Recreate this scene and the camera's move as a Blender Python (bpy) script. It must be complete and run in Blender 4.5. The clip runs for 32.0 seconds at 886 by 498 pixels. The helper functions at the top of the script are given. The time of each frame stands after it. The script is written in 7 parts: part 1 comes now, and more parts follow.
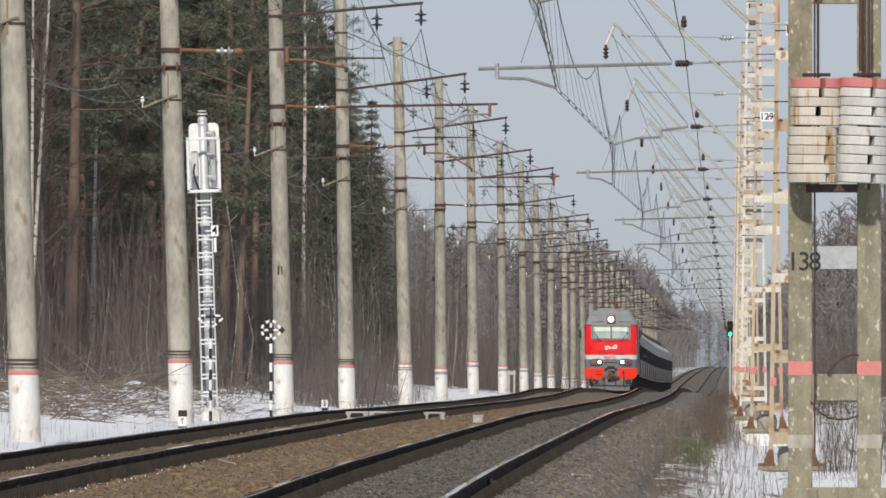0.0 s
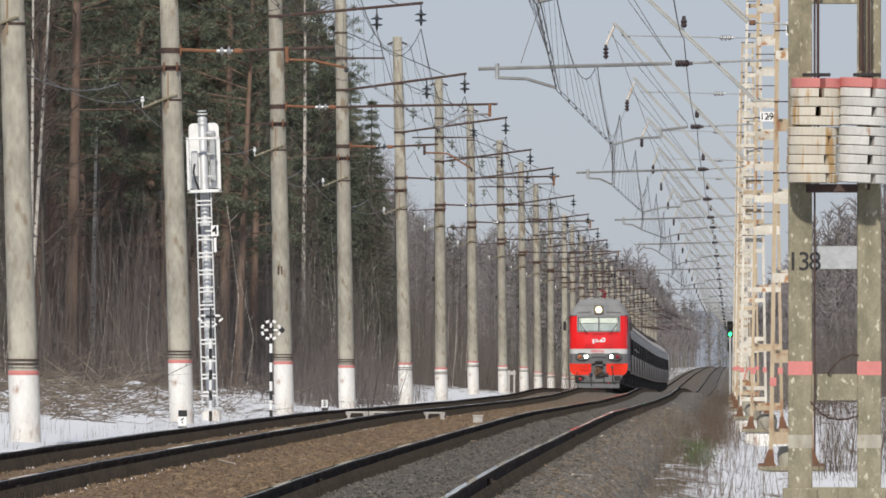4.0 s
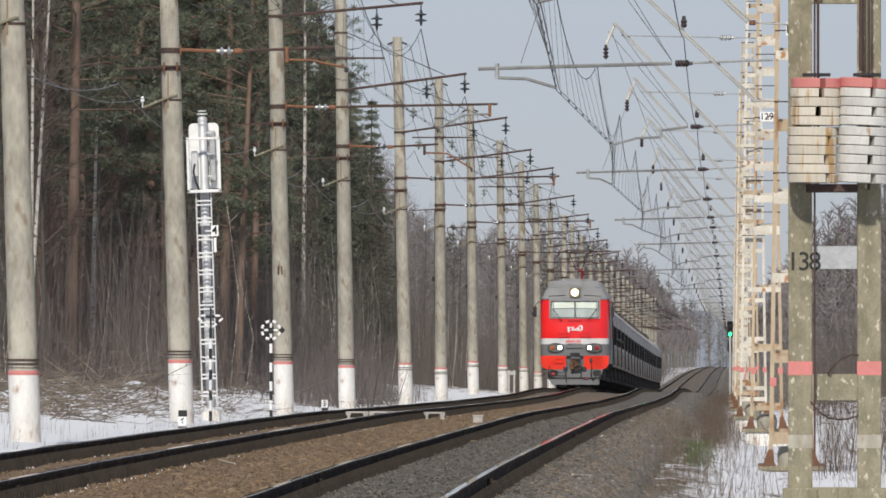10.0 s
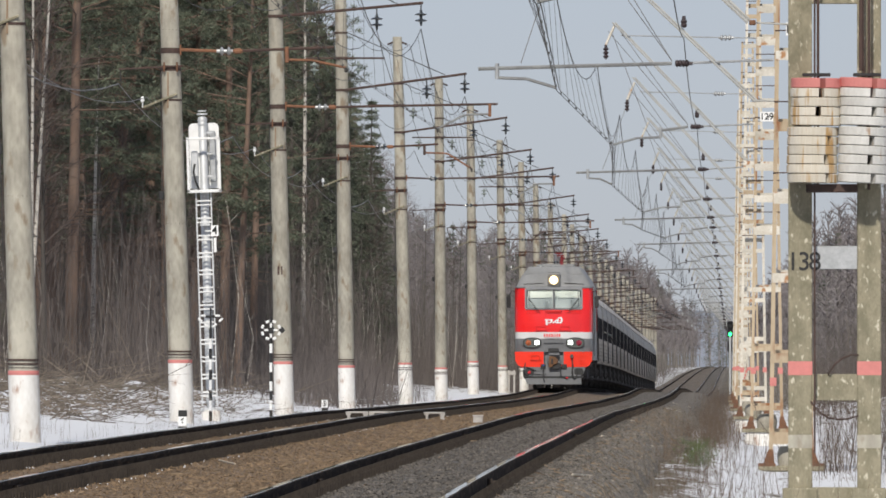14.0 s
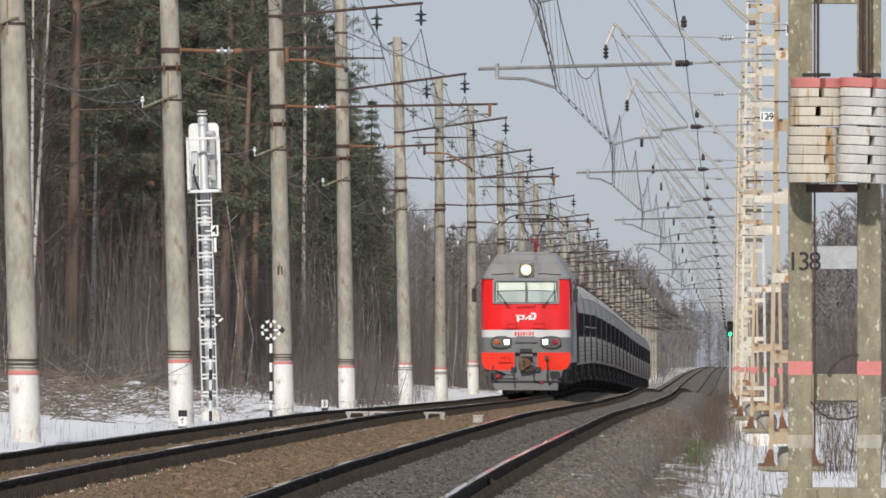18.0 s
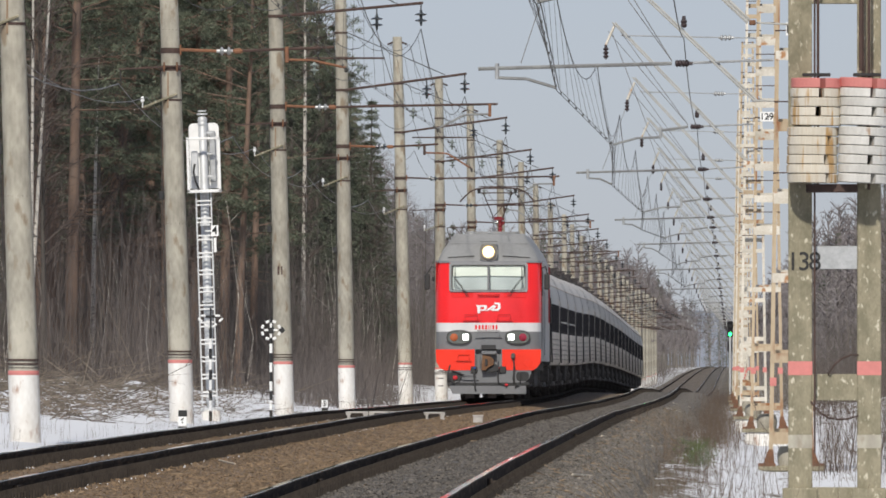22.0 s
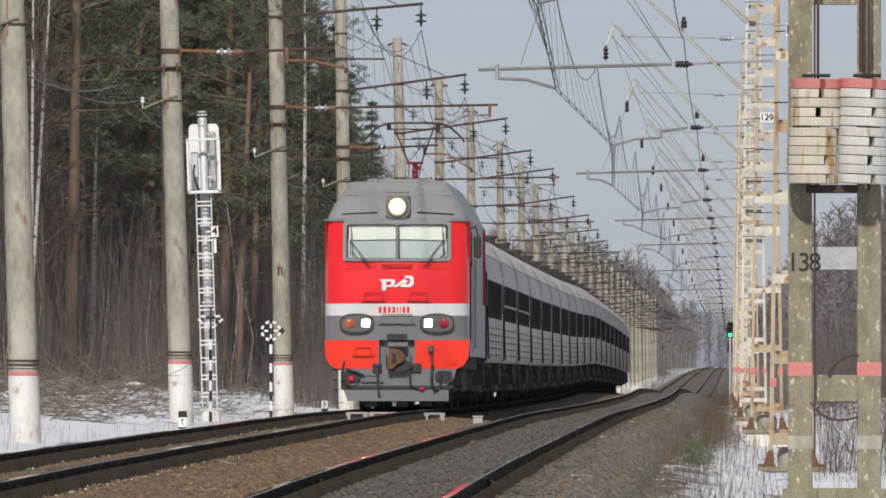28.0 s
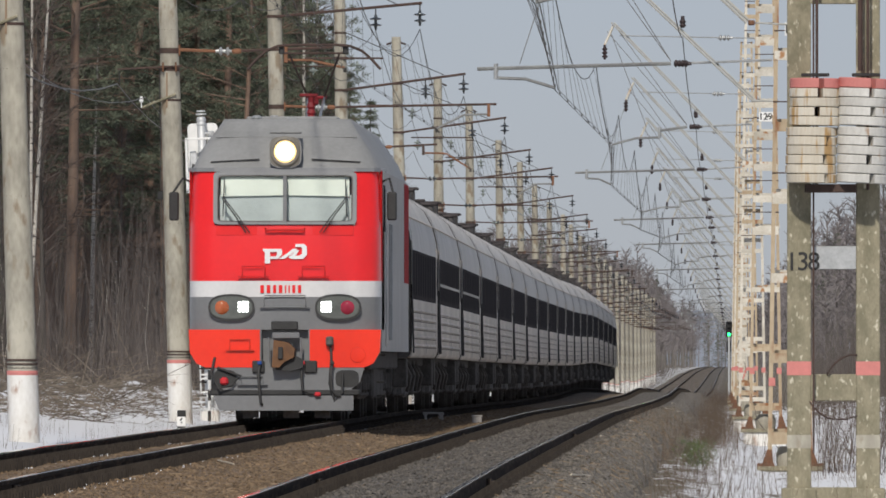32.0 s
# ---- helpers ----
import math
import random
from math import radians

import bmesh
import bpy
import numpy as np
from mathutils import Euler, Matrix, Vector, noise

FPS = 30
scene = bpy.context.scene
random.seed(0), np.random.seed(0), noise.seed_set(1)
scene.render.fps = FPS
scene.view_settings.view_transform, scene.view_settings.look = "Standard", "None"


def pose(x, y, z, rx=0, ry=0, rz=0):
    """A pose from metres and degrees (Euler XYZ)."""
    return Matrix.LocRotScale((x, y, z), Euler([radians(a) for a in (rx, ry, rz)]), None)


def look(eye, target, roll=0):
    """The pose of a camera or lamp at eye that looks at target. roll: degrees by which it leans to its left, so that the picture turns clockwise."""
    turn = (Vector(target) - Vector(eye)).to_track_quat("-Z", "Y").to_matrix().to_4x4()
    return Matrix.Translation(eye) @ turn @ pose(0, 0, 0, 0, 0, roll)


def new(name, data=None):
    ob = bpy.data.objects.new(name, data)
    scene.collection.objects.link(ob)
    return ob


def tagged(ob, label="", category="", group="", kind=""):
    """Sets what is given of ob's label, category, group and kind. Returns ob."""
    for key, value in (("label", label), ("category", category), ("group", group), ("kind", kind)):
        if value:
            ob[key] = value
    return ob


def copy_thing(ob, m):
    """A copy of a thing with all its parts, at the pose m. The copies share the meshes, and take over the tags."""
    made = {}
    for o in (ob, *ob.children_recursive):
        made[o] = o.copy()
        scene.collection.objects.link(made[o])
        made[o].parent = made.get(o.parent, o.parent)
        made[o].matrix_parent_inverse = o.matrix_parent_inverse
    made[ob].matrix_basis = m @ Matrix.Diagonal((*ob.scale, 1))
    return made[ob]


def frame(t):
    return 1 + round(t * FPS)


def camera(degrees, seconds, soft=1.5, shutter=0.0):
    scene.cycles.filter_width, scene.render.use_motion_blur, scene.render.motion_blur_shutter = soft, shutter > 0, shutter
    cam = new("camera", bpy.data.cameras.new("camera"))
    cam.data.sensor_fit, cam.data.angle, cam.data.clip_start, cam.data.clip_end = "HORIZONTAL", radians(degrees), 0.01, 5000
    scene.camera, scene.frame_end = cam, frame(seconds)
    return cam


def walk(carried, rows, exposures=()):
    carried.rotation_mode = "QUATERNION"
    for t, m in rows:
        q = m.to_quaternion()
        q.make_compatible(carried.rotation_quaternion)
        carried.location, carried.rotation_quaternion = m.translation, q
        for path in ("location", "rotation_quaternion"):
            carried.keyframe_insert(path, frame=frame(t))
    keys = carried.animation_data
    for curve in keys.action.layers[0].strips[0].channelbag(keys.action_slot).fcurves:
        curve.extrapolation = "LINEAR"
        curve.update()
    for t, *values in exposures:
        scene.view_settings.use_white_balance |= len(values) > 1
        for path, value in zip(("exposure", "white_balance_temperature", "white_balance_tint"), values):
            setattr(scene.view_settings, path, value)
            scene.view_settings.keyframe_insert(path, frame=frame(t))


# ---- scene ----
# All along-track distances run in +Y from the camera; X = 0 is the line of the camera, z = 0 the rail head about 120 m off.
F_LEN = 26750.0
LEFT_X, RIGHT_X = -7.18, -3.08          # axes of the two tracks
EYE = (0.0, 0.0, 1.0)


def aim(dx=0.0, dy=0.0):
    """The camera's pose, turned by some thousandths of a degree."""
    s = 1000.0 / F_LEN
    return look(EYE, ((-515.5 + dx) * s, 1000.0, 1.0 + (214.0 + dy) * s))


cam = camera(math.degrees(2 * math.atan(784 / F_LEN)), 32.0, soft=1.7)
walk(cam, [(0, aim()), (24, aim()), (25, aim(0, 1.3)), (29, aim(0, 1.4)), (30, aim(1.6, 0.6)), (31, aim(1.6, 1.6)),
           (31.5, aim(0.6, -2.6)), (32, aim(2.0, 0.2))], exposures=[(0, -0.06), (20, -0.06), (28, -0.16), (32, -0.26)])

# ---- light ----
world = bpy.data.worlds.new("sky")
scene.world = world
world.use_nodes = True
SUN_EL, SUN_AZ = radians(39), radians(187)     # azimuth clockwise from +Y: behind the camera and to its left
wn = world.node_tree
sky = wn.nodes.new("ShaderNodeTexSky")
sky.sky_type, sky.sun_disc = "NISHITA", False
sky.sun_elevation, sky.sun_rotation = SUN_EL, SUN_AZ
sky.air_density, sky.dust_density, sky.ozone_density = 0.72, 0.35, 2.0
wn.nodes["Background"].inputs["Strength"].default_value = 0.09
tint = wn.nodes.new("ShaderNodeMix")           # thin grey-blue spring haze over the whole sky
tint.data_type, tint.blend_type = "RGBA", "MULTIPLY"
tint.inputs["Factor"].default_value, tint.inputs["B"].default_value = 1.0, (0.885, 0.845, 1.02, 1)
wn.links.new(sky.outputs[0], tint.inputs["A"])
haze = wn.nodes.new("ShaderNodeMix")           # even veil of haze that pales the blue overhead
haze.data_type = "RGBA"
haze.inputs["Factor"].default_value, haze.inputs["B"].default_value = 0.55, (4.95, 5.42, 6.02, 1)
wn.links.new(tint.outputs["Result"], haze.inputs["A"])
wn.links.new(haze.outputs["Result"], wn.nodes["Background"].inputs["Color"])
sun_data = bpy.data.lights.new("sun", "SUN")
sun_data.energy, sun_data.angle, sun_data.color = 3.9, radians(2.6), (1.0, 0.94, 0.85)
sun = new("sun", sun_data)
sun.matrix_world = look((math.sin(SUN_AZ) * math.cos(SUN_EL) * 100, math.cos(SUN_AZ) * math.cos(SUN_EL) * 100, math.sin(SUN_EL) * 100), (0, 0, 0))

# ---- materials ----


def mat(name, c1, c2=None, rough=0.7, metal=0.0, scale=4.0, fine=40.0, bump=0.15, c3=None, spots=0.62, vary=0.0, stretch=(1, 1, 1), island=0.0, spec=0.4, space="Object"):
    """A surface of two colours mixed by noise at two scales, with stains of a third and fine relief, at real-world size."""
    m = bpy.data.materials.new(name)
    m.use_nodes = True
    n, l = m.node_tree.nodes, m.node_tree.links
    b = n["Principled BSDF"]
    b.inputs["Roughness"].default_value, b.inputs["Metallic"].default_value = rough, metal
    b.inputs["Specular IOR Level"].default_value = spec
    c2 = c2 or tuple(v * 0.75 for v in c1)
    tc, mp = n.new("ShaderNodeTexCoord"), n.new("ShaderNodeMapping")
    mp.inputs["Scale"].default_value = stretch
    if space == "Object":
        l.new(tc.outputs["Object"], mp.inputs["Vector"])
    else:
        l.new(n.new("ShaderNodeNewGeometry").outputs["Position"], mp.inputs["Vector"])
    n1, n2 = n.new("ShaderNodeTexNoise"), n.new("ShaderNodeTexNoise")
    n1.inputs["Scale"].default_value, n1.inputs["Detail"].default_value = scale, 5
    n2.inputs["Scale"].default_value, n2.inputs["Detail"].default_value = fine, 4
    for t in (n1, n2):
        l.new(mp.outputs[0], t.inputs["Vector"])
    add = n.new("ShaderNodeMath")
    add.operation = "MULTIPLY_ADD"
    l.new(n2.outputs["Fac"], add.inputs[0])
    add.inputs[1].default_value = 0.5
    l.new(n1.outputs["Fac"], add.inputs[2])
    ramp = n.new("ShaderNodeMapRange")
    ramp.inputs["From Min"].default_value, ramp.inputs["From Max"].default_value = 0.55, 0.95
    l.new(add.outputs[0], ramp.inputs["Value"])
    mix = n.new("ShaderNodeMix")
    mix.data_type = "RGBA"
    l.new(ramp.outputs[0], mix.inputs["Factor"])
    mix.inputs["A"].default_value, mix.inputs["B"].default_value = (*c1, 1), (*c2, 1)
    out = mix.outputs["Result"]
    if c3:
        n3 = n.new("ShaderNodeTexNoise")
        n3.inputs["Scale"].default_value, n3.inputs["Detail"].default_value = scale * 2.3, 6
        l.new(mp.outputs[0], n3.inputs["Vector"])
        r3 = n.new("ShaderNodeMapRange")
        r3.inputs["From Min"].default_value, r3.inputs["From Max"].default_value = spots - 0.03, spots + 0.06
        l.new(n3.outputs["Fac"], r3.inputs["Value"])
        mx = n.new("ShaderNodeMix")
        mx.data_type = "RGBA"
        l.new(r3.outputs[0], mx.inputs["Factor"])
        l.new(out, mx.inputs["A"])
        mx.inputs["B"].default_value = (*c3, 1)
        out = mx.outputs["Result"]
    if vary or island:
        rnd = n.new("ShaderNodeNewGeometry") if island else n.new("ShaderNodeObjectInfo")
        hs = n.new("ShaderNodeHueSaturation")
        mr = n.new("ShaderNodeMapRange")
        amount = island or vary
        mr.inputs["To Min"].default_value, mr.inputs["To Max"].default_value = 1 - amount, 1 + amount
        l.new(rnd.outputs["Random Per Island" if island else "Random"], mr.inputs["Value"])
        l.new(mr.outputs[0], hs.inputs["Value"])
        l.new(out, hs.inputs["Color"])
        out = hs.outputs["Color"]
    l.new(out, b.inputs["Base Color"])
    if bump:
        bp = n.new("ShaderNodeBump")
        bp.inputs["Strength"].default_value, bp.inputs["Distance"].default_value = bump, 0.02
        l.new(add.outputs[0], bp.inputs["Height"])
        l.new(bp.outputs[0], b.inputs["Normal"])
    return m


def glow(name, colour, strength):
    m = bpy.data.materials.new(name)
    m.use_nodes = True
    b = m.node_tree.nodes["Principled BSDF"]
    b.inputs["Base Color"].default_value = (*colour, 1)
    b.inputs["Emission Color"].default_value = (*colour, 1)
    b.inputs["Emission Strength"].default_value = strength
    return m


CONCRETE = mat("weathered_concrete", (0.44, 0.415, 0.345), (0.26, 0.243, 0.20), 0.9, scale=1.9, fine=15, c3=(0.24, 0.195, 0.14), spots=0.61, stretch=(1, 1, 0.45), vary=0.1, bump=0.35)
CONCRETE_OLD = mat("flaking_painted_concrete", (0.295, 0.265, 0.185), (0.185, 0.17, 0.115), 0.9, scale=5.5, fine=30, c3=(0.54, 0.50, 0.39), spots=0.62, bump=0.5, stretch=(1.3, 1, 0.7))
WHITEWASH = mat("whitewash", (0.76, 0.75, 0.72), (0.60, 0.57, 0.52), 0.9, scale=2.0, fine=20, c3=(0.40, 0.28, 0.22), spots=0.62, stretch=(1, 1, 0.5), bump=0.3)
PINK = mat("faded_red_paint", (0.62, 0.22, 0.20), (0.52, 0.19, 0.17), 0.7, scale=5, fine=30)
RUST = mat("rusty_steel", (0.28, 0.13, 0.07), (0.15, 0.075, 0.045), 0.85, scale=3, fine=30, bump=0.3)
RUST_BROWN = mat("brown_rusty_steel", (0.20, 0.095, 0.05), (0.11, 0.06, 0.04), 0.85, scale=6, fine=30, bump=0.3)
RUST_DARK = mat("dark_rusty_steel", (0.085, 0.05, 0.04), (0.05, 0.035, 0.03), 0.8, scale=3, fine=30)
GALV = mat("galvanised_steel", (0.50, 0.51, 0.51), (0.36, 0.37, 0.37), 0.5, 0.6, scale=6, fine=40)
TUBE_GREY = mat("grey_tube_steel", (0.30, 0.31, 0.30), (0.19, 0.19, 0.19), 0.55, 0.3, scale=3, fine=30)
LATTICE = mat("tan_paint_on_steel", (0.47, 0.385, 0.27), (0.35, 0.265, 0.17), 0.75, scale=1.3, fine=20, c3=(0.24, 0.10, 0.04), spots=0.60, stretch=(1, 1, 0.3), vary=0.12)
LATTICE_WHITE = mat("chalky_white_paint_on_steel", (0.64, 0.61, 0.54), (0.46, 0.42, 0.34), 0.75, scale=2.4, fine=24, c3=(0.36, 0.19, 0.09), spots=0.63, vary=0.12)
WIRE = mat("dark_copper_wire", (0.07, 0.065, 0.06), (0.045, 0.045, 0.045), 0.6, 0.3)
WIRE_GREY = mat("grey_strand_wire", (0.24, 0.24, 0.24), (0.16, 0.16, 0.16), 0.6, 0.3)
PORCELAIN = mat("brown_porcelain", (0.05, 0.033, 0.034), (0.035, 0.026, 0.028), 0.4)
GLASS_DISC = mat("greenish_glass_insulator", (0.30, 0.34, 0.31), (0.20, 0.23, 0.21), 0.2)
INSULATOR_DARK = mat("dark_glazed_insulator", (0.05, 0.06, 0.065), (0.035, 0.04, 0.045), 0.12, spec=0.6)
RUST_STAIN = mat("rust_run_on_concrete", (0.20, 0.125, 0.075), (0.30, 0.22, 0.15), 0.9, scale=5, fine=30, stretch=(1, 1, 0.2))
PORCELAIN_WHITE = mat("white_porcelain", (0.85, 0.85, 0.84), (0.75, 0.75, 0.75), 0.25)
RAIL_SIDE = mat("rusty_dark_rail_steel", (0.055, 0.046, 0.040), (0.032, 0.027, 0.025), 0.9, 0.0, scale=5, fine=40, c3=(0.085, 0.066, 0.052), spots=0.56, stretch=(1, 0.12, 1), spec=0.03)
RAIL_TOP = mat("polished_rail_head", (0.48, 0.42, 0.36), (0.38, 0.33, 0.285), 0.035, 1.0, scale=1.2, fine=30, stretch=(4, 0.3, 1), bump=0.0)
SLEEPER = mat("concrete_sleeper", (0.30, 0.27, 0.23), (0.20, 0.175, 0.15), 0.9, scale=4, fine=30, vary=0.15)
CLIP = mat("oily_fastening_steel", (0.058, 0.048, 0.040), (0.032, 0.027, 0.023), 0.85, 0.0, spec=0.1)
SNOW = mat("old_snow", (0.83, 0.84, 0.87), (0.74, 0.75, 0.78), 0.8, scale=0.8, fine=9, c3=(0.45, 0.41, 0.36), spots=0.7, bump=0.5)
BLACK = mat("black_paint", (0.018, 0.018, 0.018), (0.03, 0.03, 0.03), 0.6)
WHITE = mat("white_paint", (0.82, 0.82, 0.80), (0.74, 0.74, 0.72), 0.6, scale=5)
SIGNAL_GREY = mat("aluminium_paint", (0.62, 0.63, 0.63), (0.52, 0.53, 0.53), 0.5, 0.3, scale=5)
GREEN_LAMP = glow("green_signal_light", (0.03, 1.0, 0.22), 5.0)

# ---- mesh helpers ----


def finish(name, bm, material, parent=None, label="", smooth=False):
    me = bpy.data.meshes.new(name)
    bm.to_mesh(me)
    bm.free()
    if smooth:
        for p in me.polygons:
            p.use_smooth = True
    me.materials.append(material)
    ob = new(name, me)
    if parent:
        ob.parent = parent
    if label:
        tagged(ob, label)
    return ob


def part(name, bm, material, parent, label="", smooth=False):
    return finish(name, bm, material, parent, label, smooth)


def raw(name, verts, faces, material, parent=None, label="", smooth=False):
    me = bpy.data.meshes.new(name)
    me.from_pydata(verts, [], faces)
    me.update()
    if smooth:
        for p in me.polygons:
            p.use_smooth = True
    me.materials.append(material)
    ob = new(name, me)
    if parent:
        ob.parent = parent
    if label:
        tagged(ob, label)
    return ob


def twin(ob, m, parent=None):
    """Another object on the same mesh."""
    o = ob.copy()
    scene.collection.objects.link(o)
    o.parent = parent or ob.parent
    o.matrix_basis = m
    return o


def empty(name, m=None):
    ob = new(name)
    ob.empty_display_size = 0.3
    if m is not None:
        ob.matrix_basis = m
    return ob


def box(bm, c, size, bevel=0.0, m=None):
    r = bmesh.ops.create_cube(bm, size=1.0)
    vs = r["verts"]
    for v in vs:
        v.co = Vector((v.co.x * size[0], v.co.y * size[1], v.co.z * size[2]))
        if m is not None:
            v.co = m @ v.co
        v.co += Vector(c)
    if bevel:
        es = {e for v in vs for e in v.link_edges}
        bmesh.ops.bevel(bm, geom=list(es), offset=bevel, segments=1, affect="EDGES")
    return bm


def rod(bm, p0, p1, r0, r1=None, seg=6, caps=True):
    """A round bar from p0 to p1."""
    p0, p1 = Vector(p0), Vector(p1)
    r1 = r0 if r1 is None else r1
    d = (p1 - p0).normalized()
    a = d.orthogonal().normalized()
    b = d.cross(a)
    rings = []
    for p, r in ((p0, r0), (p1, r1)):
        rings.append([bm.verts.new(p + (a * math.cos(2 * math.pi * i / seg) + b * math.sin(2 * math.pi * i / seg)) * r) for i in range(seg)])
    for i in range(seg):
        j = (i + 1) % seg
        bm.faces.new((rings[0][i], rings[0][j], rings[1][j], rings[1][i]))
    if caps:
        bm.faces.new(rings[0][::-1])
        bm.faces.new(rings[1])
    return bm


def pipe(bm, pts, r, seg=6):
    """A bent round bar through the points."""
    pts = [Vector(p) for p in pts]
    prev = None
    for i, p in enumerate(pts):
        d = (pts[min(i + 1, len(pts) - 1)] - pts[max(i - 1, 0)]).normalized()
        a = (Vector((0, 0, 1)) if abs(d.z) < 0.9 else Vector((1, 0, 0)))
        a = (a - d * a.dot(d)).normalized()
        b = d.cross(a)
        ring = [bm.verts.new(p + (a * math.cos(2 * math.pi * k / seg) + b * math.sin(2 * math.pi * k / seg)) * r) for k in range(seg)]
        if prev:
            for k in range(seg):
                j = (k + 1) % seg
                bm.faces.new((prev[k], prev[j], ring[j], ring[k]))
        else:
            bm.faces.new(ring[::-1])
        prev = ring
    bm.faces.new(prev)
    return bm


def lathe(bm, c, profile, seg=12, axis="z"):
    """A turned body: profile of (radius, height) along the axis from c."""
    c = Vector(c)
    prev = None
    for r, h in profile:
        ring = []
        for k in range(seg):
            a = 2 * math.pi * k / seg
            u, v = r * math.cos(a), r * math.sin(a)
            o = {"z": (u, v, h), "x": (h, u, v), "y": (u, h, v)}[axis]
            ring.append(bm.verts.new(c + Vector(o)))
        if prev:
            for k in range(seg):
                j = (k + 1) % seg
                bm.faces.new((prev[k], prev[j], ring[j], ring[k]))
        prev = ring
    return bm


def insulator(bm, p, discs=3, r=0.13, gap=0.14, axis="z", sign=-1):
    """A string of porcelain discs hanging from p."""
    prof = [(0.03, 0)]
    for i in range(discs):
        h = sign * (0.06 + i * gap)
        prof += [(0.035, h), (r, h + sign * 0.03), (r * 0.9, h + sign * 0.055), (0.035, h + sign * 0.07)]
    prof.append((0.02, sign * (0.08 + discs * gap)))
    return lathe(bm, p, prof, 10, axis)


def plate(bm, pts, y0, y1):
    """A flat piece with the outline pts of (x, z), from y0 back to y1."""
    a = [bm.verts.new((x, y0, z)) for x, z in pts]
    b = [bm.verts.new((x, y1, z)) for x, z in pts]
    bm.faces.new(a)
    bm.faces.new(b[::-1])
    for i in range(len(pts)):
        j = (i + 1) % len(pts)
        bm.faces.new((a[j], a[i], b[i], b[j]))
    bmesh.ops.recalc_face_normals(bm, faces=bm.faces)
    return bm


def oval(cx, cz, w, h, n=20, p=0.5):
    """A rounded lozenge outline."""
    out = []
    for k in range(n):
        a = 2 * math.pi * k / n
        c, s = math.cos(a), math.sin(a)
        out.append((cx + math.copysign(abs(c) ** p, c) * w, cz + math.copysign(abs(s) ** p, s) * h))
    return out


PROFILE = [(-60, -0.05), (60, -0.05), (109, -0.02), (119, 0.0), (139, 0.05), (158, 0.09), (182, 0.125), (213, 0.155), (249, 0.19), (292, 0.205), (328, 0.18),
           (365, 0.165), (420, 0.13), (486, 0.13), (535, 0.14), (575, 0.215), (601, 0.26), (621, 0.268), (645, 0.235), (661, 0.205), (700, 0.14), (730, 0.07), (760, 0.0), (820, -0.19), (876, -0.36),
           (1095, -0.9), (1340, -1.15), (1600, -1.15), (1950, -0.55), (2500, 0.5), (3160, 1.3), (4300, 2.0), (4990, 2.2)]


def rail_z(y):
    """Height of the rail heads along the line, with its humps and dips."""
    for (y0, z0), (y1, z1) in zip(PROFILE, PROFILE[1:]):
        if y <= y1:
            u = min(1.0, max(0.0, (y - y0) / (y1 - y0)))
            return z0 + (z1 - z0) * u + 0.011 * noise.noise(Vector((y / 17.0, 1.3, 0))) + 0.006 * noise.noise(Vector((y / 7.0, 4.1, 0)))
    return PROFILE[-1][1]


def rail_zs(y, w=8.0):
    return (rail_z(y - w) + 2 * rail_z(y) + rail_z(y + w)) / 4


def fluff(x, y, s=1.0):
    return noise.noise(Vector((x * s, y * s, 3.7)))
# ---- ground and track ----
# cross-section of the ground against the rail head
CROSS = [(-400, 0.9), (-60, 0.6), (-22, 0.35), (-16, 0.25), (-13, 0.0), (-11.5, -0.18), (-9.6, -0.24), (-9.0, -0.3), (-8.7, -0.5), (-1.3, -0.65), (-0.9, -0.66), (-0.4, -0.74), (0.6, -0.92),
         (2.5, -0.9), (6, -0.5), (12, -0.1), (40, 0.4), (400, 0.8)]


def ground_z(x, y):
    z = CROSS[-1][1]
    for (x0, z0), (x1, z1) in zip(CROSS, CROSS[1:]):
        if x <= x1:
            z = z0 + (z1 - z0) * max(0.0, (x - x0) / (x1 - x0))
            break
    rough = 0.0 if -9.2 < x < -0.8 else min(1.0, max(abs(x + 5) - 4.2, 0) / 6) * (0.25 if x > -10 else 0.5 - 0.28 * min(1.0, max(0.0, (y - 380) / 80)))
    return rail_zs(y, 12) + z + rough * (fluff(x, y * 0.25, 0.5) + 0.5 * fluff(x, y * 0.4, 1.7))


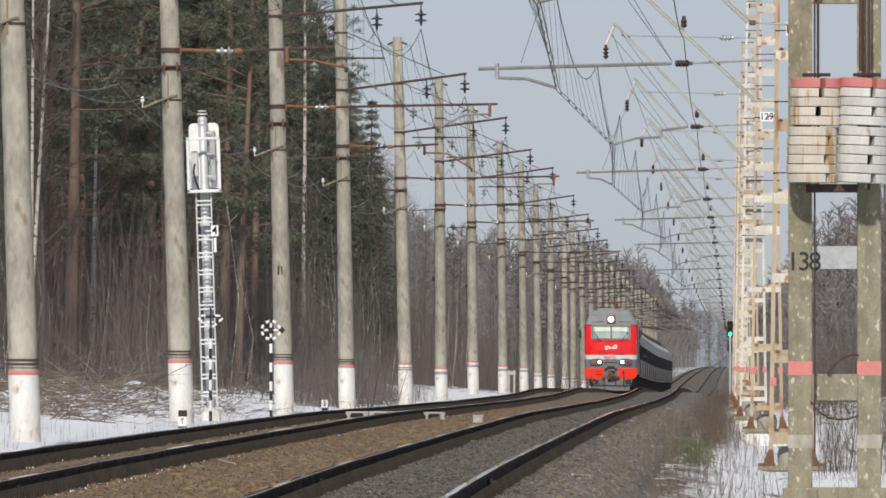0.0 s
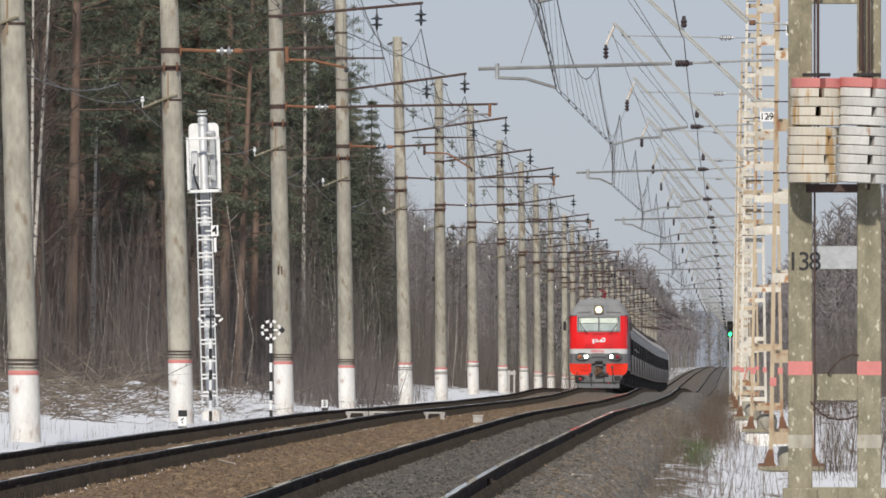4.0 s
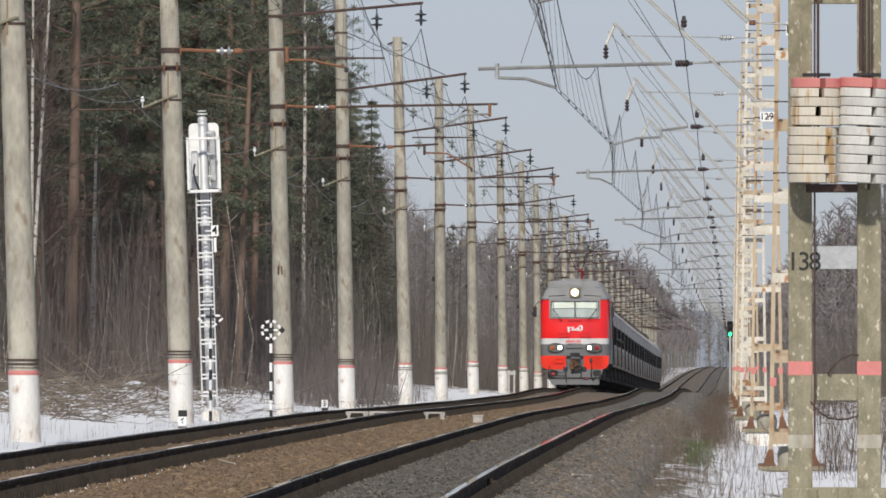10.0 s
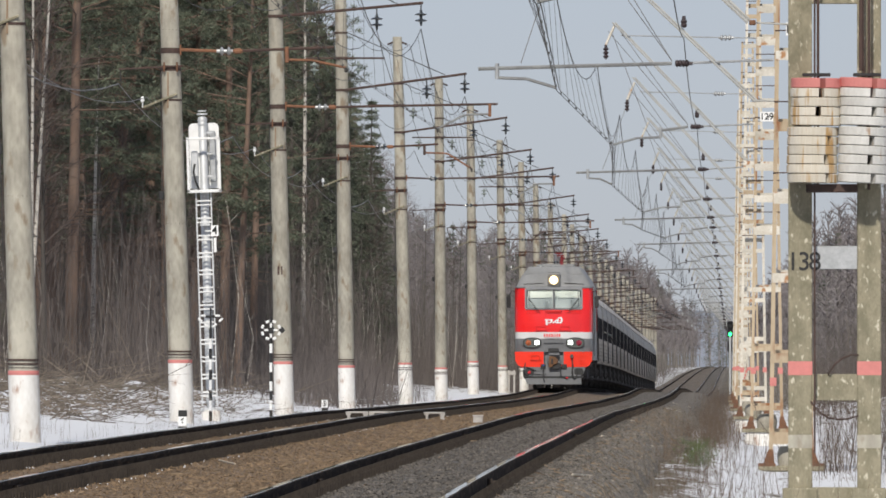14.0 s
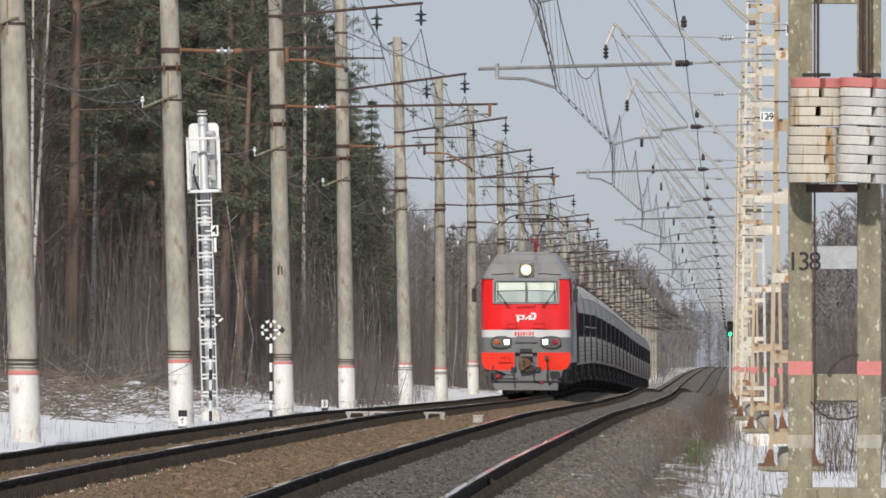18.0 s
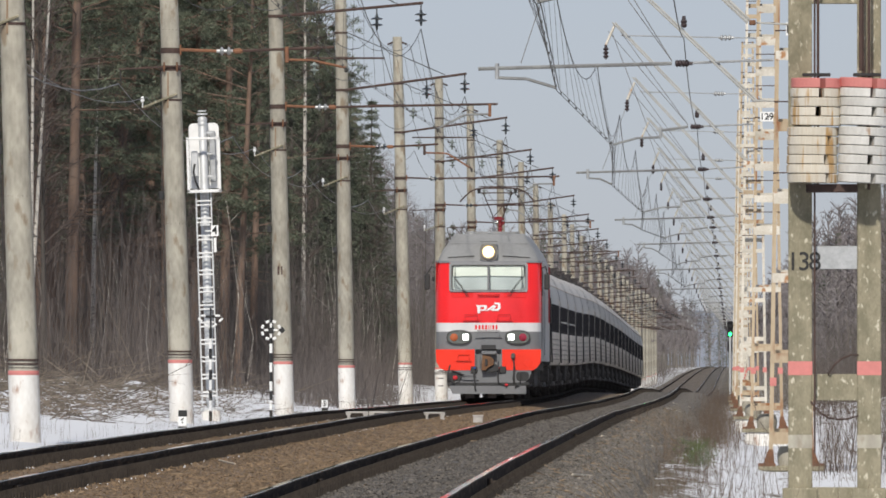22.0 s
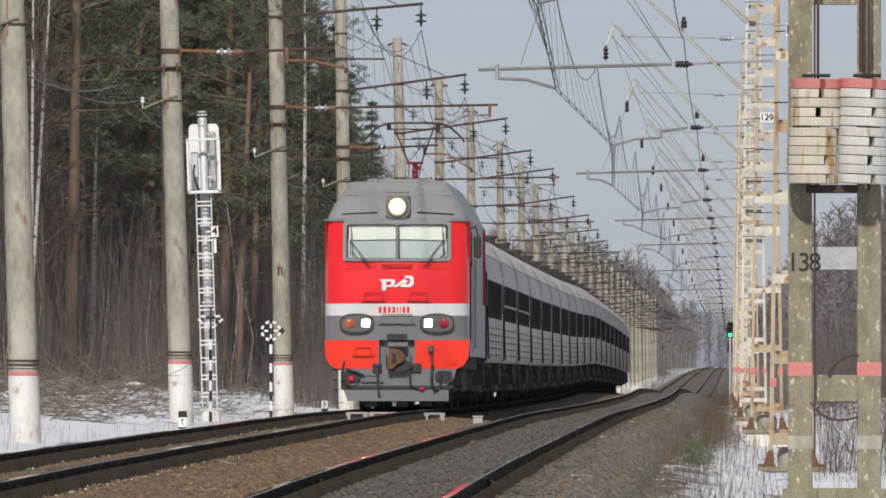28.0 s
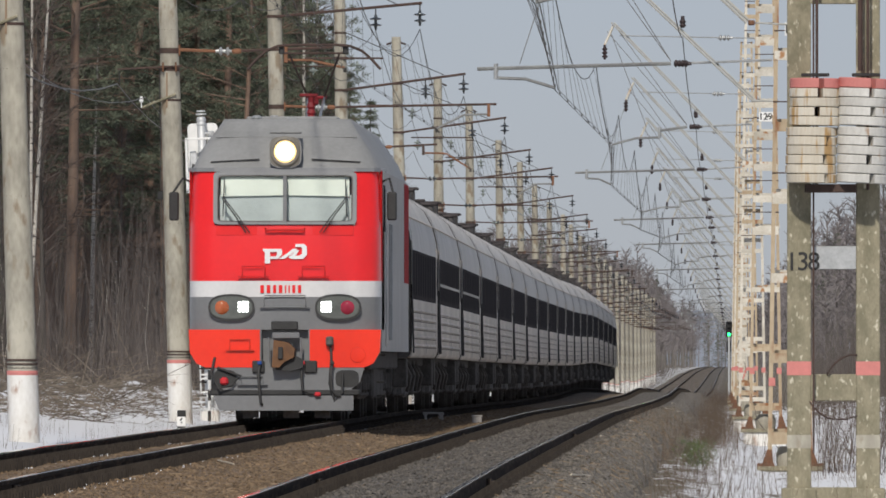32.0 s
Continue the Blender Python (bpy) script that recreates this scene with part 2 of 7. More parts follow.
def ground_material():
    """Snow, worn through to dead grass and earth in patches."""
    m = bpy.data.materials.new("snow_and_dead_grass")
    m.use_nodes = True
    n, l = m.node_tree.nodes, m.node_tree.links
    b = n["Principled BSDF"]
    b.inputs["Roughness"].default_value = 0.9
    g = n.new("ShaderNodeNewGeometry")
    sx = n.new("ShaderNodeSeparateXYZ")
    l.new(g.outputs["Position"], sx.inputs[0])
    mp = n.new("ShaderNodeMapping")
    mp.inputs["Scale"].default_value = (1, 0.1, 1)
    l.new(g.outputs["Position"], mp.inputs["Vector"])
    n1, n2 = n.new("ShaderNodeTexNoise"), n.new("ShaderNodeTexNoise")
    n1.inputs["Scale"].default_value, n1.inputs["Detail"].default_value = 2.3, 13
    n1.inputs["Roughness"].default_value = 0.66
    n2.inputs["Scale"].default_value, n2.inputs["Detail"].default_value = 14, 6
    l.new(mp.outputs[0], n1.inputs["Vector"])
    l.new(g.outputs["Position"], n2.inputs["Vector"])
    # share of snow across the line: full on the verge, thin under the trees and by the ballast
    cr = n.new("ShaderNodeFloatCurve")
    mr = n.new("ShaderNodeMapRange")
    mr.inputs["From Min"].default_value, mr.inputs["From Max"].default_value = -30, 20
    l.new(sx.outputs[0], mr.inputs["Value"])
    l.new(mr.outputs[0], cr.inputs["Value"])
    pts = [(0, 0.40), (0.24, 0.42), (0.3, 0.56), (0.36, 0.72), (0.41, 0.72), (0.425, 0.5), (0.57, 0.34), (0.576, 0.455), (0.588, 0.54), (0.598, 0.62), (0.604, 0.655), (0.63, 0.65), (0.75, 0.60), (1.0, 0.45)]
    c = cr.mapping.curves[0]
    c.points[0].location, c.points[1].location = pts[0], pts[-1]
    for p in pts[1:-1]:
        c.points.new(*p)
    cr.mapping.update()
    add = n.new("ShaderNodeMath")
    l.new(n1.outputs["Fac"], add.inputs[0])
    l.new(cr.outputs[0], add.inputs[1])
    thin = n.new("ShaderNodeMapRange")          # the snow thins out farther down the line
    thin.inputs["From Min"].default_value, thin.inputs["From Max"].default_value = 480, 760
    thin.inputs["To Max"].default_value = 0.2
    l.new(sx.outputs[1], thin.inputs["Value"])
    less = n.new("ShaderNodeMath")
    less.operation = "SUBTRACT"
    l.new(add.outputs[0], less.inputs[0])
    l.new(thin.outputs[0], less.inputs[1])
    r = n.new("ShaderNodeMapRange")
    r.inputs["From Min"].default_value, r.inputs["From Max"].default_value = 0.99, 1.07
    l.new(less.outputs[0], r.inputs["Value"])
    earth, mix = n.new("ShaderNodeMix"), n.new("ShaderNodeMix")
    earth.data_type = mix.data_type = "RGBA"
    l.new(n2.outputs["Fac"], earth.inputs["Factor"])
    earth.inputs["A"].default_value, earth.inputs["B"].default_value = (0.10, 0.083, 0.058, 1), (0.18, 0.152, 0.11, 1)
    l.new(r.outputs[0], mix.inputs["Factor"])
    l.new(earth.outputs["Result"], mix.inputs["A"])
    mix.inputs["B"].default_value = (0.72, 0.73, 0.755, 1)
    l.new(mix.outputs["Result"], b.inputs["Base Color"])
    bp = n.new("ShaderNodeBump")
    bp.inputs["Strength"].default_value, bp.inputs["Distance"].default_value = 0.6, 0.06
    l.new(n2.outputs["Fac"], bp.inputs["Height"])
    l.new(bp.outputs[0], b.inputs["Normal"])
    return m


def steps(y0, y1, first, growth):
    ys, d = [y0], first
    while ys[-1] < y1:
        ys.append(ys[-1] + d)
        d *= growth
    return ys


def build_ground():
    ys = [-400, -200, -60, 0, 40, 70] + steps(90, 700, 1.6, 1.003) + steps(710, 4990, 12, 1.02)
    xs = [-400, -200, -120, -80, -60, -45, -36, -30, -26] + [-23 + 0.45 * i for i in range(31)] + [-9.2, -9.0, -8.7, -7, -5, -3, -1.3, -1.1, -0.9, -0.65, -0.4, -0.1, 0.2] + \
         [0.6 + 0.5 * i for i in range(14)] + [8, 10, 13, 17, 24, 40, 70, 120, 200, 400]
    verts = [(x, y, ground_z(x, y)) for y in ys for x in xs]
    w = len(xs)
    faces = [(j * w + i, j * w + i + 1, (j + 1) * w + i + 1, (j + 1) * w + i) for j in range(len(ys) - 1) for i in range(w - 1)]
    ob = raw("ground", verts, faces, ground_material(), smooth=True)
    tagged(ob, "wet spring snow over dead grass and brown earth", "ground", kind="structure")


def ballast_material():
    """Crushed stone: grey under the right-hand track, brown with dust and dead leaves between the tracks."""
    m = bpy.data.materials.new("crushed_stone_ballast")
    m.use_nodes = True
    n, l = m.node_tree.nodes, m.node_tree.links
    b = n["Principled BSDF"]
    b.inputs["Roughness"].default_value = 0.95
    g, sx = n.new("ShaderNodeNewGeometry"), n.new("ShaderNodeSeparateXYZ")
    l.new(g.outputs["Position"], sx.inputs[0])
    vo, n1 = n.new("ShaderNodeTexVoronoi"), n.new("ShaderNodeTexNoise")
    vo.inputs["Scale"].default_value = 16
    n1.inputs["Scale"].default_value, n1.inputs["Detail"].default_value = 0.7, 8
    l.new(g.outputs["Position"], vo.inputs["Vector"])
    mp = n.new("ShaderNodeMapping")
    mp.inputs["Scale"].default_value = (1, 0.12, 1)
    l.new(g.outputs["Position"], mp.inputs["Vector"])
    l.new(mp.outputs[0], n1.inputs["Vector"])
    pos = n.new("ShaderNodeMath")
    pos.operation = "MULTIPLY_ADD"
    l.new(n1.outputs["Fac"], pos.inputs[0])
    pos.inputs[1].default_value = 0.9
    l.new(sx.outputs[0], pos.inputs[2])
    brown = n.new("ShaderNodeMapRange")
    brown.inputs["From Min"].default_value, brown.inputs["From Max"].default_value = -3.9, -3.4
    brown.inputs["To Min"].default_value, brown.inputs["To Max"].default_value = 1, 0
    l.new(pos.outputs[0], brown.inputs["Value"])
    outer = n.new("ShaderNodeMapRange")
    outer.inputs["From Min"].default_value, outer.inputs["From Max"].default_value = -1.9, -1.2
    l.new(pos.outputs[0], outer.inputs["Value"])
    cols = []
    for a, c in (((0.19, 0.168, 0.145), (0.028, 0.025, 0.022)), ((0.30, 0.205, 0.12), (0.055, 0.037, 0.024)), ((0.285, 0.25, 0.205), (0.045, 0.039, 0.032))):
        mx = n.new("ShaderNodeMix")
        mx.data_type = "RGBA"
        mx.inputs["A"].default_value, mx.inputs["B"].default_value = (*a, 1), (*c, 1)
        l.new(vo.outputs["Color"], mx.inputs["Factor"])
        cols.append(mx)
    m1, m2 = n.new("ShaderNodeMix"), n.new("ShaderNodeMix")
    m1.data_type = m2.data_type = "RGBA"
    near = n.new("ShaderNodeMapRange")
    near.inputs["From Min"].default_value, near.inputs["From Max"].default_value = 480, 680
    near.inputs["To Min"].default_value, near.inputs["To Max"].default_value = 1, 0.25
    l.new(sx.outputs[1], near.inputs["Value"])
    share = n.new("ShaderNodeMath")
    share.operation = "MULTIPLY"
    l.new(brown.outputs[0], share.inputs[0])
    l.new(near.outputs[0], share.inputs[1])
    l.new(share.outputs[0], m1.inputs["Factor"])
    l.new(cols[0].outputs["Result"], m1.inputs["A"])
    l.new(cols[1].outputs["Result"], m1.inputs["B"])
    l.new(outer.outputs[0], m2.inputs["Factor"])
    l.new(m1.outputs["Result"], m2.inputs["A"])
    l.new(cols[2].outputs["Result"], m2.inputs["B"])
    # dust and leaf litter lie in uneven drifts
    n4, mp4, mr4, hs4 = n.new("ShaderNodeTexNoise"), n.new("ShaderNodeMapping"), n.new("ShaderNodeMapRange"), n.new("ShaderNodeHueSaturation")
    mp4.inputs["Scale"].default_value = (1, 0.16, 1)
    n4.inputs["Scale"].default_value, n4.inputs["Detail"].default_value, n4.inputs["Roughness"].default_value = 5.5, 8, 0.7
    mr4.inputs["From Min"].default_value, mr4.inputs["From Max"].default_value = 0.32, 0.68
    mr4.inputs["To Min"].default_value, mr4.inputs["To Max"].default_value = 0.55, 1.35
    l.new(g.outputs["Position"], mp4.inputs["Vector"])
    l.new(mp4.outputs[0], n4.inputs["Vector"])
    l.new(n4.outputs["Fac"], mr4.inputs["Value"])
    l.new(mr4.outputs[0], hs4.inputs["Value"])
    l.new(m2.outputs["Result"], hs4.inputs["Color"])
    l.new(hs4.outputs["Color"], b.inputs["Base Color"])
    bp = n.new("ShaderNodeBump")
    bp.inputs["Strength"].default_value, bp.inputs["Distance"].default_value = 1.0, 0.03
    l.new(vo.outputs["Distance"], bp.inputs["Height"])
    l.new(bp.outputs[0], b.inputs["Normal"])
    return m


BALLAST = ballast_material()
LITTER = mat("dead_straw_and_chips", (0.27, 0.20, 0.13), (0.12, 0.088, 0.06), 0.9, scale=3, fine=14, bump=0.0, island=0.4)
BED = [(-9.25, -0.62), (-8.95, -0.26), (-8.5, -0.205), (-7.9, -0.19), (-7.2, -0.185), (-6.5, -0.19), (-5.9, -0.2), (-5.5, -0.25), (-5.1, -0.28), (-4.7, -0.25), (-4.3, -0.2), (-3.8, -0.19), (-3.1, -0.185),
       (-2.4, -0.19), (-1.72, -0.19), (-1.52, -0.25), (-1.24, -0.46), (-1.02, -0.67), (-0.8, -0.95)]


def bed_z(x, y):
    for (x0, z0), (x1, z1) in zip(BED, BED[1:]):
        if x <= x1:
            return rail_zs(y, 4) + z0 + (z1 - z0) * max(0.0, (x - x0) / (x1 - x0)) + 0.02 * fluff(x, y, 1.3) + ((x + 1.42) * (fluff(x * 2, y * 0.045, 1.0) + 0.6 * fluff(x * 2, y * 0.12, 1.0) + 0.4 * fluff(x * 3, y * 0.4, 1.0)) if x > -1.42 else 0.0)
    return rail_zs(y) - 1.1


def build_bed():
    ys = [-395, -200, -60, 0, 40, 70] + steps(90, 260, 0.9, 1.003) + steps(262, 760, 2.0, 1.004) + steps(765, 4980, 12, 1.03)
    xs = []
    for (x0, _), (x1, _) in zip(BED, BED[1:]):
        xs += [x0, (x0 + x1) / 2]
    xs.append(BED[-1][0])
    verts = [(x, y, bed_z(x, y)) for y in ys for x in xs]
    w = len(xs)
    faces = [(j * w + i, j * w + i + 1, (j + 1) * w + i + 1, (j + 1) * w + i) for j in range(len(ys) - 1) for i in range(w - 1)]
    bed = raw("track_bed", verts, faces, BALLAST, smooth=True)
    tagged(bed, "ballast bed of crushed stone, grey and brown", "track bed", kind="structure")
    # loose stones standing proud of the bed near the camera
    rng = random.Random(5)
    v, f = [], []
    for _ in range(110000):
        y = 104 + 330 * rng.random() ** 1.8
        x = rng.uniform(-6.2, -0.75) if rng.random() < 0.85 else rng.uniform(-8.8, -6.2)
        r = rng.uniform(0.008, 0.022) if rng.random() < 0.94 else rng.uniform(0.022, 0.032)
        z = bed_z(x, y) + r * 0.3
        k = len(v)
        a = rng.uniform(0, 3)
        for i in range(4):
            t = a + i * 1.571
            q = r * rng.uniform(0.7, 1.25)
            v.append((x + q * math.cos(t), y + q * math.sin(t), z + r * rng.uniform(-0.35, 0.35)))
        v += [(x, y, z + r * rng.uniform(0.45, 0.95)), (x, y, z - r)]
        for i in range(4):
            f.append((k + i, k + (i + 1) % 4, k + 4))
    ob = raw("ballast_stones", v, f, BALLAST, bed)
    tagged(ob, "loose crushed stones", kind="stuff")
    # last crumbs of snow along the rail feet
    v, f = [], []
    for _ in range(300):
        y = 112 + 260 * rng.random() ** 1.3
        x = rng.choice((LEFT_X - 0.62, LEFT_X + 1.05)) + rng.gauss(0, 0.05)
        if fluff(x * 0.6, y * 0.05, 1.0) < -0.12:
            continue
        r = rng.uniform(0.004, 0.011)
        z, k = bed_z(x, y) + 0.02, len(v)
        for i in range(5):
            q = r * rng.uniform(0.7, 1.4)
            v.append((x + q * math.cos(i * 1.2566), y + 2 * q * math.sin(i * 1.2566), z - 0.01))
        v.append((x, y, z + r * 0.8))
        f += [(k + i, k + (i + 1) % 5, k + 5) for i in range(5)]
    tagged(raw("snow_crumbs", v, f, SNOW, bed), "crumbs of old snow beside the rails", kind="stuff")
    # dead stalks and wood chips lying along the ballast
    v, f = [], []
    for _ in range(2600):
        y = 108 + 300 * rng.random() ** 1.6
        x = rng.gauss(-5.1, 0.55) if rng.random() < 0.6 else rng.gauss(-1.35, 0.35)
        if x > -0.85:
            continue
        ln, a, w, k = rng.uniform(0.04, 0.15), rng.uniform(0, 3.14), rng.uniform(0.002, 0.005), len(v)
        dx, dy = math.cos(a) * ln / 2, math.sin(a) * ln / 2
        z0, z1 = bed_z(x - dx, y - dy) + 0.012, bed_z(x + dx, y + dy) + 0.012 + rng.random() * 0.03
        v += [(x - dx, y - dy, z0), (x + dx, y + dy, z1), (x + dx, y + dy, z1 + 2 * w), (x - dx, y - dy, z0 + 2 * w), (x, y + w, (z0 + z1) / 2 + 3 * w)]
        f += [(k, k + 1, k + 4), (k + 1, k + 2, k + 4), (k + 2, k + 3, k + 4), (k + 3, k, k + 4)]
    tagged(raw("dead_stalks", v, f, LITTER, bed), "dead stalks and wood chips on the stones", kind="stuff")


def rail_mesh(x0, ys, rng):
    """One rail: foot, web and head swept along the line; the running surface is a mesh of its own."""
    sec = [(-0.075, -0.18), (-0.075, -0.165), (-0.012, -0.145), (-0.012, -0.05), (-0.036, -0.04), (-0.036, -0.008), (-0.030, -0.001), (0.030, -0.001), (0.036, -0.008), (0.036, -0.04), (0.012, -0.05), (0.012, -0.145), (0.075, -0.165), (0.075, -0.18)]
    top = [(-0.029, -0.004), (-0.026, 0.002), (0.022, 0.002), (0.026, -0.003)]
    out = []
    for s in (sec, top):
        v, f = [], []
        n = len(s)
        for j, y in enumerate(ys):
            wob = 0.012 * fluff(x0 * 3, y, 0.05) + 0.006 * fluff(x0, y, 0.3)
            for sx, sz in s:
                v.append((x0 + wob + sx, y, rail_zs(y, 5) + sz))
            if j:
                for i in range(n - 1):
                    a = (j - 1) * n + i
                    f.append((a, a + 1, a + 1 + n, a + n))
        out.append((v, f))
    return out


def build_track(name, axis, label, rng):
    track = empty(name)
    tagged(track, label, "railway track", kind="structure")
    ys = [-390, -200, -100, -60, -30, 0, 20] + steps(40, 760, 1.5, 1.004) + steps(765, 4900, 12, 1.04)
    for sx in (-0.79, 0.79):
        (v, f), (tv, tf) = rail_mesh(axis + sx, ys, rng)
        rail = raw("rail", v, f, RAIL_SIDE, track)
        raw("running_surface", tv, tf, RAIL_TOP, rail, "bright worn rail head")
    # sleepers: the near ones one by one
    bm = bmesh.new()
    box(bm, (0, 0, -0.09), (2.7, 0.27, 0.18), 0.025)
    first = part("sleeper", bm, SLEEPER, track)
    y = 92.0
    first.matrix_basis = pose(axis, y, rail_zs(y) - 0.215)
    clips_v, clips_f = [], []

    def cube(c, s):
        k = len(clips_v)
        for dz in (-1, 1):
            for dx, dy in ((-1, -1), (1, -1), (1, 1), (-1, 1)):
                clips_v.append((c[0] + dx * s[0], c[1] + dy * s[1], c[2] + dz * s[2]))
        for q in ((0, 1, 5, 4), (1, 2, 6, 5), (2, 3, 7, 6), (3, 0, 4, 7), (4, 5, 6, 7)):
            clips_f.append(tuple(k + i for i in q))
    far_v, far_f = [], []
    for i in range(-240, 1150):
        y = 92.0 + 0.56 * i
        z = rail_zs(y)
        if 0 < i < 300:
            twin(first, pose(axis + rng.uniform(-0.02, 0.02), y + rng.uniform(-0.02, 0.02), z - 0.215, 0, rng.uniform(-0.3, 0.3), rng.uniform(-0.6, 0.6)))
        elif i:
            k = len(far_v)
            far_v += [(axis - 1.35, y - 0.13, z - 0.215), (axis + 1.35, y - 0.13, z - 0.215), (axis + 1.35, y + 0.13, z - 0.215), (axis - 1.35, y + 0.13, z - 0.215),
                      (axis - 1.35, y - 0.13, z - 0.3), (axis + 1.35, y - 0.13, z - 0.3)]
            far_f += [(k, k + 1, k + 2, k + 3), (k + 4, k + 5, k + 1, k)]
        for sx in (-0.79, 0.79):
            for side in (-1, 1):
                cube((axis + sx + side * 0.115, y, z - 0.15), (0.05, 0.05, 0.045))
                cube((axis + sx + side * 0.125, y, z - 0.09), (0.012, 0.012, 0.03))
    tagged(raw("sleepers", far_v, far_f, SLEEPER, track), kind="stuff")
    tagged(raw("rail_fastenings", clips_v, clips_f, CLIP, track), "dark oily clips and bolts", kind="stuff")
    # rail joints
    bm = bmesh.new()
    box(bm, (0, 0, 0), (0.05, 0.9, 0.075), 0.008)
    for k in range(4):
        rod(bm, (0.02, -0.33 + 0.22 * k, 0), (0.07, -0.33 + 0.22 * k, 0), 0.018)
    bar = part("fishplate", bm, RAIL_SIDE, track)
    first_bar = True
    for k in range(5):
        for sx in (-0.79, 0.79):
            yy = 131 + 75.0 * k + (3 if axis < -5 else 9)
            m = pose(axis + sx + 0.03, yy, rail_zs(yy, 5) - 0.097)
            if first_bar:
                bar.matrix_basis, first_bar = m, False
            else:
                twin(bar, m)


build_ground()
build_bed()
build_track("track_left", LEFT_X, "main-line track on concrete sleepers, train running on it", random.Random(1))
build_track("track_right", RIGHT_X, "empty main-line track on concrete sleepers", random.Random(2))
# ---- overhead line: masts, brackets, wires ----
LEFT_MASTS = [219, 281, 345, 401, 473, 530, 595, 672, 739, 792, 848, 918, 967] + [1030 + 63 * i for i in range(16)]
RIGHT_MASTS = [(0.96, 255), (0.74, 345), (0.52, 413), (0.42, 479), (0.37, 546), (0.32, 606)] + [(0.28, 669 + 63 * i) for i in range(16)]
MAST_X = -10.27
# heights over the datum, mast by mast: top, arm at the mast, arm's tip, registration tube; then the tube's drop bracket and end, and the held wire, from the mast's foot
MAST_FIX = {0: (11.6, 8.9, 9.2, 6.95, 4.6, 4.8, 3.4, 6.5), 1: (11.6, 8.8, 9.15, 6.94, 1.95, 2.82, 3.05, 6.58), 2: (11.55, 9.07, 9.38, 7.01, 4.69, 4.87, 3.5, 6.47), 3: (11.5, 8.42, 8.86, 6.93, 2.05, 2.42, 3.3, 6.30),
            4: (11.43, 8.43, 8.90, 7.0, 4.63, 4.8, 3.5, 6.43), 5: (11.22, 8.3, 8.73, 6.78, 2.2, 2.9, 3.1, 6.25), 6: (11.41, 8.52, 8.96, 6.81, 4.6, 4.75, 3.45, 6.3), 7: (11.22, 8.29, 8.76, 6.8, 2.1, 2.8, 3.15, 6.3),
            8: (11.17, 8.2, 8.62, 6.75, 4.6, 4.75, 3.45, 6.25), 9: (10.77, 8.05, 8.4, 6.65, 2.1, 2.8, 3.15, 6.2), 10: (10.4, 7.9, 8.3, 6.5, 4.6, 4.75, 3.45, 6.0)}


def mast_fix(i, y):
    if i in MAST_FIX:
        return MAST_FIX[i]
    r = rail_zs(y)
    return (10.9 + r, 8.2 + r, 8.6 + r, 6.75 + r) + ((2.1, 2.8, 3.15) if i % 2 else (4.6, 4.75, 3.45)) + (6.25 + r,)


def sheared(bm, lean):
    for v in bm.verts:
        v.co.x += v.co.z * lean
    return bm


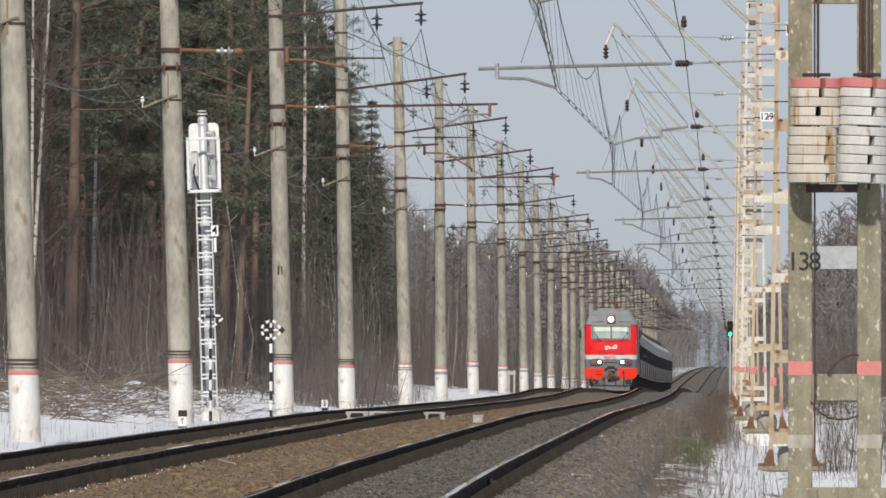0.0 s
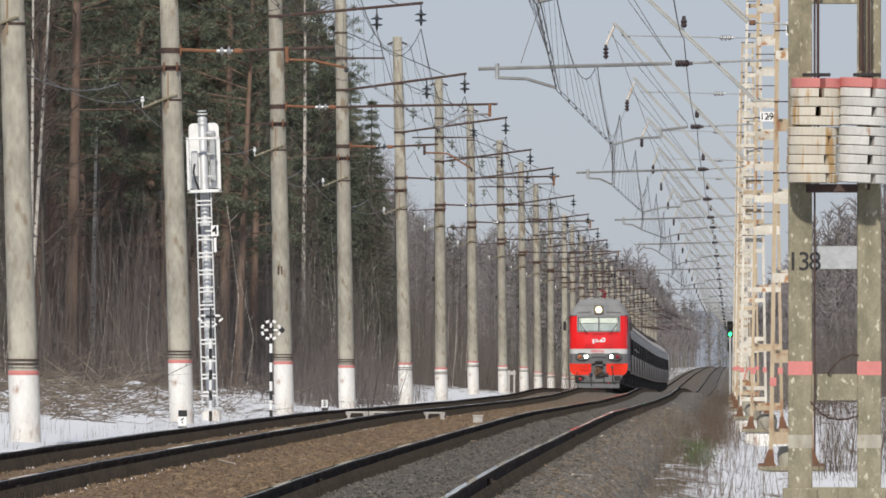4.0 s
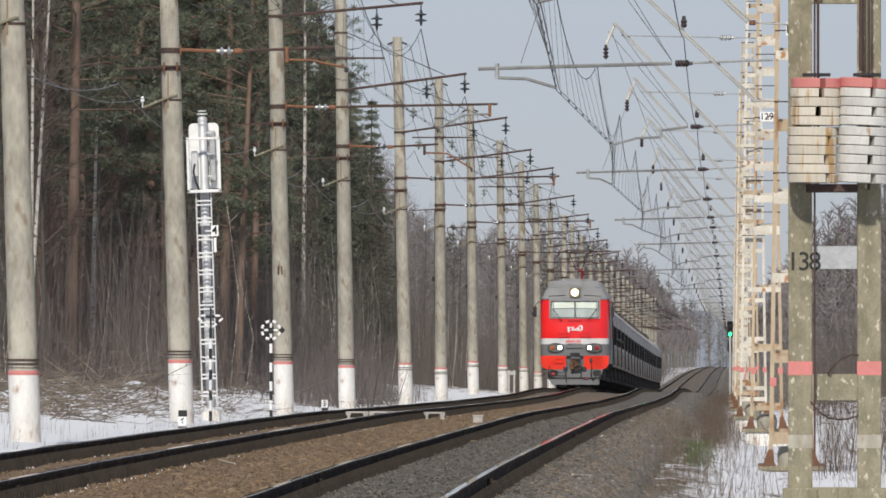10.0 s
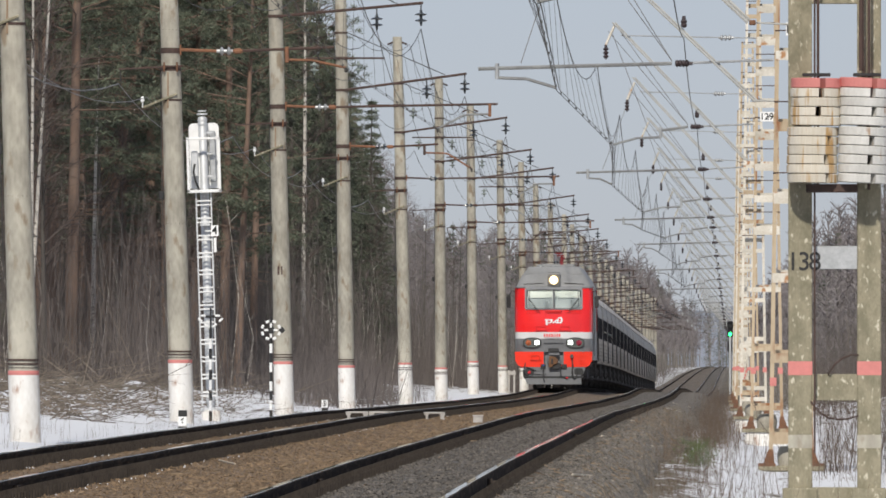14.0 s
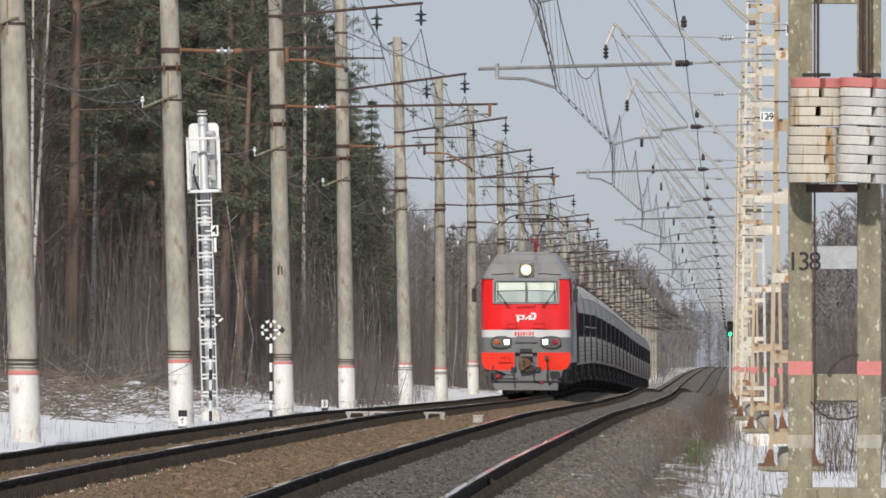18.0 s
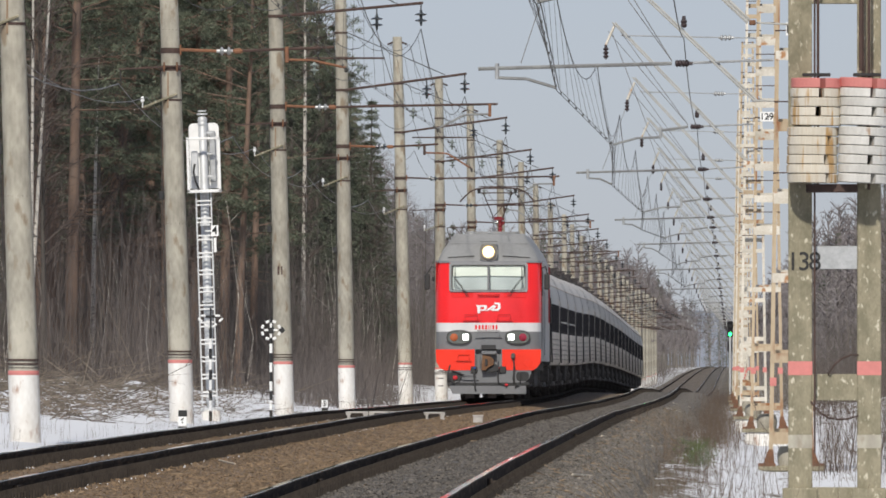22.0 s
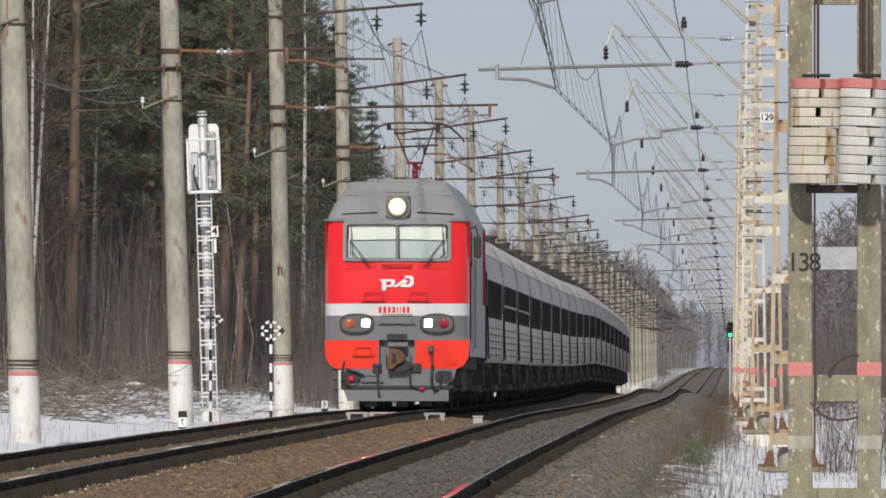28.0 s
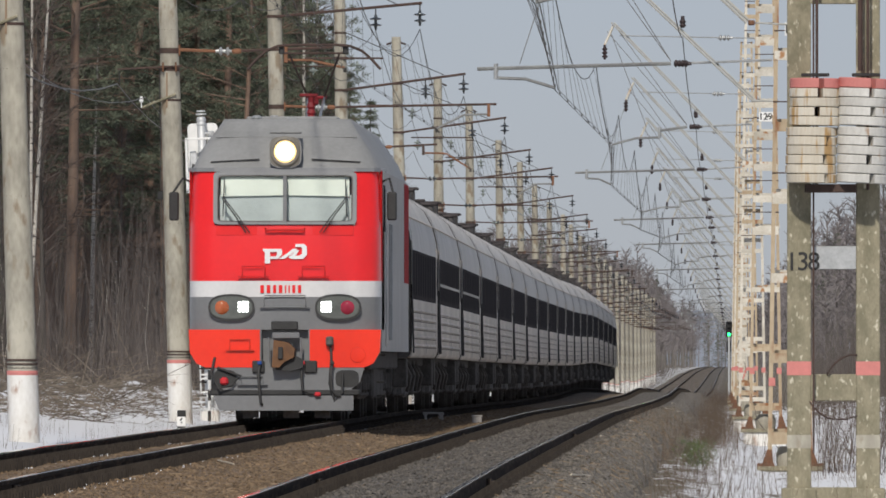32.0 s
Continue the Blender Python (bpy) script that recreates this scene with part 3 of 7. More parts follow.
def left_mast(i, y):
    """A tapered round concrete mast with its brackets for the left-hand track."""
    rng = random.Random(100 + i)
    g = rail_zs(y, 12) - 0.26
    mast = empty("catenary_mast", pose(MAST_X, y, g))
    tagged(mast, "round concrete railway mast with whitewashed foot and rusty brackets", "railway mast", "masts along the line")
    lean = [-0.032, -0.031, -0.022, -0.016, -0.024, -0.008, -0.011, -0.014][i] if i < 8 else rng.uniform(-0.016, -0.004)
    ztop, zarm, ztip, zreg, x0, reach, cx, zw = mast_fix(i, y)
    rng.random()
    top = ztop - g
    bm = sheared(lathe(bmesh.new(), (0, 0, 0), [(0.222, -0.4), (0.218, 0.5), (0.185, top * 0.5), (0.145, top - 0.03), (0.13, top), (0, top)], 20), lean)
    pole = part("pole", bm, CONCRETE, mast, smooth=True)
    h = 1.15 + rng.uniform(-0.12, 0.18) + {0: -0.14, 1: 0.09}.get(i, 0.0)
    bm = sheared(lathe(bmesh.new(), (0, 0, 0), [(0.228, -0.3), (0.224, h)], 20), lean)
    part("whitewashed_foot", bm, WHITEWASH, mast, "flaking whitewash with brown bare patches", True)
    bm = sheared(lathe(bmesh.new(), (0, 0, 0), [(0.224, h), (0.227, h + 0.004), (0.226, h + 0.06), (0.221, h + 0.065)], 20), lean)
    part("red_band", bm, PINK, mast, "faded red painted ring", True)
    zs = {"clamp": h + 0.15 + (0.0 if i < 4 else -0.32)}

    def ring(z, t=0.035, m=RUST_DARK):
        r = 0.218 - (z / top) * 0.075 + (0.014 if z > 1.4 else 0.024)
        part("clamp", sheared(lathe(bmesh.new(), (0, 0, 0), [(r - 0.02, z), (r, z), (r, z + t * 2), (r - 0.02, z + t * 2)], 16), lean), m, mast)
    for dz in (0.0, 0.06):
        ring(zs["clamp"] + dz, 0.012)
    if i < 4:
        part("stain_ring", sheared(lathe(bmesh.new(), (0, 0, 0), [(0.222, zs["clamp"] - 0.05), (0.2225, zs["clamp"] - 0.06 + 0.02)], 16), lean), BLACK, mast)
    # seams between the wound concrete lengths
    for z in (3.4, 5.3, 7.4):
        z += rng.uniform(-0.4, 0.4)
        r = 0.2185 - (z / top) * 0.0745
        part("seam", sheared(lathe(bmesh.new(), (0, 0, 0), [(r, z), (r + 0.004, z + 0.006), (r, z + 0.012)], 16), lean), RUST_DARK, mast)
    if i == 2:
        for k, dx in enumerate((-0.055, 0.02)):
            part("number_bar", box(bmesh.new(), (lean * 3.4 + dx, -0.198, 3.36), (0.045 - 0.015 * k, 0.012, 0.2), 0.003), RUST_DARK, mast, "worn dark painted mark")
    rel = g
    zr, zc, tip, zw = zreg - rel, zarm - rel, ztip - rel, zw - rel
    px = lambda z: z * lean
    # registration tube with its insulators and steady arm
    ring(zr - 0.05, 0.05)
    part("tube_root", rod(bmesh.new(), (px(zr) + 0.1, 0, zr + 0.02), (px(zr) + 0.88, 0, zr - 0.01), 0.034 if i < 4 else 0.028, 0.028), RUST if i < 4 else RUST_DARK, mast, "rusty orange tube")
    part("root_strap", box(bmesh.new(), (px(zr) + 0.19, -0.02, zr + 0.01), (0.03, 0.08, 0.2), 0.006), RUST, mast)
    part("insulator", insulator(bmesh.new(), (px(zr) + 0.86, 0, zr - 0.01), 2, 0.085, 0.13, "x", 1), GALV if i < 3 else INSULATOR_DARK, mast)
    part("tube_joint", lathe(bmesh.new(), (px(zr) + 1.2, 0, zr - 0.01), [(0.02, -0.05), (0.05, 0.0), (0.05, 0.1), (0.028, 0.14)], 8, "x"), RUST if i < 4 else RUST_DARK, mast)
    part("registration_tube", rod(bmesh.new(), (px(zr) + 1.2, 0, zr - 0.01), (reach, 0, zr + 0.06), 0.028), RUST_DARK, mast)
    part("drop_bracket", box(bmesh.new(), (x0, 0, zr - 0.08), (0.07, 0.07, 0.3), 0.012), RUST if i < 9 and i % 2 == 0 or i == 1 else RUST_DARK, mast)
    mid = x0 + (cx - x0) * 0.5
    part("steady_arm", pipe(bmesh.new(), [(x0, 0, zr - 0.17), (mid - (cx - x0) * 0.08, 0, zr - 0.18), (mid, 0, zr - 0.2), (cx, 0, zw + 0.04)], 0.024), RUST if i in (1, 3) else TUBE_GREY, mast)
    part("wire_clamp", box(bmesh.new(), (cx, 0, zw), (0.06, 0.08, 0.09), 0.012), WIRE, mast)
    # arm for the carrying wire, rising to its tip, with two hanging insulators
    ring(zc - 0.03)
    part("top_arm", rod(bmesh.new(), (px(zc) + 0.05, -0.17, zc), (3.17, 0, tip), 0.034), RUST_DARK, mast)
    part("arm_tie", rod(bmesh.new(), (px(zc + 1.6) + 0.12, 0, zc + 1.55), (2.6, 0, tip - 0.03), 0.012), WIRE, mast)
    ring(zc + 1.5, 0.025)
    for xx in (3.12, 2.11):
        zz = zc + (tip - zc) * xx / 3.17
        part("insulator_link", rod(bmesh.new(), (xx, 0, zz), (xx, 0, zz - 0.22), 0.016), WIRE, mast)
        part("insulator", insulator(bmesh.new(), (xx, 0, zz - 0.16), 2, 0.14, 0.14), INSULATOR_DARK, mast)
    # level cross-arm near the top with a feeder insulator on each side
    zx = min(zc + 0.85, top - 0.7)
    ring(zx - 0.03)
    part("cross_arm", box(bmesh.new(), (px(zx) + 0.1, -0.16, zx), (2.1, 0.05, 0.05), 0.008), RUST_DARK, mast)
    for xx in (-0.72, 0.45):
        part("insulator", insulator(bmesh.new(), (px(zx) + xx, -0.16, zx - 0.08), 2, 0.125, 0.14), GLASS_DISC, mast)
    for sx in (-1, 1):
        part("top_strain_clamp", rod(bmesh.new(), (px(top) + sx * 0.1, 0.0, top - 0.16), (px(top) + sx * 0.3, 0.1, top - 0.24), 0.03), RUST_DARK, mast)
    # low bracket for the cable on the forest side
    zl = 6.62 - rel
    ring(zl - 0.06, 0.05)
    part("cable_bracket", box(bmesh.new(), (px(zl) - 0.37, -0.2, zl), (1.2, 0.05, 0.035), 0.006, pose(0, 0, 0, 0, -3, 0).to_3x3()), RUST_DARK, mast)
    for sx in (-0.12, 0.12):
        part("clamp_bolt", rod(bmesh.new(), (px(zl) + sx, -0.22, zl - 0.08), (px(zl) + sx, -0.22, zl + 0.1), 0.018), RUST_BROWN, mast)
    part("cable_hanger", rod(bmesh.new(), (px(zl) - 0.94, -0.2, zl - 0.04), (px(zl) - 0.92, -0.2, zl - 0.3), 0.01), WIRE, mast)
    part("rust_streak", box(bmesh.new(), (px(zl - 0.35) - 0.06, -0.183, zl - 0.42), (0.028, 0.012, 0.66), 0.004, pose(0, 0, 0, -0.4, 0, 0).to_3x3()), RUST_STAIN, mast, "brown rust run down the concrete")
    zi = 6.0 - rel
    part("pin_bracket", rod(bmesh.new(), (px(zi) + 0.1, -0.2, zi + 0.13), (px(zi) - 0.52, -0.2, zi - 0.12), 0.022), CONCRETE_OLD, mast)
    part("pin_insulator", lathe(bmesh.new(), (px(zi) - 0.54, -0.2, zi - 0.02), [(0.012, -0.1), (0.012, -0.01), (0.03, 0), (0.042, 0.03), (0.03, 0.05), (0.036, 0.07), (0.024, 0.1), (0, 0.11)], 10), PORCELAIN_WHITE, mast, "white porcelain pin insulator", True)
    ring(zi, 0.02)
    part("down_lead", pipe(bmesh.new(), [(px(zl) - 0.19, -0.12, zl), (px(5) - 0.21, -0.12, 4.4), (px(3) - 0.22, -0.1, 2.4)], 0.009), WIRE, mast)
    part("junction_box", box(bmesh.new(), (px(4.5) - 0.24, -0.1, 4.3), (0.1, 0.12, 0.15), 0.01), BLACK, mast)
    return mast


BRACKET = mat("pale_grey_bracket_paint", (0.50, 0.50, 0.47), (0.38, 0.38, 0.36), 0.6, 0.2, scale=3, fine=30)


def angle_bar(bm, p0, p1, w, t=0.012, sx=1, sy=1):
    """An L-section bar between two points."""
    p0, p1 = Vector(p0), Vector(p1)
    sec = [(0, 0), (w * sx, 0), (w * sx, t * sy), (t * sx, t * sy), (t * sx, w * sy), (0, w * sy)]
    a = [bm.verts.new(p0 + Vector((u, v, 0))) for u, v in sec]
    b = [bm.verts.new(p1 + Vector((u, v, 0))) for u, v in sec]
    for i in range(6):
        j = (i + 1) % 6
        bm.faces.new((a[i], a[j], b[j], b[i]))
    bm.faces.new(b)
    return bm


def right_mast(i, x, y):
    """A four-legged steel batten mast with an inclined bracket over the right-hand track."""
    rng = random.Random(300 + i)
    base = [-0.70, -0.42, -0.35, -0.3, -0.3, -0.3][i] if i < 6 else rail_zs(y) - 0.5
    m = empty("lattice_mast", pose(x, y, base))
    tagged(m, "steel batten mast in peeling cream paint on a whitewashed footing", "railway mast", "masts along the line")
    paint = LATTICE if i in (0, 1, 3, 5) else LATTICE_WHITE
    hb, ht, H = 0.38, 0.19, 11.2 - base + 0.2
    w = 0.068 if i < 3 else 0.06
    for sx in (-1, 1):
        for sy in (-1, 1):
            part("leg", angle_bar(bmesh.new(), (sx * hb, sy * hb, 0.1), (sx * ht, sy * ht, H), w, 0.014, -sx, -sy), paint, m)
            part("base_plate", box(bmesh.new(), (sx * (hb + 0.03), sy * (hb + 0.03), 0.1), (0.3, 0.3, 0.05), 0.008), RUST_BROWN, m, "rusty base plate with bolts")
            g = plate(bmesh.new(), [(sx * (hb + 0.09), 0.12), (sx * (hb + 0.005), 0.36), (sx * (hb - 0.075), 0.36), (sx * (hb - 0.1), 0.12)], sy * hb - 0.014, sy * hb + 0.0)
            part("gusset", g, RUST_BROWN, m, "rusty flared foot")
    zz, k = 0.55, 0
    while zz < H - 0.15:
        hw = hb + (ht - hb) * (zz / H)
        big = k % 3 == 0
        hgt = (0.2 if big else 0.16) if i < 2 and (i == 0 or zz > 3.4) else 0.11
        mt = LATTICE if (i < 2 and zz < 3.0) or rng.random() < 0.22 else LATTICE_WHITE
        part("batten", box(bmesh.new(), (0, -hw - 0.006, zz), (2 * hw - 0.02, 0.012, hgt)), mt, m)
        if i < 2:
            z2 = zz + 0.06
            part("batten", box(bmesh.new(), (0, hw + 0.006, z2), (2 * hw - 0.02, 0.012, hgt)), mt, m)
        if i >= 2 and i < 9:
            part("batten", box(bmesh.new(), (0, hw + 0.006, zz + 0.3), (2 * hw - 0.02, 0.012, hgt)), mt, m)
        if i < 7 and zz > 3.4:
            for sx in (-1, 1):
                part("side_batten", box(bmesh.new(), (sx * (hw + 0.006), 0, zz + 0.12), (0.012, 2 * hw - 0.02, 0.14 if i < 2 else 0.09)), mt, m)
            part("lacing_rod", rod(bmesh.new(), (-hw, -hw, zz + 0.42), (hw, -hw, zz + 0.42), 0.011), RUST_DARK, m)
        zz += ((1.2, 0.72, 0.8)[i] if i < 3 else 0.95) if zz > 3.6 else 1.35
        k += 1
    zr = [1.5, 1.40, 1.35, 1.35, 1.35, 1.35][min(i, 5)]
    hw = hb + (ht - hb) * zr / H
    for sx in (-1, 1):
        part("red_band", box(bmesh.new(), (sx * (hw - 0.05), -hw - 0.004, zr), (0.112, 0.02, 0.14)), PINK, m, "faded red painted mark")
    f = box(bmesh.new(), (0, 0, -0.3), (1.0, 1.0, 0.7), 0.04)
    part("footing", f, WHITEWASH, m, "whitewashed concrete block")
    part("footing_cap", box(bmesh.new(), (0, 0, 0.04), (1.12, 1.12, 0.09), 0.015), CONCRETE_OLD, m)
    part("stub", lathe(bmesh.new(), (0, 0, 0.07), [(0.22, 0), (0.24, 0.2), (0.2, 0.34), (0, 0.35)], 12), CONCRETE, m, smooth=True)
    # bracket over the track
    track = RIGHT_X - x
    dz = rail_zs(y) - base
    contact = contact_right(i + 1)
    cx, cz = contact[0] - x, contact[2] - base
    z_arm = cz + 0.45
    root = (-0.62, -0.5, -0.36)[i] if i < 3 else -0.34
    zb, zt = ((5.34, 8.3), (5.62, 8.76))[i] if i < 2 else (5.72, 8.86)
    part("bracket_foot", rod(bmesh.new(), (root - 0.04, 0, zb + 0.01 + dz), (-0.2, 0, zb + 0.01 + dz), 0.02), BRACKET, m)
    part("inclined_bracket", rod(bmesh.new(), (root, -0.05, zb + dz), (track + 0.3, -0.05, zt + dz), 0.02), BRACKET, m)
    part("inclined_bracket", rod(bmesh.new(), (root + 0.06, 0.05, zb + dz), (track + 0.36, 0.05, zt + dz), 0.02), BRACKET, m)
    part("tie_rod", rod(bmesh.new(), (-0.22, 0, 8.4 + dz), (track + 0.5, 0, 8.46 + dz), 0.014), GALV, m)
    part("tie_insulator", insulator(bmesh.new(), (-0.75, 0, 8.41 + dz), 3, 0.07, 0.09, "x", -1), GALV, m)
    part("hanger_fork", pipe(bmesh.new(), [(track + 0.36, 0, 8.72 + dz), (track + 0.15, 0, 8.25 + dz)], 0.03), LATTICE_WHITE, m)
    part("insulator", insulator(bmesh.new(), (track + 0.15, 0, 8.25 + dz), 3, 0.065, 0.085), PORCELAIN, m)
    part("feeder_insulator", insulator(bmesh.new(), (-0.85 - x, 0, 6.78 + dz), 2, 0.055, 0.06), PORCELAIN, m)
    for dx in (0.0, 0.16):
        part("stay_wire", rod(bmesh.new(), (track + 0.36 - dx, 0, 8.72 + dz - dx), (-1.05 - x, 0, z_arm + 0.04), 0.008), WIRE_GREY, m)
    # registration tube
    long_type = i % 2 == 0
    xa = -0.7 - x
    part("bracket_root", rod(bmesh.new(), (-0.3, 0, z_arm + 0.06), (xa, 0, z_arm + 0.01), 0.022), GALV, m)
    part("registration_insulator", insulator(bmesh.new(), (xa, 0, z_arm), 4, 0.065, 0.055, "x", -1), PORCELAIN, m)
    end = (-4.32 - x) if long_type else (-1.7 - x)
    part("registration_tube", rod(bmesh.new(), (xa - 0.35, 0, z_arm), (end, 0, z_arm - 0.09), 0.032), TUBE_GREY, m)
    xd = end + (0.32 if long_type else 0.02)
    part("drop_bracket", rod(bmesh.new(), (xd, 0, z_arm), (xd, 0, z_arm - 0.26), 0.04), GALV, m)
    part("steady_arm", pipe(bmesh.new(), [(xd, 0, z_arm - 0.24), (xd + (cx - xd) * 0.5, 0, z_arm - 0.26), (cx, 0, cz + 0.04)], 0.026), TUBE_GREY, m)
    part("arm_wire", rod(bmesh.new(), (xd + (0.4 if long_type else -0.3), 0, z_arm), (track + 0.3, 0, 8.5 + dz), 0.008), WIRE_GREY, m)
    return m


CONTACT_FIX = [(-2.38, 182, 5.40), (-3.0, 255, 5.72), (-2.77, 345, 6.10), (-3.34, 413, 6.03), (-2.89, 479, 5.96), (-3.38, 546, 6.06)]


def contact_right(k):
    """The point where the contact wire is held at mast k of the right-hand row; 0 is the twin concrete mast."""
    if k < len(CONTACT_FIX):
        return CONTACT_FIX[k]
    x, y = RIGHT_MASTS[k - 1]
    return (RIGHT_X + (0.28 if k % 2 == 0 else -0.28), y, 6.0 + rail_zs(y))


for i, y in enumerate(LEFT_MASTS):
    left_mast(i, y)
for i, (x, y) in enumerate(RIGHT_MASTS):
    right_mast(i, x, y)


def wire(name, pts, r, material, parent, seg=4):
    return part(name, pipe(bmesh.new(), pts, r, seg), material, parent)


def sag(p, q, drop, n=10):
    return [(p[0] + (q[0] - p[0]) * k / n, p[1] + (q[1] - p[1]) * k / n, p[2] + (q[2] - p[2]) * k / n - 4 * drop * (k / n) * (1 - k / n)) for k in range(n + 1)]


def overhead(name, contact, carrier, drop, label, r=0.0095):
    line = empty(name)
    tagged(line, label, "overhead wires")
    wire("contact_wire", contact, r, WIRE, line)
    wire("contact_wire", [(x + 0.05, y, z + 0.01) for x, y, z in contact], r * 0.9, WIRE, line)
    run = []
    for a, b in zip(carrier, carrier[1:]):
        s = sag(a, b, drop)
        run += s if not run else s[1:]
    wire("carrying_wire", run, 0.0105, WIRE, line)
    for k, ((a, b), (c, d)) in enumerate(zip(zip(contact, contact[1:]), zip(carrier, carrier[1:]))):
        if a[1] > 900:
            break
        n = 9
        for j in range(n):
            u = (j + 0.5) / n
            p = Vector(a).lerp(Vector(b), u)
            q = Vector(c).lerp(Vector(d), u)
            q.z -= 4 * drop * u * (1 - u)
            part("dropper", rod(bmesh.new(), p, q, 0.005, seg=4), WIRE, line)
            part("dropper_clip", box(bmesh.new(), p + Vector((0.01, 0, 0.02)), (0.022, 0.04, 0.045)), WIRE, line)


rk = [contact_right(k) for k in range(len(RIGHT_MASTS) + 1)]
rk = [(-3.0, 118, 5.9)] + rk
overhead("overhead_wires", rk, [(RIGHT_X - (0.05 if k else 0.0), y, (7.72 if y < 250 else 7.72 + 0.2) + rail_zs(y) - 0.1) for k, (x, y, z) in enumerate(rk)], 1.05, "contact wire, carrying wire and droppers over the empty track")
lk = [(LEFT_X - 0.2, 155, 6.3)] + [(MAST_X + mast_fix(i, y)[6], y, mast_fix(i, y)[7]) for i, y in enumerate(LEFT_MASTS)]
lc = [(MAST_X + 3.12, 155, 8.4)] + [(MAST_X + 3.12, y, mast_fix(i, y)[2] - 0.6) for i, y in enumerate(LEFT_MASTS)]
overhead("overhead_wires", lk, lc, 1.1, "contact wire, carrying wire and droppers over the train's track", 0.0065)


def long_line(name, label, pts, drop, r=0.009, material=WIRE):
    run = []
    for a, b in zip(pts, pts[1:]):
        s = sag(a, b, drop, 8)
        run += s if not run else s[1:]
    ob = finish(name, pipe(bmesh.new(), run, r, 4), material)
    tagged(ob, label, "wire")


ly = [157] + LEFT_MASTS
mast_tops = [(157, 9.0, 11.6)] + [(y, mast_fix(i, y)[1], mast_fix(i, y)[0]) for i, y in enumerate(LEFT_MASTS)]
long_line("feeder_wire", "dark feeder wire hung along the masts", [(MAST_X + 2.11, y, za - 0.32) for y, za, zt in mast_tops], 0.9)
for dx in (-0.95, 0.22):
    long_line("feeder_wire", "dark feeder wire below the mast cross-arms", [(MAST_X + dx, y, min(za + 0.85, zt - 0.7) - 0.46) for y, za, zt in mast_tops], 0.75)
for dx in (-0.45, 0.1):
    long_line("feeder_wire", "dark feeder wire along the mast tops", [(MAST_X + dx, y + 0.1, zt - 0.24) for y, za, zt in mast_tops], 0.8)
long_line("line_cable", "grey cable sagging along the forest side of the masts", [(MAST_X - 1.18, y - 0.12, 6.32) for y in ly], 0.55, 0.012, WIRE_GREY)
long_line("line_cable", "thin wire on white pin insulators", [(MAST_X - 0.65, y - 0.15, 6.07) for y in ly], 0.5, 0.008, WIRE_GREY)
long_line("feeder_wire", "dark feeder wire beside the empty track", [(-0.85, y, 6.4 + rail_zs(y)) for y in [182] + [b for a, b in RIGHT_MASTS]], 0.35)


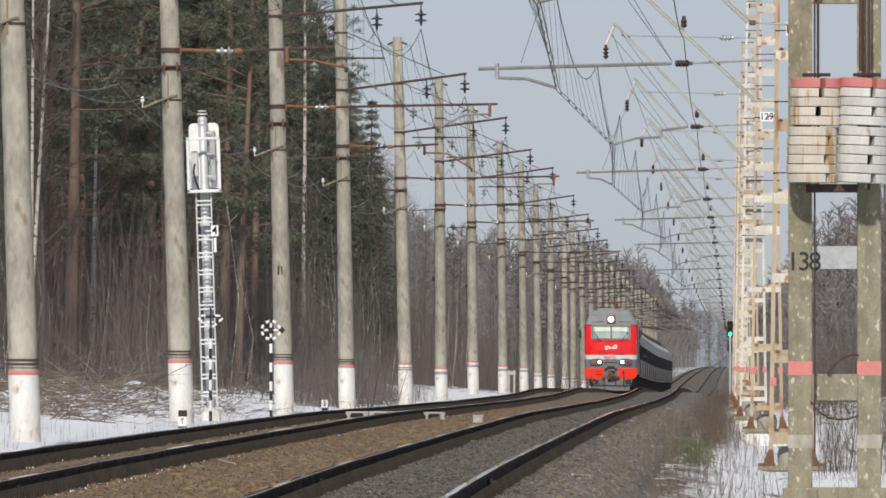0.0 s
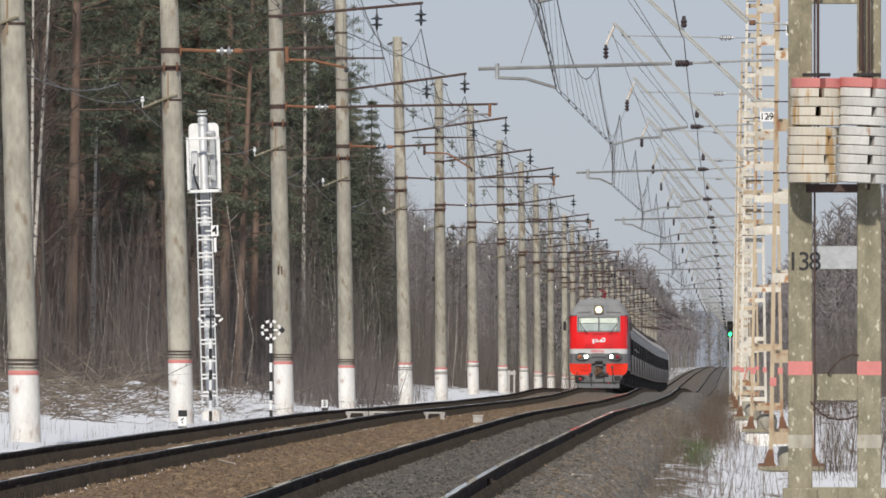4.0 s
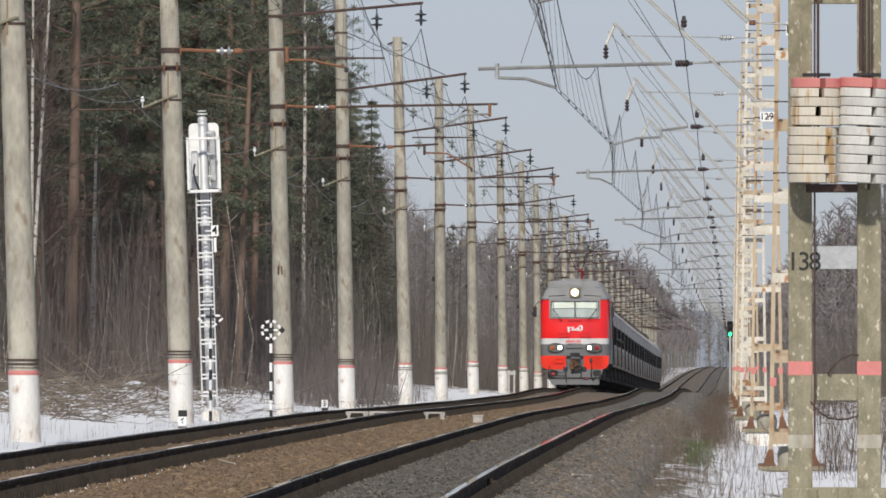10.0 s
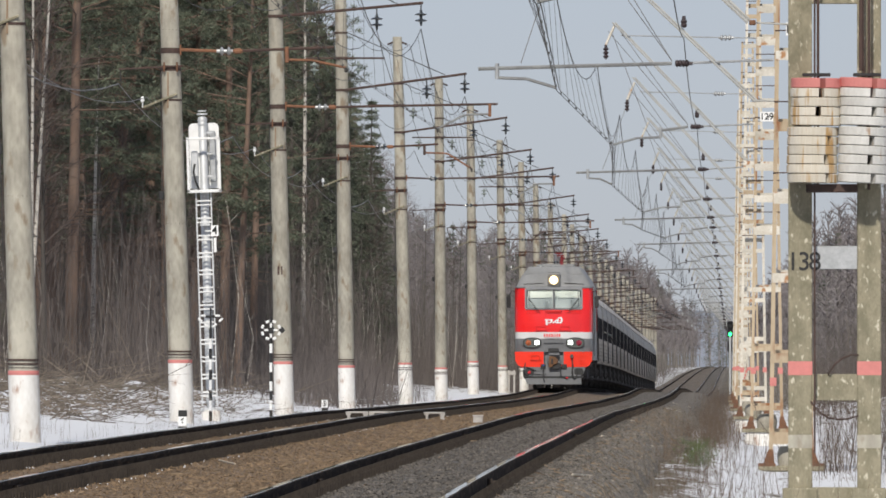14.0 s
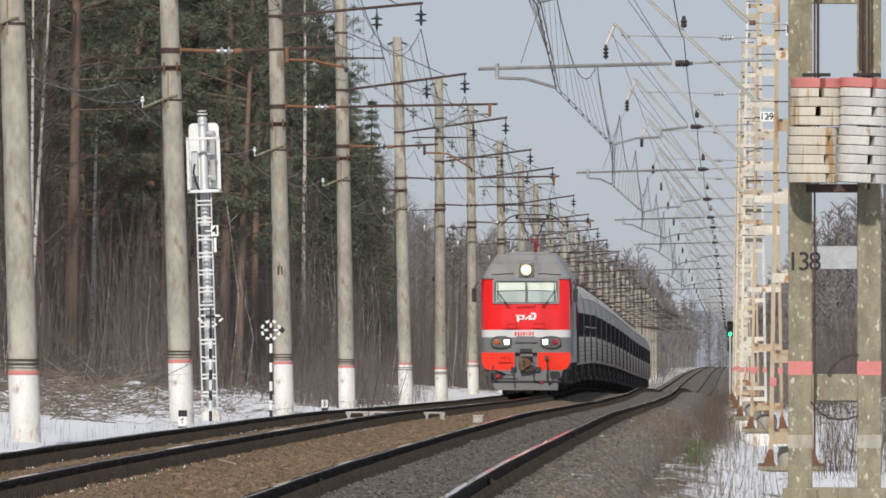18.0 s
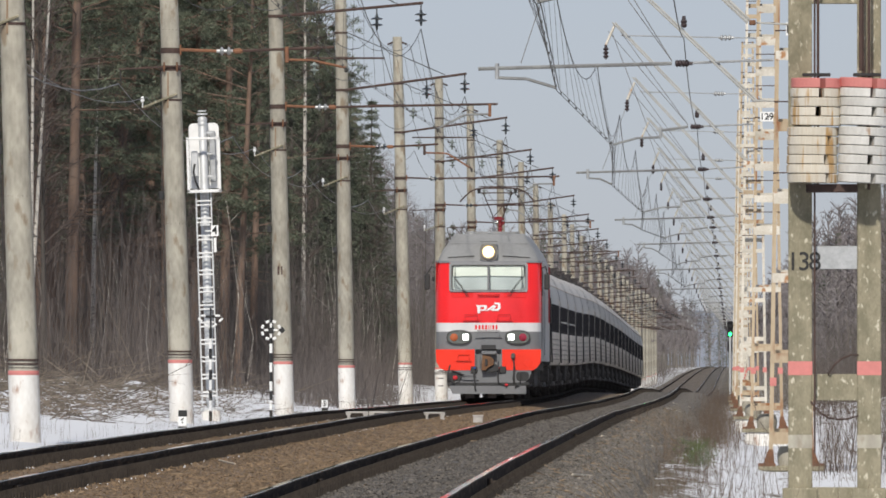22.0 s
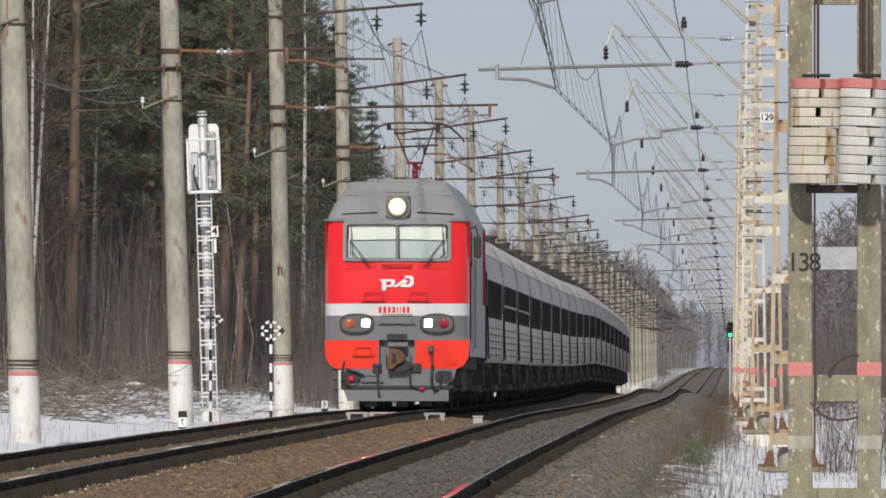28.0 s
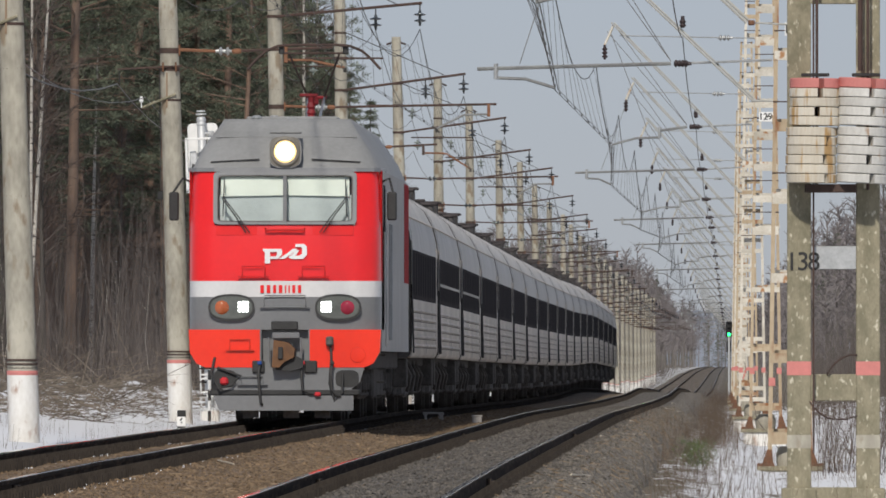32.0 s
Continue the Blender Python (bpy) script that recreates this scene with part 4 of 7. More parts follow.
def twin_mast():
    """The twin concrete anchor mast with two stacks of tension weights."""
    y0 = 182.0
    m = empty("anchor_mast", pose(0, y0, -0.9))
    tagged(m, "twin concrete anchor mast with red bands, braces and painted number", "railway mast")
    q = 0.9
    for xa, xb in ((0.65, 0.935), (1.48, 1.765)):
        c = (xa + xb) / 2
        # flanged column: a web with two flanges
        bm = bmesh.new()
        box(bm, (c, -0.2, 5.6), (xb - xa, 0.09, 11.6), 0.012)
        part("column_flange", bm, CONCRETE_OLD, m)
        part("column_web", box(bmesh.new(), (c, 0, 5.6), (0.12, 0.31, 11.6)), CONCRETE_OLD, m)
        part("column_flange", box(bmesh.new(), (c, 0.2, 5.6), (xb - xa, 0.09, 11.6), 0.012), CONCRETE_OLD, m)
        part("red_band", box(bmesh.new(), (c, -0.2, q + 1.02), (xb - xa + 0.006, 0.096, 0.165)), PINK, m, "faded red painted band")
        part("bare_patch", box(bmesh.new(), (c, -0.2, q + 0.14), (xb - xa + 0.006, 0.096, 0.16)), CONCRETE, m, "patch of bare concrete")
        part("base_block", box(bmesh.new(), (c, -0.02, q - 0.56), (xb - xa + 0.14, 0.6, 0.28), 0.02), CONCRETE_OLD, m)
    for za, zb in ((2.21, 2.49), (0.63, 0.95), (5.4, 5.62), (-0.72, -0.41), (8.2, 8.45)):
        mt = GALV if za == 2.21 else CONCRETE_OLD
        part("brace", box(bmesh.new(), (1.207, -0.21, q + (za + zb) / 2), (0.545, 0.06, zb - za), 0.008), mt, m)
    # hoop of cable between the columns
    for pts in ([(1.49, -0.26, q + 1.18), (1.40, -0.3, q + 1.18), (1.30, -0.32, q + 1.14), (1.21, -0.32, q + 1.07), (1.14, -0.3, q + 0.97), (1.12, -0.15, q + 0.9)],
                [(0.92, -0.26, q + 0.62), (0.96, -0.3, q + 0.56), (1.04, -0.3, q + 0.48), (1.14, -0.3, q + 0.42), (1.25, -0.3, q + 0.405), (1.36, -0.28, q + 0.41), (1.49, -0.26, q + 0.45)]):
        part("cable_loop", pipe(bmesh.new(), pts, 0.011), RUST_DARK, m)
    part("guide_plate", box(bmesh.new(), (1.17, -0.5, q + 3.18), (0.62, 0.3, 0.1), 0.01), RUST_DARK, m)
    part("guide_rail", rod(bmesh.new(), (0.965, -0.42, q + 0.0), (0.965, -0.42, q + 9.0), 0.012), RUST_DARK, m)
    # inclined bracket over the empty track
    for dy in (-0.06, 0.06):
        part("inclined_bracket", rod(bmesh.new(), (0.19 + dy * 0.5, dy, q + 5.18), (-2.9 + dy * 0.5, dy, q + 8.1), 0.02), BRACKET, m)
    part("bracket_foot", box(bmesh.new(), (0.22, 0, q + 5.18), (0.08, 0.14, 0.06), 0.01), RUST_BROWN, m, "rusty bracket foot")
    part("bracket_stub", rod(bmesh.new(), (0.28, 0, q + 5.18), (0.66, 0.05, q + 5.16), 0.012), BRACKET, m)
    part("steady_arm", pipe(bmesh.new(), [(-2.38, 0, q + 5.43), (-2.1, 0, q + 5.5), (-1.75, 0, q + 5.53), (-1.45, 0, q + 5.53)], 0.026), TUBE_GREY, m)
    part("drop_bracket", rod(bmesh.new(), (-1.45, 0, q + 5.5), (-1.45, 0, q + 5.82), 0.035), GALV, m)
    part("registration_tube", rod(bmesh.new(), (-1.5, 0, q + 5.8), (0.66, 0, q + 5.86), 0.03), TUBE_GREY, m)
    # number painted on the column and the brace
    for ch, x, yy, w in (("1", 0.705, -0.252, 0), ("3", 0.84, -0.252, 0), ("8", 0.97, -0.246, 0)):
        cu = bpy.data.curves.new("number", "FONT")
        cu.body, cu.size, cu.extrude, cu.align_x, cu.offset = ch, 0.315, 0.0015, "CENTER", 0.001
        ob = new("painted_number", cu)
        dg = bpy.context.evaluated_depsgraph_get()
        me = bpy.data.meshes.new_from_object(ob.evaluated_get(dg))
        bpy.data.objects.remove(ob)
        ob = new("painted_number", me)
        me.materials.clear()
        me.materials.append(BLACK)
        ob.parent = m
        ob.matrix_basis = pose(x, yy, q + 2.2, 90, 0, 0)


WEIGHT = mat("whitewashed_weights", (0.60, 0.59, 0.555), (0.47, 0.46, 0.43), 0.85, scale=3, fine=24, c3=(0.34, 0.20, 0.10), spots=0.66, stretch=(1, 1, 0.5), vary=0.08, bump=0.3, space="World")


WEIGHT_RUSTY = mat("rust_streaked_whitewash", (0.62, 0.585, 0.51), (0.51, 0.46, 0.37), 0.85, scale=3.4, fine=24, c3=(0.42, 0.27, 0.12), spots=0.57, stretch=(1.6, 1, 0.16), vary=0.08, bump=0.3, space="World")


def weight_disc(h, r):
    """A flat round weight with the straight slot that lets it slide on to its rod, slot along +X."""
    bm = bmesh.new()
    n, half = 36, 0.034
    gap = math.asin(half / r)
    ring = [(r * math.cos(gap + k * (2 * math.pi - 2 * gap) / n), r * math.sin(gap + k * (2 * math.pi - 2 * gap) / n)) for k in range(n + 1)]
    ring += [(-0.02, -half), (-0.02, half)]
    cut = 0.012
    rows = [[bm.verts.new((x * f, y * f, z)) for x, y in ring] for z, f in ((0.003, 1 - cut / r), (cut, 1.0), (h - cut, 1.0), (h - 0.003, 1 - cut / r))]
    for lo, hi in zip(rows, rows[1:]):
        for i in range(len(ring)):
            j = (i + 1) % len(ring)
            bm.faces.new((lo[i], lo[j], hi[j], hi[i]))
    bm.faces.new(rows[-1])
    bm.faces.new(rows[0][::-1])
    bmesh.ops.recalc_face_normals(bm, faces=bm.faces)
    return bm


def weight_stack(cx, shift, label):
    s = empty("tension_weights", pose(cx, 181.42, 3.24))
    tagged(s, label, "weights", "tension weights")
    rng = random.Random(int(cx * 100))
    h, z = 0.1125, 0.0
    left = cx < 1.2
    for k in range(11):
        top = k == 10
        ob = part("weight", weight_disc(h if not top else 0.125, 0.305), PINK if top else (WEIGHT_RUSTY if left else WEIGHT), s, "red-painted top weight" if top else "")
        front = (-80 if k > 5 else -52) if left else -70
        spin = front if k % 2 == 0 and k < 6 or k in (7, 9, 10) else front + 170
        ob.matrix_basis = pose(shift * (0 if k < 6 else 1) + rng.uniform(-0.006, 0.006), 0, z, rng.uniform(-0.3, 0.3), rng.uniform(-0.3, 0.3) + (0.6 if left else 2.6), 0) @ pose(0, 0, 0, 0, 0, spin + rng.uniform(-5, 5))
        z += h + (0.014 if k == 5 else 0)
    part("hanger_rod", rod(bmesh.new(), (0.07, 0, -0.08), (0.07, 0, 7.0), 0.018), RUST_DARK, s)
    part("hanger_plate", box(bmesh.new(), (0.05, 0, z + 0.05), (0.34, 0.12, 0.04), 0.008), BLACK, s)
    return s


twin_mast()
weight_stack(0.935, 0.045, "stack of rust-streaked white concrete tension weights with red top")
w2 = weight_stack(1.545, 0.012, "stack of white concrete tension weights with red top")
part("hanger_rod", rod(bmesh.new(), (-0.02, 0.05, 1.35), (-0.02, 0.05, 7.0), 0.03), RUST_DARK, w2)
# ---- line-side things ----


def text_on(thing, body, size, m, material=BLACK, offset=0.004):
    cu = bpy.data.curves.new("number", "FONT")
    cu.body, cu.size, cu.extrude, cu.align_x, cu.align_y, cu.offset = body, size, 0.001, "CENTER", "CENTER", offset
    ob = new("painted_number", cu)
    me = bpy.data.meshes.new_from_object(ob.evaluated_get(bpy.context.evaluated_depsgraph_get()))
    bpy.data.objects.remove(ob)
    ob = new("painted_number", me)
    me.materials.clear()
    me.materials.append(material)
    ob.parent = thing
    ob.matrix_basis = m @ pose(0, 0, 0, 90, 0, 0)
    return ob


def signal_mast():
    y, x = 296.0, -10.24
    s = empty("signal_mast", pose(x, y, -0.06, 0, -1.75, 0))
    tagged(s, "white-painted railway signal mast with ladder, seen from behind", "signal")
    N = lambda name, bm, m, label="", smooth=False: part(name, bm, m, s, label, smooth)
    N("footing", box(bmesh.new(), (0, 0, 0.02), (0.36, 0.5, 0.5), 0.03), WHITEWASH)
    N("footing_cap", box(bmesh.new(), (0, 0, 0.29), (0.42, 0.46, 0.05), 0.01), SIGNAL_GREY)
    N("tube", lathe(bmesh.new(), (0, 0, 0.3), [(0.085, 0), (0.085, 5.7), (0.075, 5.72), (0, 5.74)], 14), SIGNAL_GREY, "grey steel tube", True)
    for z, r in ((5.86, 0.1), (5.94, 0.095), (6.06, 0.105), (6.12, 0.085)):
        N("top_flange", lathe(bmesh.new(), (0, 0, z), [(0, 0), (r, 0), (r, 0.03), (0, 0.03)], 14), SIGNAL_GREY)
    for sx in (-0.145, 0.145):
        N("ladder_rail", box(bmesh.new(), (sx - 0.01, -0.3, 2.45), (0.028, 0.028, 4.3)), SIGNAL_GREY)
    for k in range(12):
        for dz in (0.0, 0.08):
            N("rung", rod(bmesh.new(), (-0.15, -0.3, 0.55 + 0.34 * k + dz), (0.14, -0.3, 0.55 + 0.34 * k + dz), 0.016), WHITE)
    for z in (0.9, 2.4, 3.9):
        N("ladder_stay", box(bmesh.new(), (0, -0.18, z), (0.2, 0.26, 0.035)), SIGNAL_GREY)
    # basket frame round the head
    for bx, bz, w, h in ((-0.29, 5.07, 0.05, 1.06), (0.32, 5.07, 0.05, 1.06), (0.015, 5.59, 0.66, 0.045), (0.015, 4.56, 0.66, 0.06)):
        N("basket_bar", box(bmesh.new(), (bx, -0.42, bz), (w, 0.05, h), 0.006), WHITE, "white platform railing")
    N("platform", box(bmesh.new(), (0.015, -0.2, 4.56), (0.66, 0.46, 0.03)), SIGNAL_GREY)
    pts = [(-0.28, 4.62), (0.31, 4.62), (0.31, 5.82), (0.285, 5.875), (0.235, 5.9), (-0.2, 5.9), (-0.255, 5.875), (-0.28, 5.82)]
    N("background_board", plate(bmesh.new(), pts, 0.16, 0.19), WHITE, "back of the signal's background board")
    N("lamp_case", box(bmesh.new(), (0.18, 0.08, 5.24), (0.13, 0.14, 1.0), 0.02), GALV, "grey back of the lamp case")
    N("lamp_case", box(bmesh.new(), (-0.03, 0.08, 5.5), (0.1, 0.14, 0.5), 0.02), GALV, "grey back of the lamp case")
    N("stay_bar", box(bmesh.new(), (-0.075, -0.02, 5.1), (0.05, 0.03, 0.95), 0.006), WHITE)
    for z in (4.85, 5.3, 5.7):
        N("hinge_bolt", box(bmesh.new(), (0.13, -0.1, z), (0.12, 0.05, 0.045), 0.01), SIGNAL_GREY)
    N("relay_case", box(bmesh.new(), (-0.17, -0.08, 5.1), (0.13, 0.12, 0.5), 0.015), SIGNAL_GREY)
    N("cable", pipe(bmesh.new(), [(-0.17, -0.14, 5.1), (-0.2, -0.16, 4.95), (-0.16, -0.18, 4.75), (-0.1, -0.16, 4.6)], 0.02), BLACK)
    pl = N("number_plate", box(bmesh.new(), (0.19, -0.36, 3.78), (0.145, 0.015, 0.21)), WHITE, "white plate with a black 4")
    N("plate_stay", box(bmesh.new(), (0.1, -0.33, 3.78), (0.2, 0.03, 0.03)), WHITE)
    N("lower_plate", box(bmesh.new(), (0.19, -0.36, 3.5), (0.05, 0.015, 0.28)), WHITE)
    text_on(s, "4", 0.22, pose(0.19, -0.372, 3.78))


def reflector_sign(x, y, zc, kind):
    """A striped post with white reflectors round a dark diamond, or in a V."""
    g = ground_z(x, y)
    s = empty("reflector_sign", pose(x, y, g))
    tagged(s, "black and white striped sign post with round white reflectors", "railway sign", "reflector signs")
    h = zc - g
    n, z = 0, 0.0
    while z < h - 0.3:
        part("post_stripe", lathe(bmesh.new(), (0, 0, z), [(0.032, 0), (0.032, 0.2)], 8), BLACK if n % 2 == 0 else WHITE, s)
        z += 0.2
        n += 1
    part("post_top", rod(bmesh.new(), (0, 0.02, z), (0, 0.02, h + 0.28), 0.02), BLACK, s)
    if kind == "ring":
        pts = [(0.11, h), (0, h - 0.11), (-0.11, h), (0, h + 0.11)]
        part("diamond", plate(bmesh.new(), pts, -0.03, -0.01), BLACK, s)
    else:
        part("back_bar", box(bmesh.new(), (0, -0.02, h + 0.1), (0.2, 0.02, 0.05), 0.006), BLACK, s)
    if kind == "ring":
        spots = [(0.19 * math.cos(a), 0.19 * math.sin(a), a) for a in [math.pi / 8 + math.pi / 4 * k for k in range(8)]]
    else:
        spots = [(-0.138, 0.118, 0.0), (0.138, 0.118, 0.0), (-0.2, 0.035, 0.72), (0.2, 0.035, -0.72), (-0.08, -0.07, 0.72), (0.08, -0.07, -0.72)]
    if kind == "ring":
        part("side_diamond", plate(bmesh.new(), [(0.3, h), (0.23, h - 0.08), (0.16, h), (0.23, h + 0.08)], -0.02, -0.008), BLACK, s)
        for u, v, w, g in ((-0.1, 0.0, 0.09, 0.045), (0.1, 0.0, 0.09, 0.045), (0.0, 0.1, 0.045, 0.09), (0.0, -0.12, 0.045, 0.09)):
            part("inner_reflector", box(bmesh.new(), (u, -0.04, h + v), (w, 0.016, g), 0.008), WHITE, s)
    for u, v, a in spots:
        bm = box(bmesh.new(), (0, 0, 0), (0.058, 0.02, 0.082) if kind == "ring" else (0.1, 0.02, 0.045), 0.01, None)
        ob = part("reflector", bm, WHITE, s)
        ob.matrix_basis = pose(u, -0.035, h + v, 0, -math.degrees(a) if kind == "ring" else math.degrees(a), 0)


def picket_post(x, y, number, h):
    g = ground_z(x, y)
    s = empty("distance_post", pose(x, y, g))
    tagged(s, "short white line-side post with a black number " + number, "distance post", "distance posts")
    capped = number == "6"
    zp = h * (0.42 if capped else 0.78)
    part("post", box(bmesh.new(), (0, 0, h * 0.45), (0.15, 0.1, h * 1.1), 0.01), BLACK, s)
    part("plate", box(bmesh.new(), (0, -0.055, zp), (0.15, 0.02, h * 0.5), 0.008), WHITE, s)
    text_on(s, number, 0.17, pose(0, -0.068, zp))


def sensor_block(x0, x1, y, z, legs=2):
    """A grey concrete bridge piece across the track, on short feet."""
    w = x1 - x0
    s = empty("cable_bridge", pose((x0 + x1) / 2, y, z))
    tagged(s, "pale grey concrete cable bridge piece lying across the track", "cable bridge", "cable bridges")
    part("slab", box(bmesh.new(), (0, 0, 0.135), (w, 0.2, 0.035), 0.008), SLAB, s)
    for k in range(legs):
        xx = -w / 2 + 0.05 + (w - 0.1) * k / (legs - 1)
        pts = [(xx - 0.05, 0.0), (xx + 0.05, 0.0), (xx + 0.03, 0.06), (xx + 0.06, 0.12), (xx - 0.06, 0.12), (xx - 0.03, 0.06)]
        part("foot", plate(bmesh.new(), pts, -0.09, 0.09), SLAB, s)


SLAB = mat("pale_concrete", (0.50, 0.48, 0.45), (0.38, 0.36, 0.34), 0.9, scale=5, fine=30)
signal_mast()
reflector_sign(-10.12, 292.0, 1.93, "vee")
reflector_sign(-9.78, 319.0, 1.84, "ring")
picket_post(-9.6, 263.0, "6", 0.34)
picket_post(-9.62, 355.0, "5", 0.36)
for xa, xb in ((-7.84, -7.39), (-7.37, -6.97), (-6.95, -6.5)):
    sensor_block(xa, xb, 305.0, rail_zs(305) - 0.187)
sensor_block(-6.27, -5.84, 305.0, rail_zs(305) - 0.2)
bx = empty("cable_box", pose(-5.17, 305, bed_z(-5.17, 305)))
tagged(bx, "small pale grey concrete cable box between the tracks", "cable box")
part("case", box(bmesh.new(), (0, 0, 0.06), (0.19, 0.3, 0.16), 0.015), SLAB, bx)
part("lid", box(bmesh.new(), (0, 0, 0.155), (0.22, 0.32, 0.03), 0.008), SLAB, bx)

STRAW = mat("bleached_wood", (0.58, 0.52, 0.43), (0.44, 0.38, 0.30), 0.85, scale=6)
for xa, ya, xb, yb in ((-1.67, 156, -1.22, 188), (-2.0, 228, -1.33, 246), (-1.95, 286, -1.27, 292), (-1.78, 399, -1.44, 407), (-1.9, 470, -1.4, 480), (-6.0, 176, -5.75, 174)):
    ob = finish("wooden_stake", rod(bmesh.new(), (xa, ya, bed_z(xa, ya) + 0.03), (xb, yb, bed_z(xb, yb) + 0.03), 0.011 if ya < 200 else 0.017, 0.009 if ya < 200 else 0.014), STRAW)
    tagged(ob, "thin bleached wooden stake lying on the ballast", "stake", "stakes on the ballast")

s = empty("cable_post", pose(-9.9, 672, ground_z(-9.9, 672)))
tagged(s, "pair of short pale concrete posts with a crossbar", "post")
for xx in (-0.12, 0.12):
    part("post", box(bmesh.new(), (xx, 0, 0.5), (0.08, 0.08, 1.1), 0.01), SLAB, s)
part("crossbar", box(bmesh.new(), (0, -0.05, 0.92), (0.36, 0.05, 0.16), 0.01), SLAB, s)

# colour-light signals far down the line
for x, y, z, lit in ((-0.3, 1095, 3.95, True), (-0.45, 1500, 3.3, False)):
    g = ground_z(x, y)
    s = empty("line_signal", pose(x, y, g))
    tagged(s, "distant colour-light signal showing green" if lit else "distant dark colour-light signal", "signal", "line signals")
    part("post", rod(bmesh.new(), (0, 0, 0), (0, 0, z - g - 0.4), 0.07), SIGNAL_GREY, s)
    head = part("head", box(bmesh.new(), (0, 0, z - g), (0.46, 0.2, 1.15), 0.08), BLACK, s)
    for k in range(3):
        part("lens", lathe(bmesh.new(), (0, -0.1, z - g + 0.36 - 0.36 * k - (0.0)), [(0, -0.03), (0.11, -0.03), (0.13, 0.0)], 14, "y"), GREEN_LAMP if lit and k == 2 else BLACK, head, "lit green lens" if lit and k == 2 else "")
        part("visor", box(bmesh.new(), (0, -0.2, z - g + 0.36 - 0.36 * k + 0.14), (0.3, 0.24, 0.02)), BLACK, head)

# number plates on the steel masts
for x, y, z, body in ((1.05, 254.55, 6.74, "1"), (0.77, 344.55, 6.77, "129")):
    s = empty("mast_plate", pose(x, y, z))
    tagged(s, "white enamel plate with black mast number", "number plate", "mast number plates")
    part("plate", box(bmesh.new(), (0, 0, 0), (0.36, 0.02, 0.22), 0.004), WHITE, s)
    part("plate_clip", box(bmesh.new(), (0, 0.06, 0), (0.06, 0.14, 0.04)), RUST_DARK, s)
    text_on(s, body, 0.21, pose(-0.15 if body == "1" else -0.03, -0.013, -0.0))
# ---- the train ----
RED = mat("red_gloss_paint", (0.80, 0.012, 0.011), (0.73, 0.010, 0.010), 0.3, scale=1.0, fine=12, bump=0.01, spec=0.5)
# handle colours set darker than the panels, for the handles' dark outlines
RED_DULL = mat("dark_red_handle_paint", (0.58, 0.014, 0.014), (0.46, 0.012, 0.012), 0.5)
ORANGE_DULL = mat("dark_orange_handle_paint", (0.66, 0.04, 0.012), (0.55, 0.03, 0.01), 0.5)
ORANGE_RED = mat("bright_red_bumper_paint", (0.88, 0.034, 0.008), (0.80, 0.028, 0.008), 0.35, scale=1.2, fine=14, bump=0.01)
LOCO_GREY = mat("dark_grey_gloss_paint", (0.185, 0.19, 0.195), (0.155, 0.16, 0.165), 0.4, scale=1.5, fine=14, bump=0.02)
ROOF_GREY = mat("grey_roof_paint", (0.27, 0.272, 0.27), (0.21, 0.212, 0.21), 0.5, scale=1.2, fine=14, bump=0.03)
SIDE_GREY = mat("light_grey_side_paint", (0.40, 0.38, 0.355), (0.32, 0.30, 0.28), 0.5, scale=1, fine=12, bump=0.01, spec=0.35)
LOCO_WHITE = mat("pale_grey_stripe_paint", (0.68, 0.68, 0.68), (0.60, 0.60, 0.60), 0.4, scale=2, fine=14, bump=0.01)
MARK_WHITE = mat("white_mark_paint", (0.82, 0.82, 0.82), (0.76, 0.76, 0.76), 0.4, scale=2, fine=14, bump=0.0)
RED_SIDE = mat("red_side_paint", (0.36, 0.012, 0.014), (0.30, 0.012, 0.013), 0.6, scale=1, fine=12, bump=0.01, spec=0.02)
COACH_GREY = mat("silver_grey_coach_paint", (0.69, 0.62, 0.54), (0.52, 0.465, 0.40), 0.5, scale=1.3, fine=9, bump=0.01, vary=0.07, stretch=(1, 0.8, 0.3), spec=0.4)
COACH_LOWER = mat("dusty_ribbed_side_paint", (0.64, 0.57, 0.49), (0.47, 0.415, 0.35), 0.55, scale=1.1, fine=9, bump=0.01, vary=0.1, c3=(0.24, 0.215, 0.19), spots=0.63, stretch=(1, 0.5, 0.5), spec=0.4)
GANGWAY = mat("dusty_grey_rubber", (0.085, 0.08, 0.078), (0.05, 0.048, 0.046), 0.85, scale=3, fine=14)
COACH_BAND = mat("graphite_window_band_paint", (0.085, 0.076, 0.076), (0.062, 0.057, 0.058), 0.8, scale=1, fine=10, bump=0.02, spec=0.0)
COACH_ROOF = mat("grey_coach_roof_paint", (0.60, 0.565, 0.52), (0.47, 0.44, 0.40), 0.5, scale=0.7, fine=10, bump=0.02, vary=0.05, spec=0.35)
UNDER = mat("sooty_underframe_steel", (0.155, 0.145, 0.134), (0.082, 0.076, 0.071), 0.9, scale=3, fine=20, spec=0.1)
RUBBER = mat("black_rubber", (0.03, 0.03, 0.03), (0.042, 0.042, 0.042), 0.7)
COUPLER = mat("brown_cast_steel", (0.22, 0.11, 0.05), (0.13, 0.07, 0.04), 0.7, 0.3, scale=6)
HOSE_RED = mat("red_hose_tap_paint", (0.6, 0.03, 0.04), None, 0.4)
HOSE_BLUE = mat("blue_hose_tap_paint", (0.03, 0.10, 0.4), None, 0.4)
PANTO_RED = mat("dark_red_frame_paint", (0.25, 0.012, 0.018), (0.16, 0.01, 0.014), 0.5)
BLIND = mat("white_sun_blind", (0.88, 0.90, 0.84), (0.80, 0.82, 0.76), 0.7, scale=2)
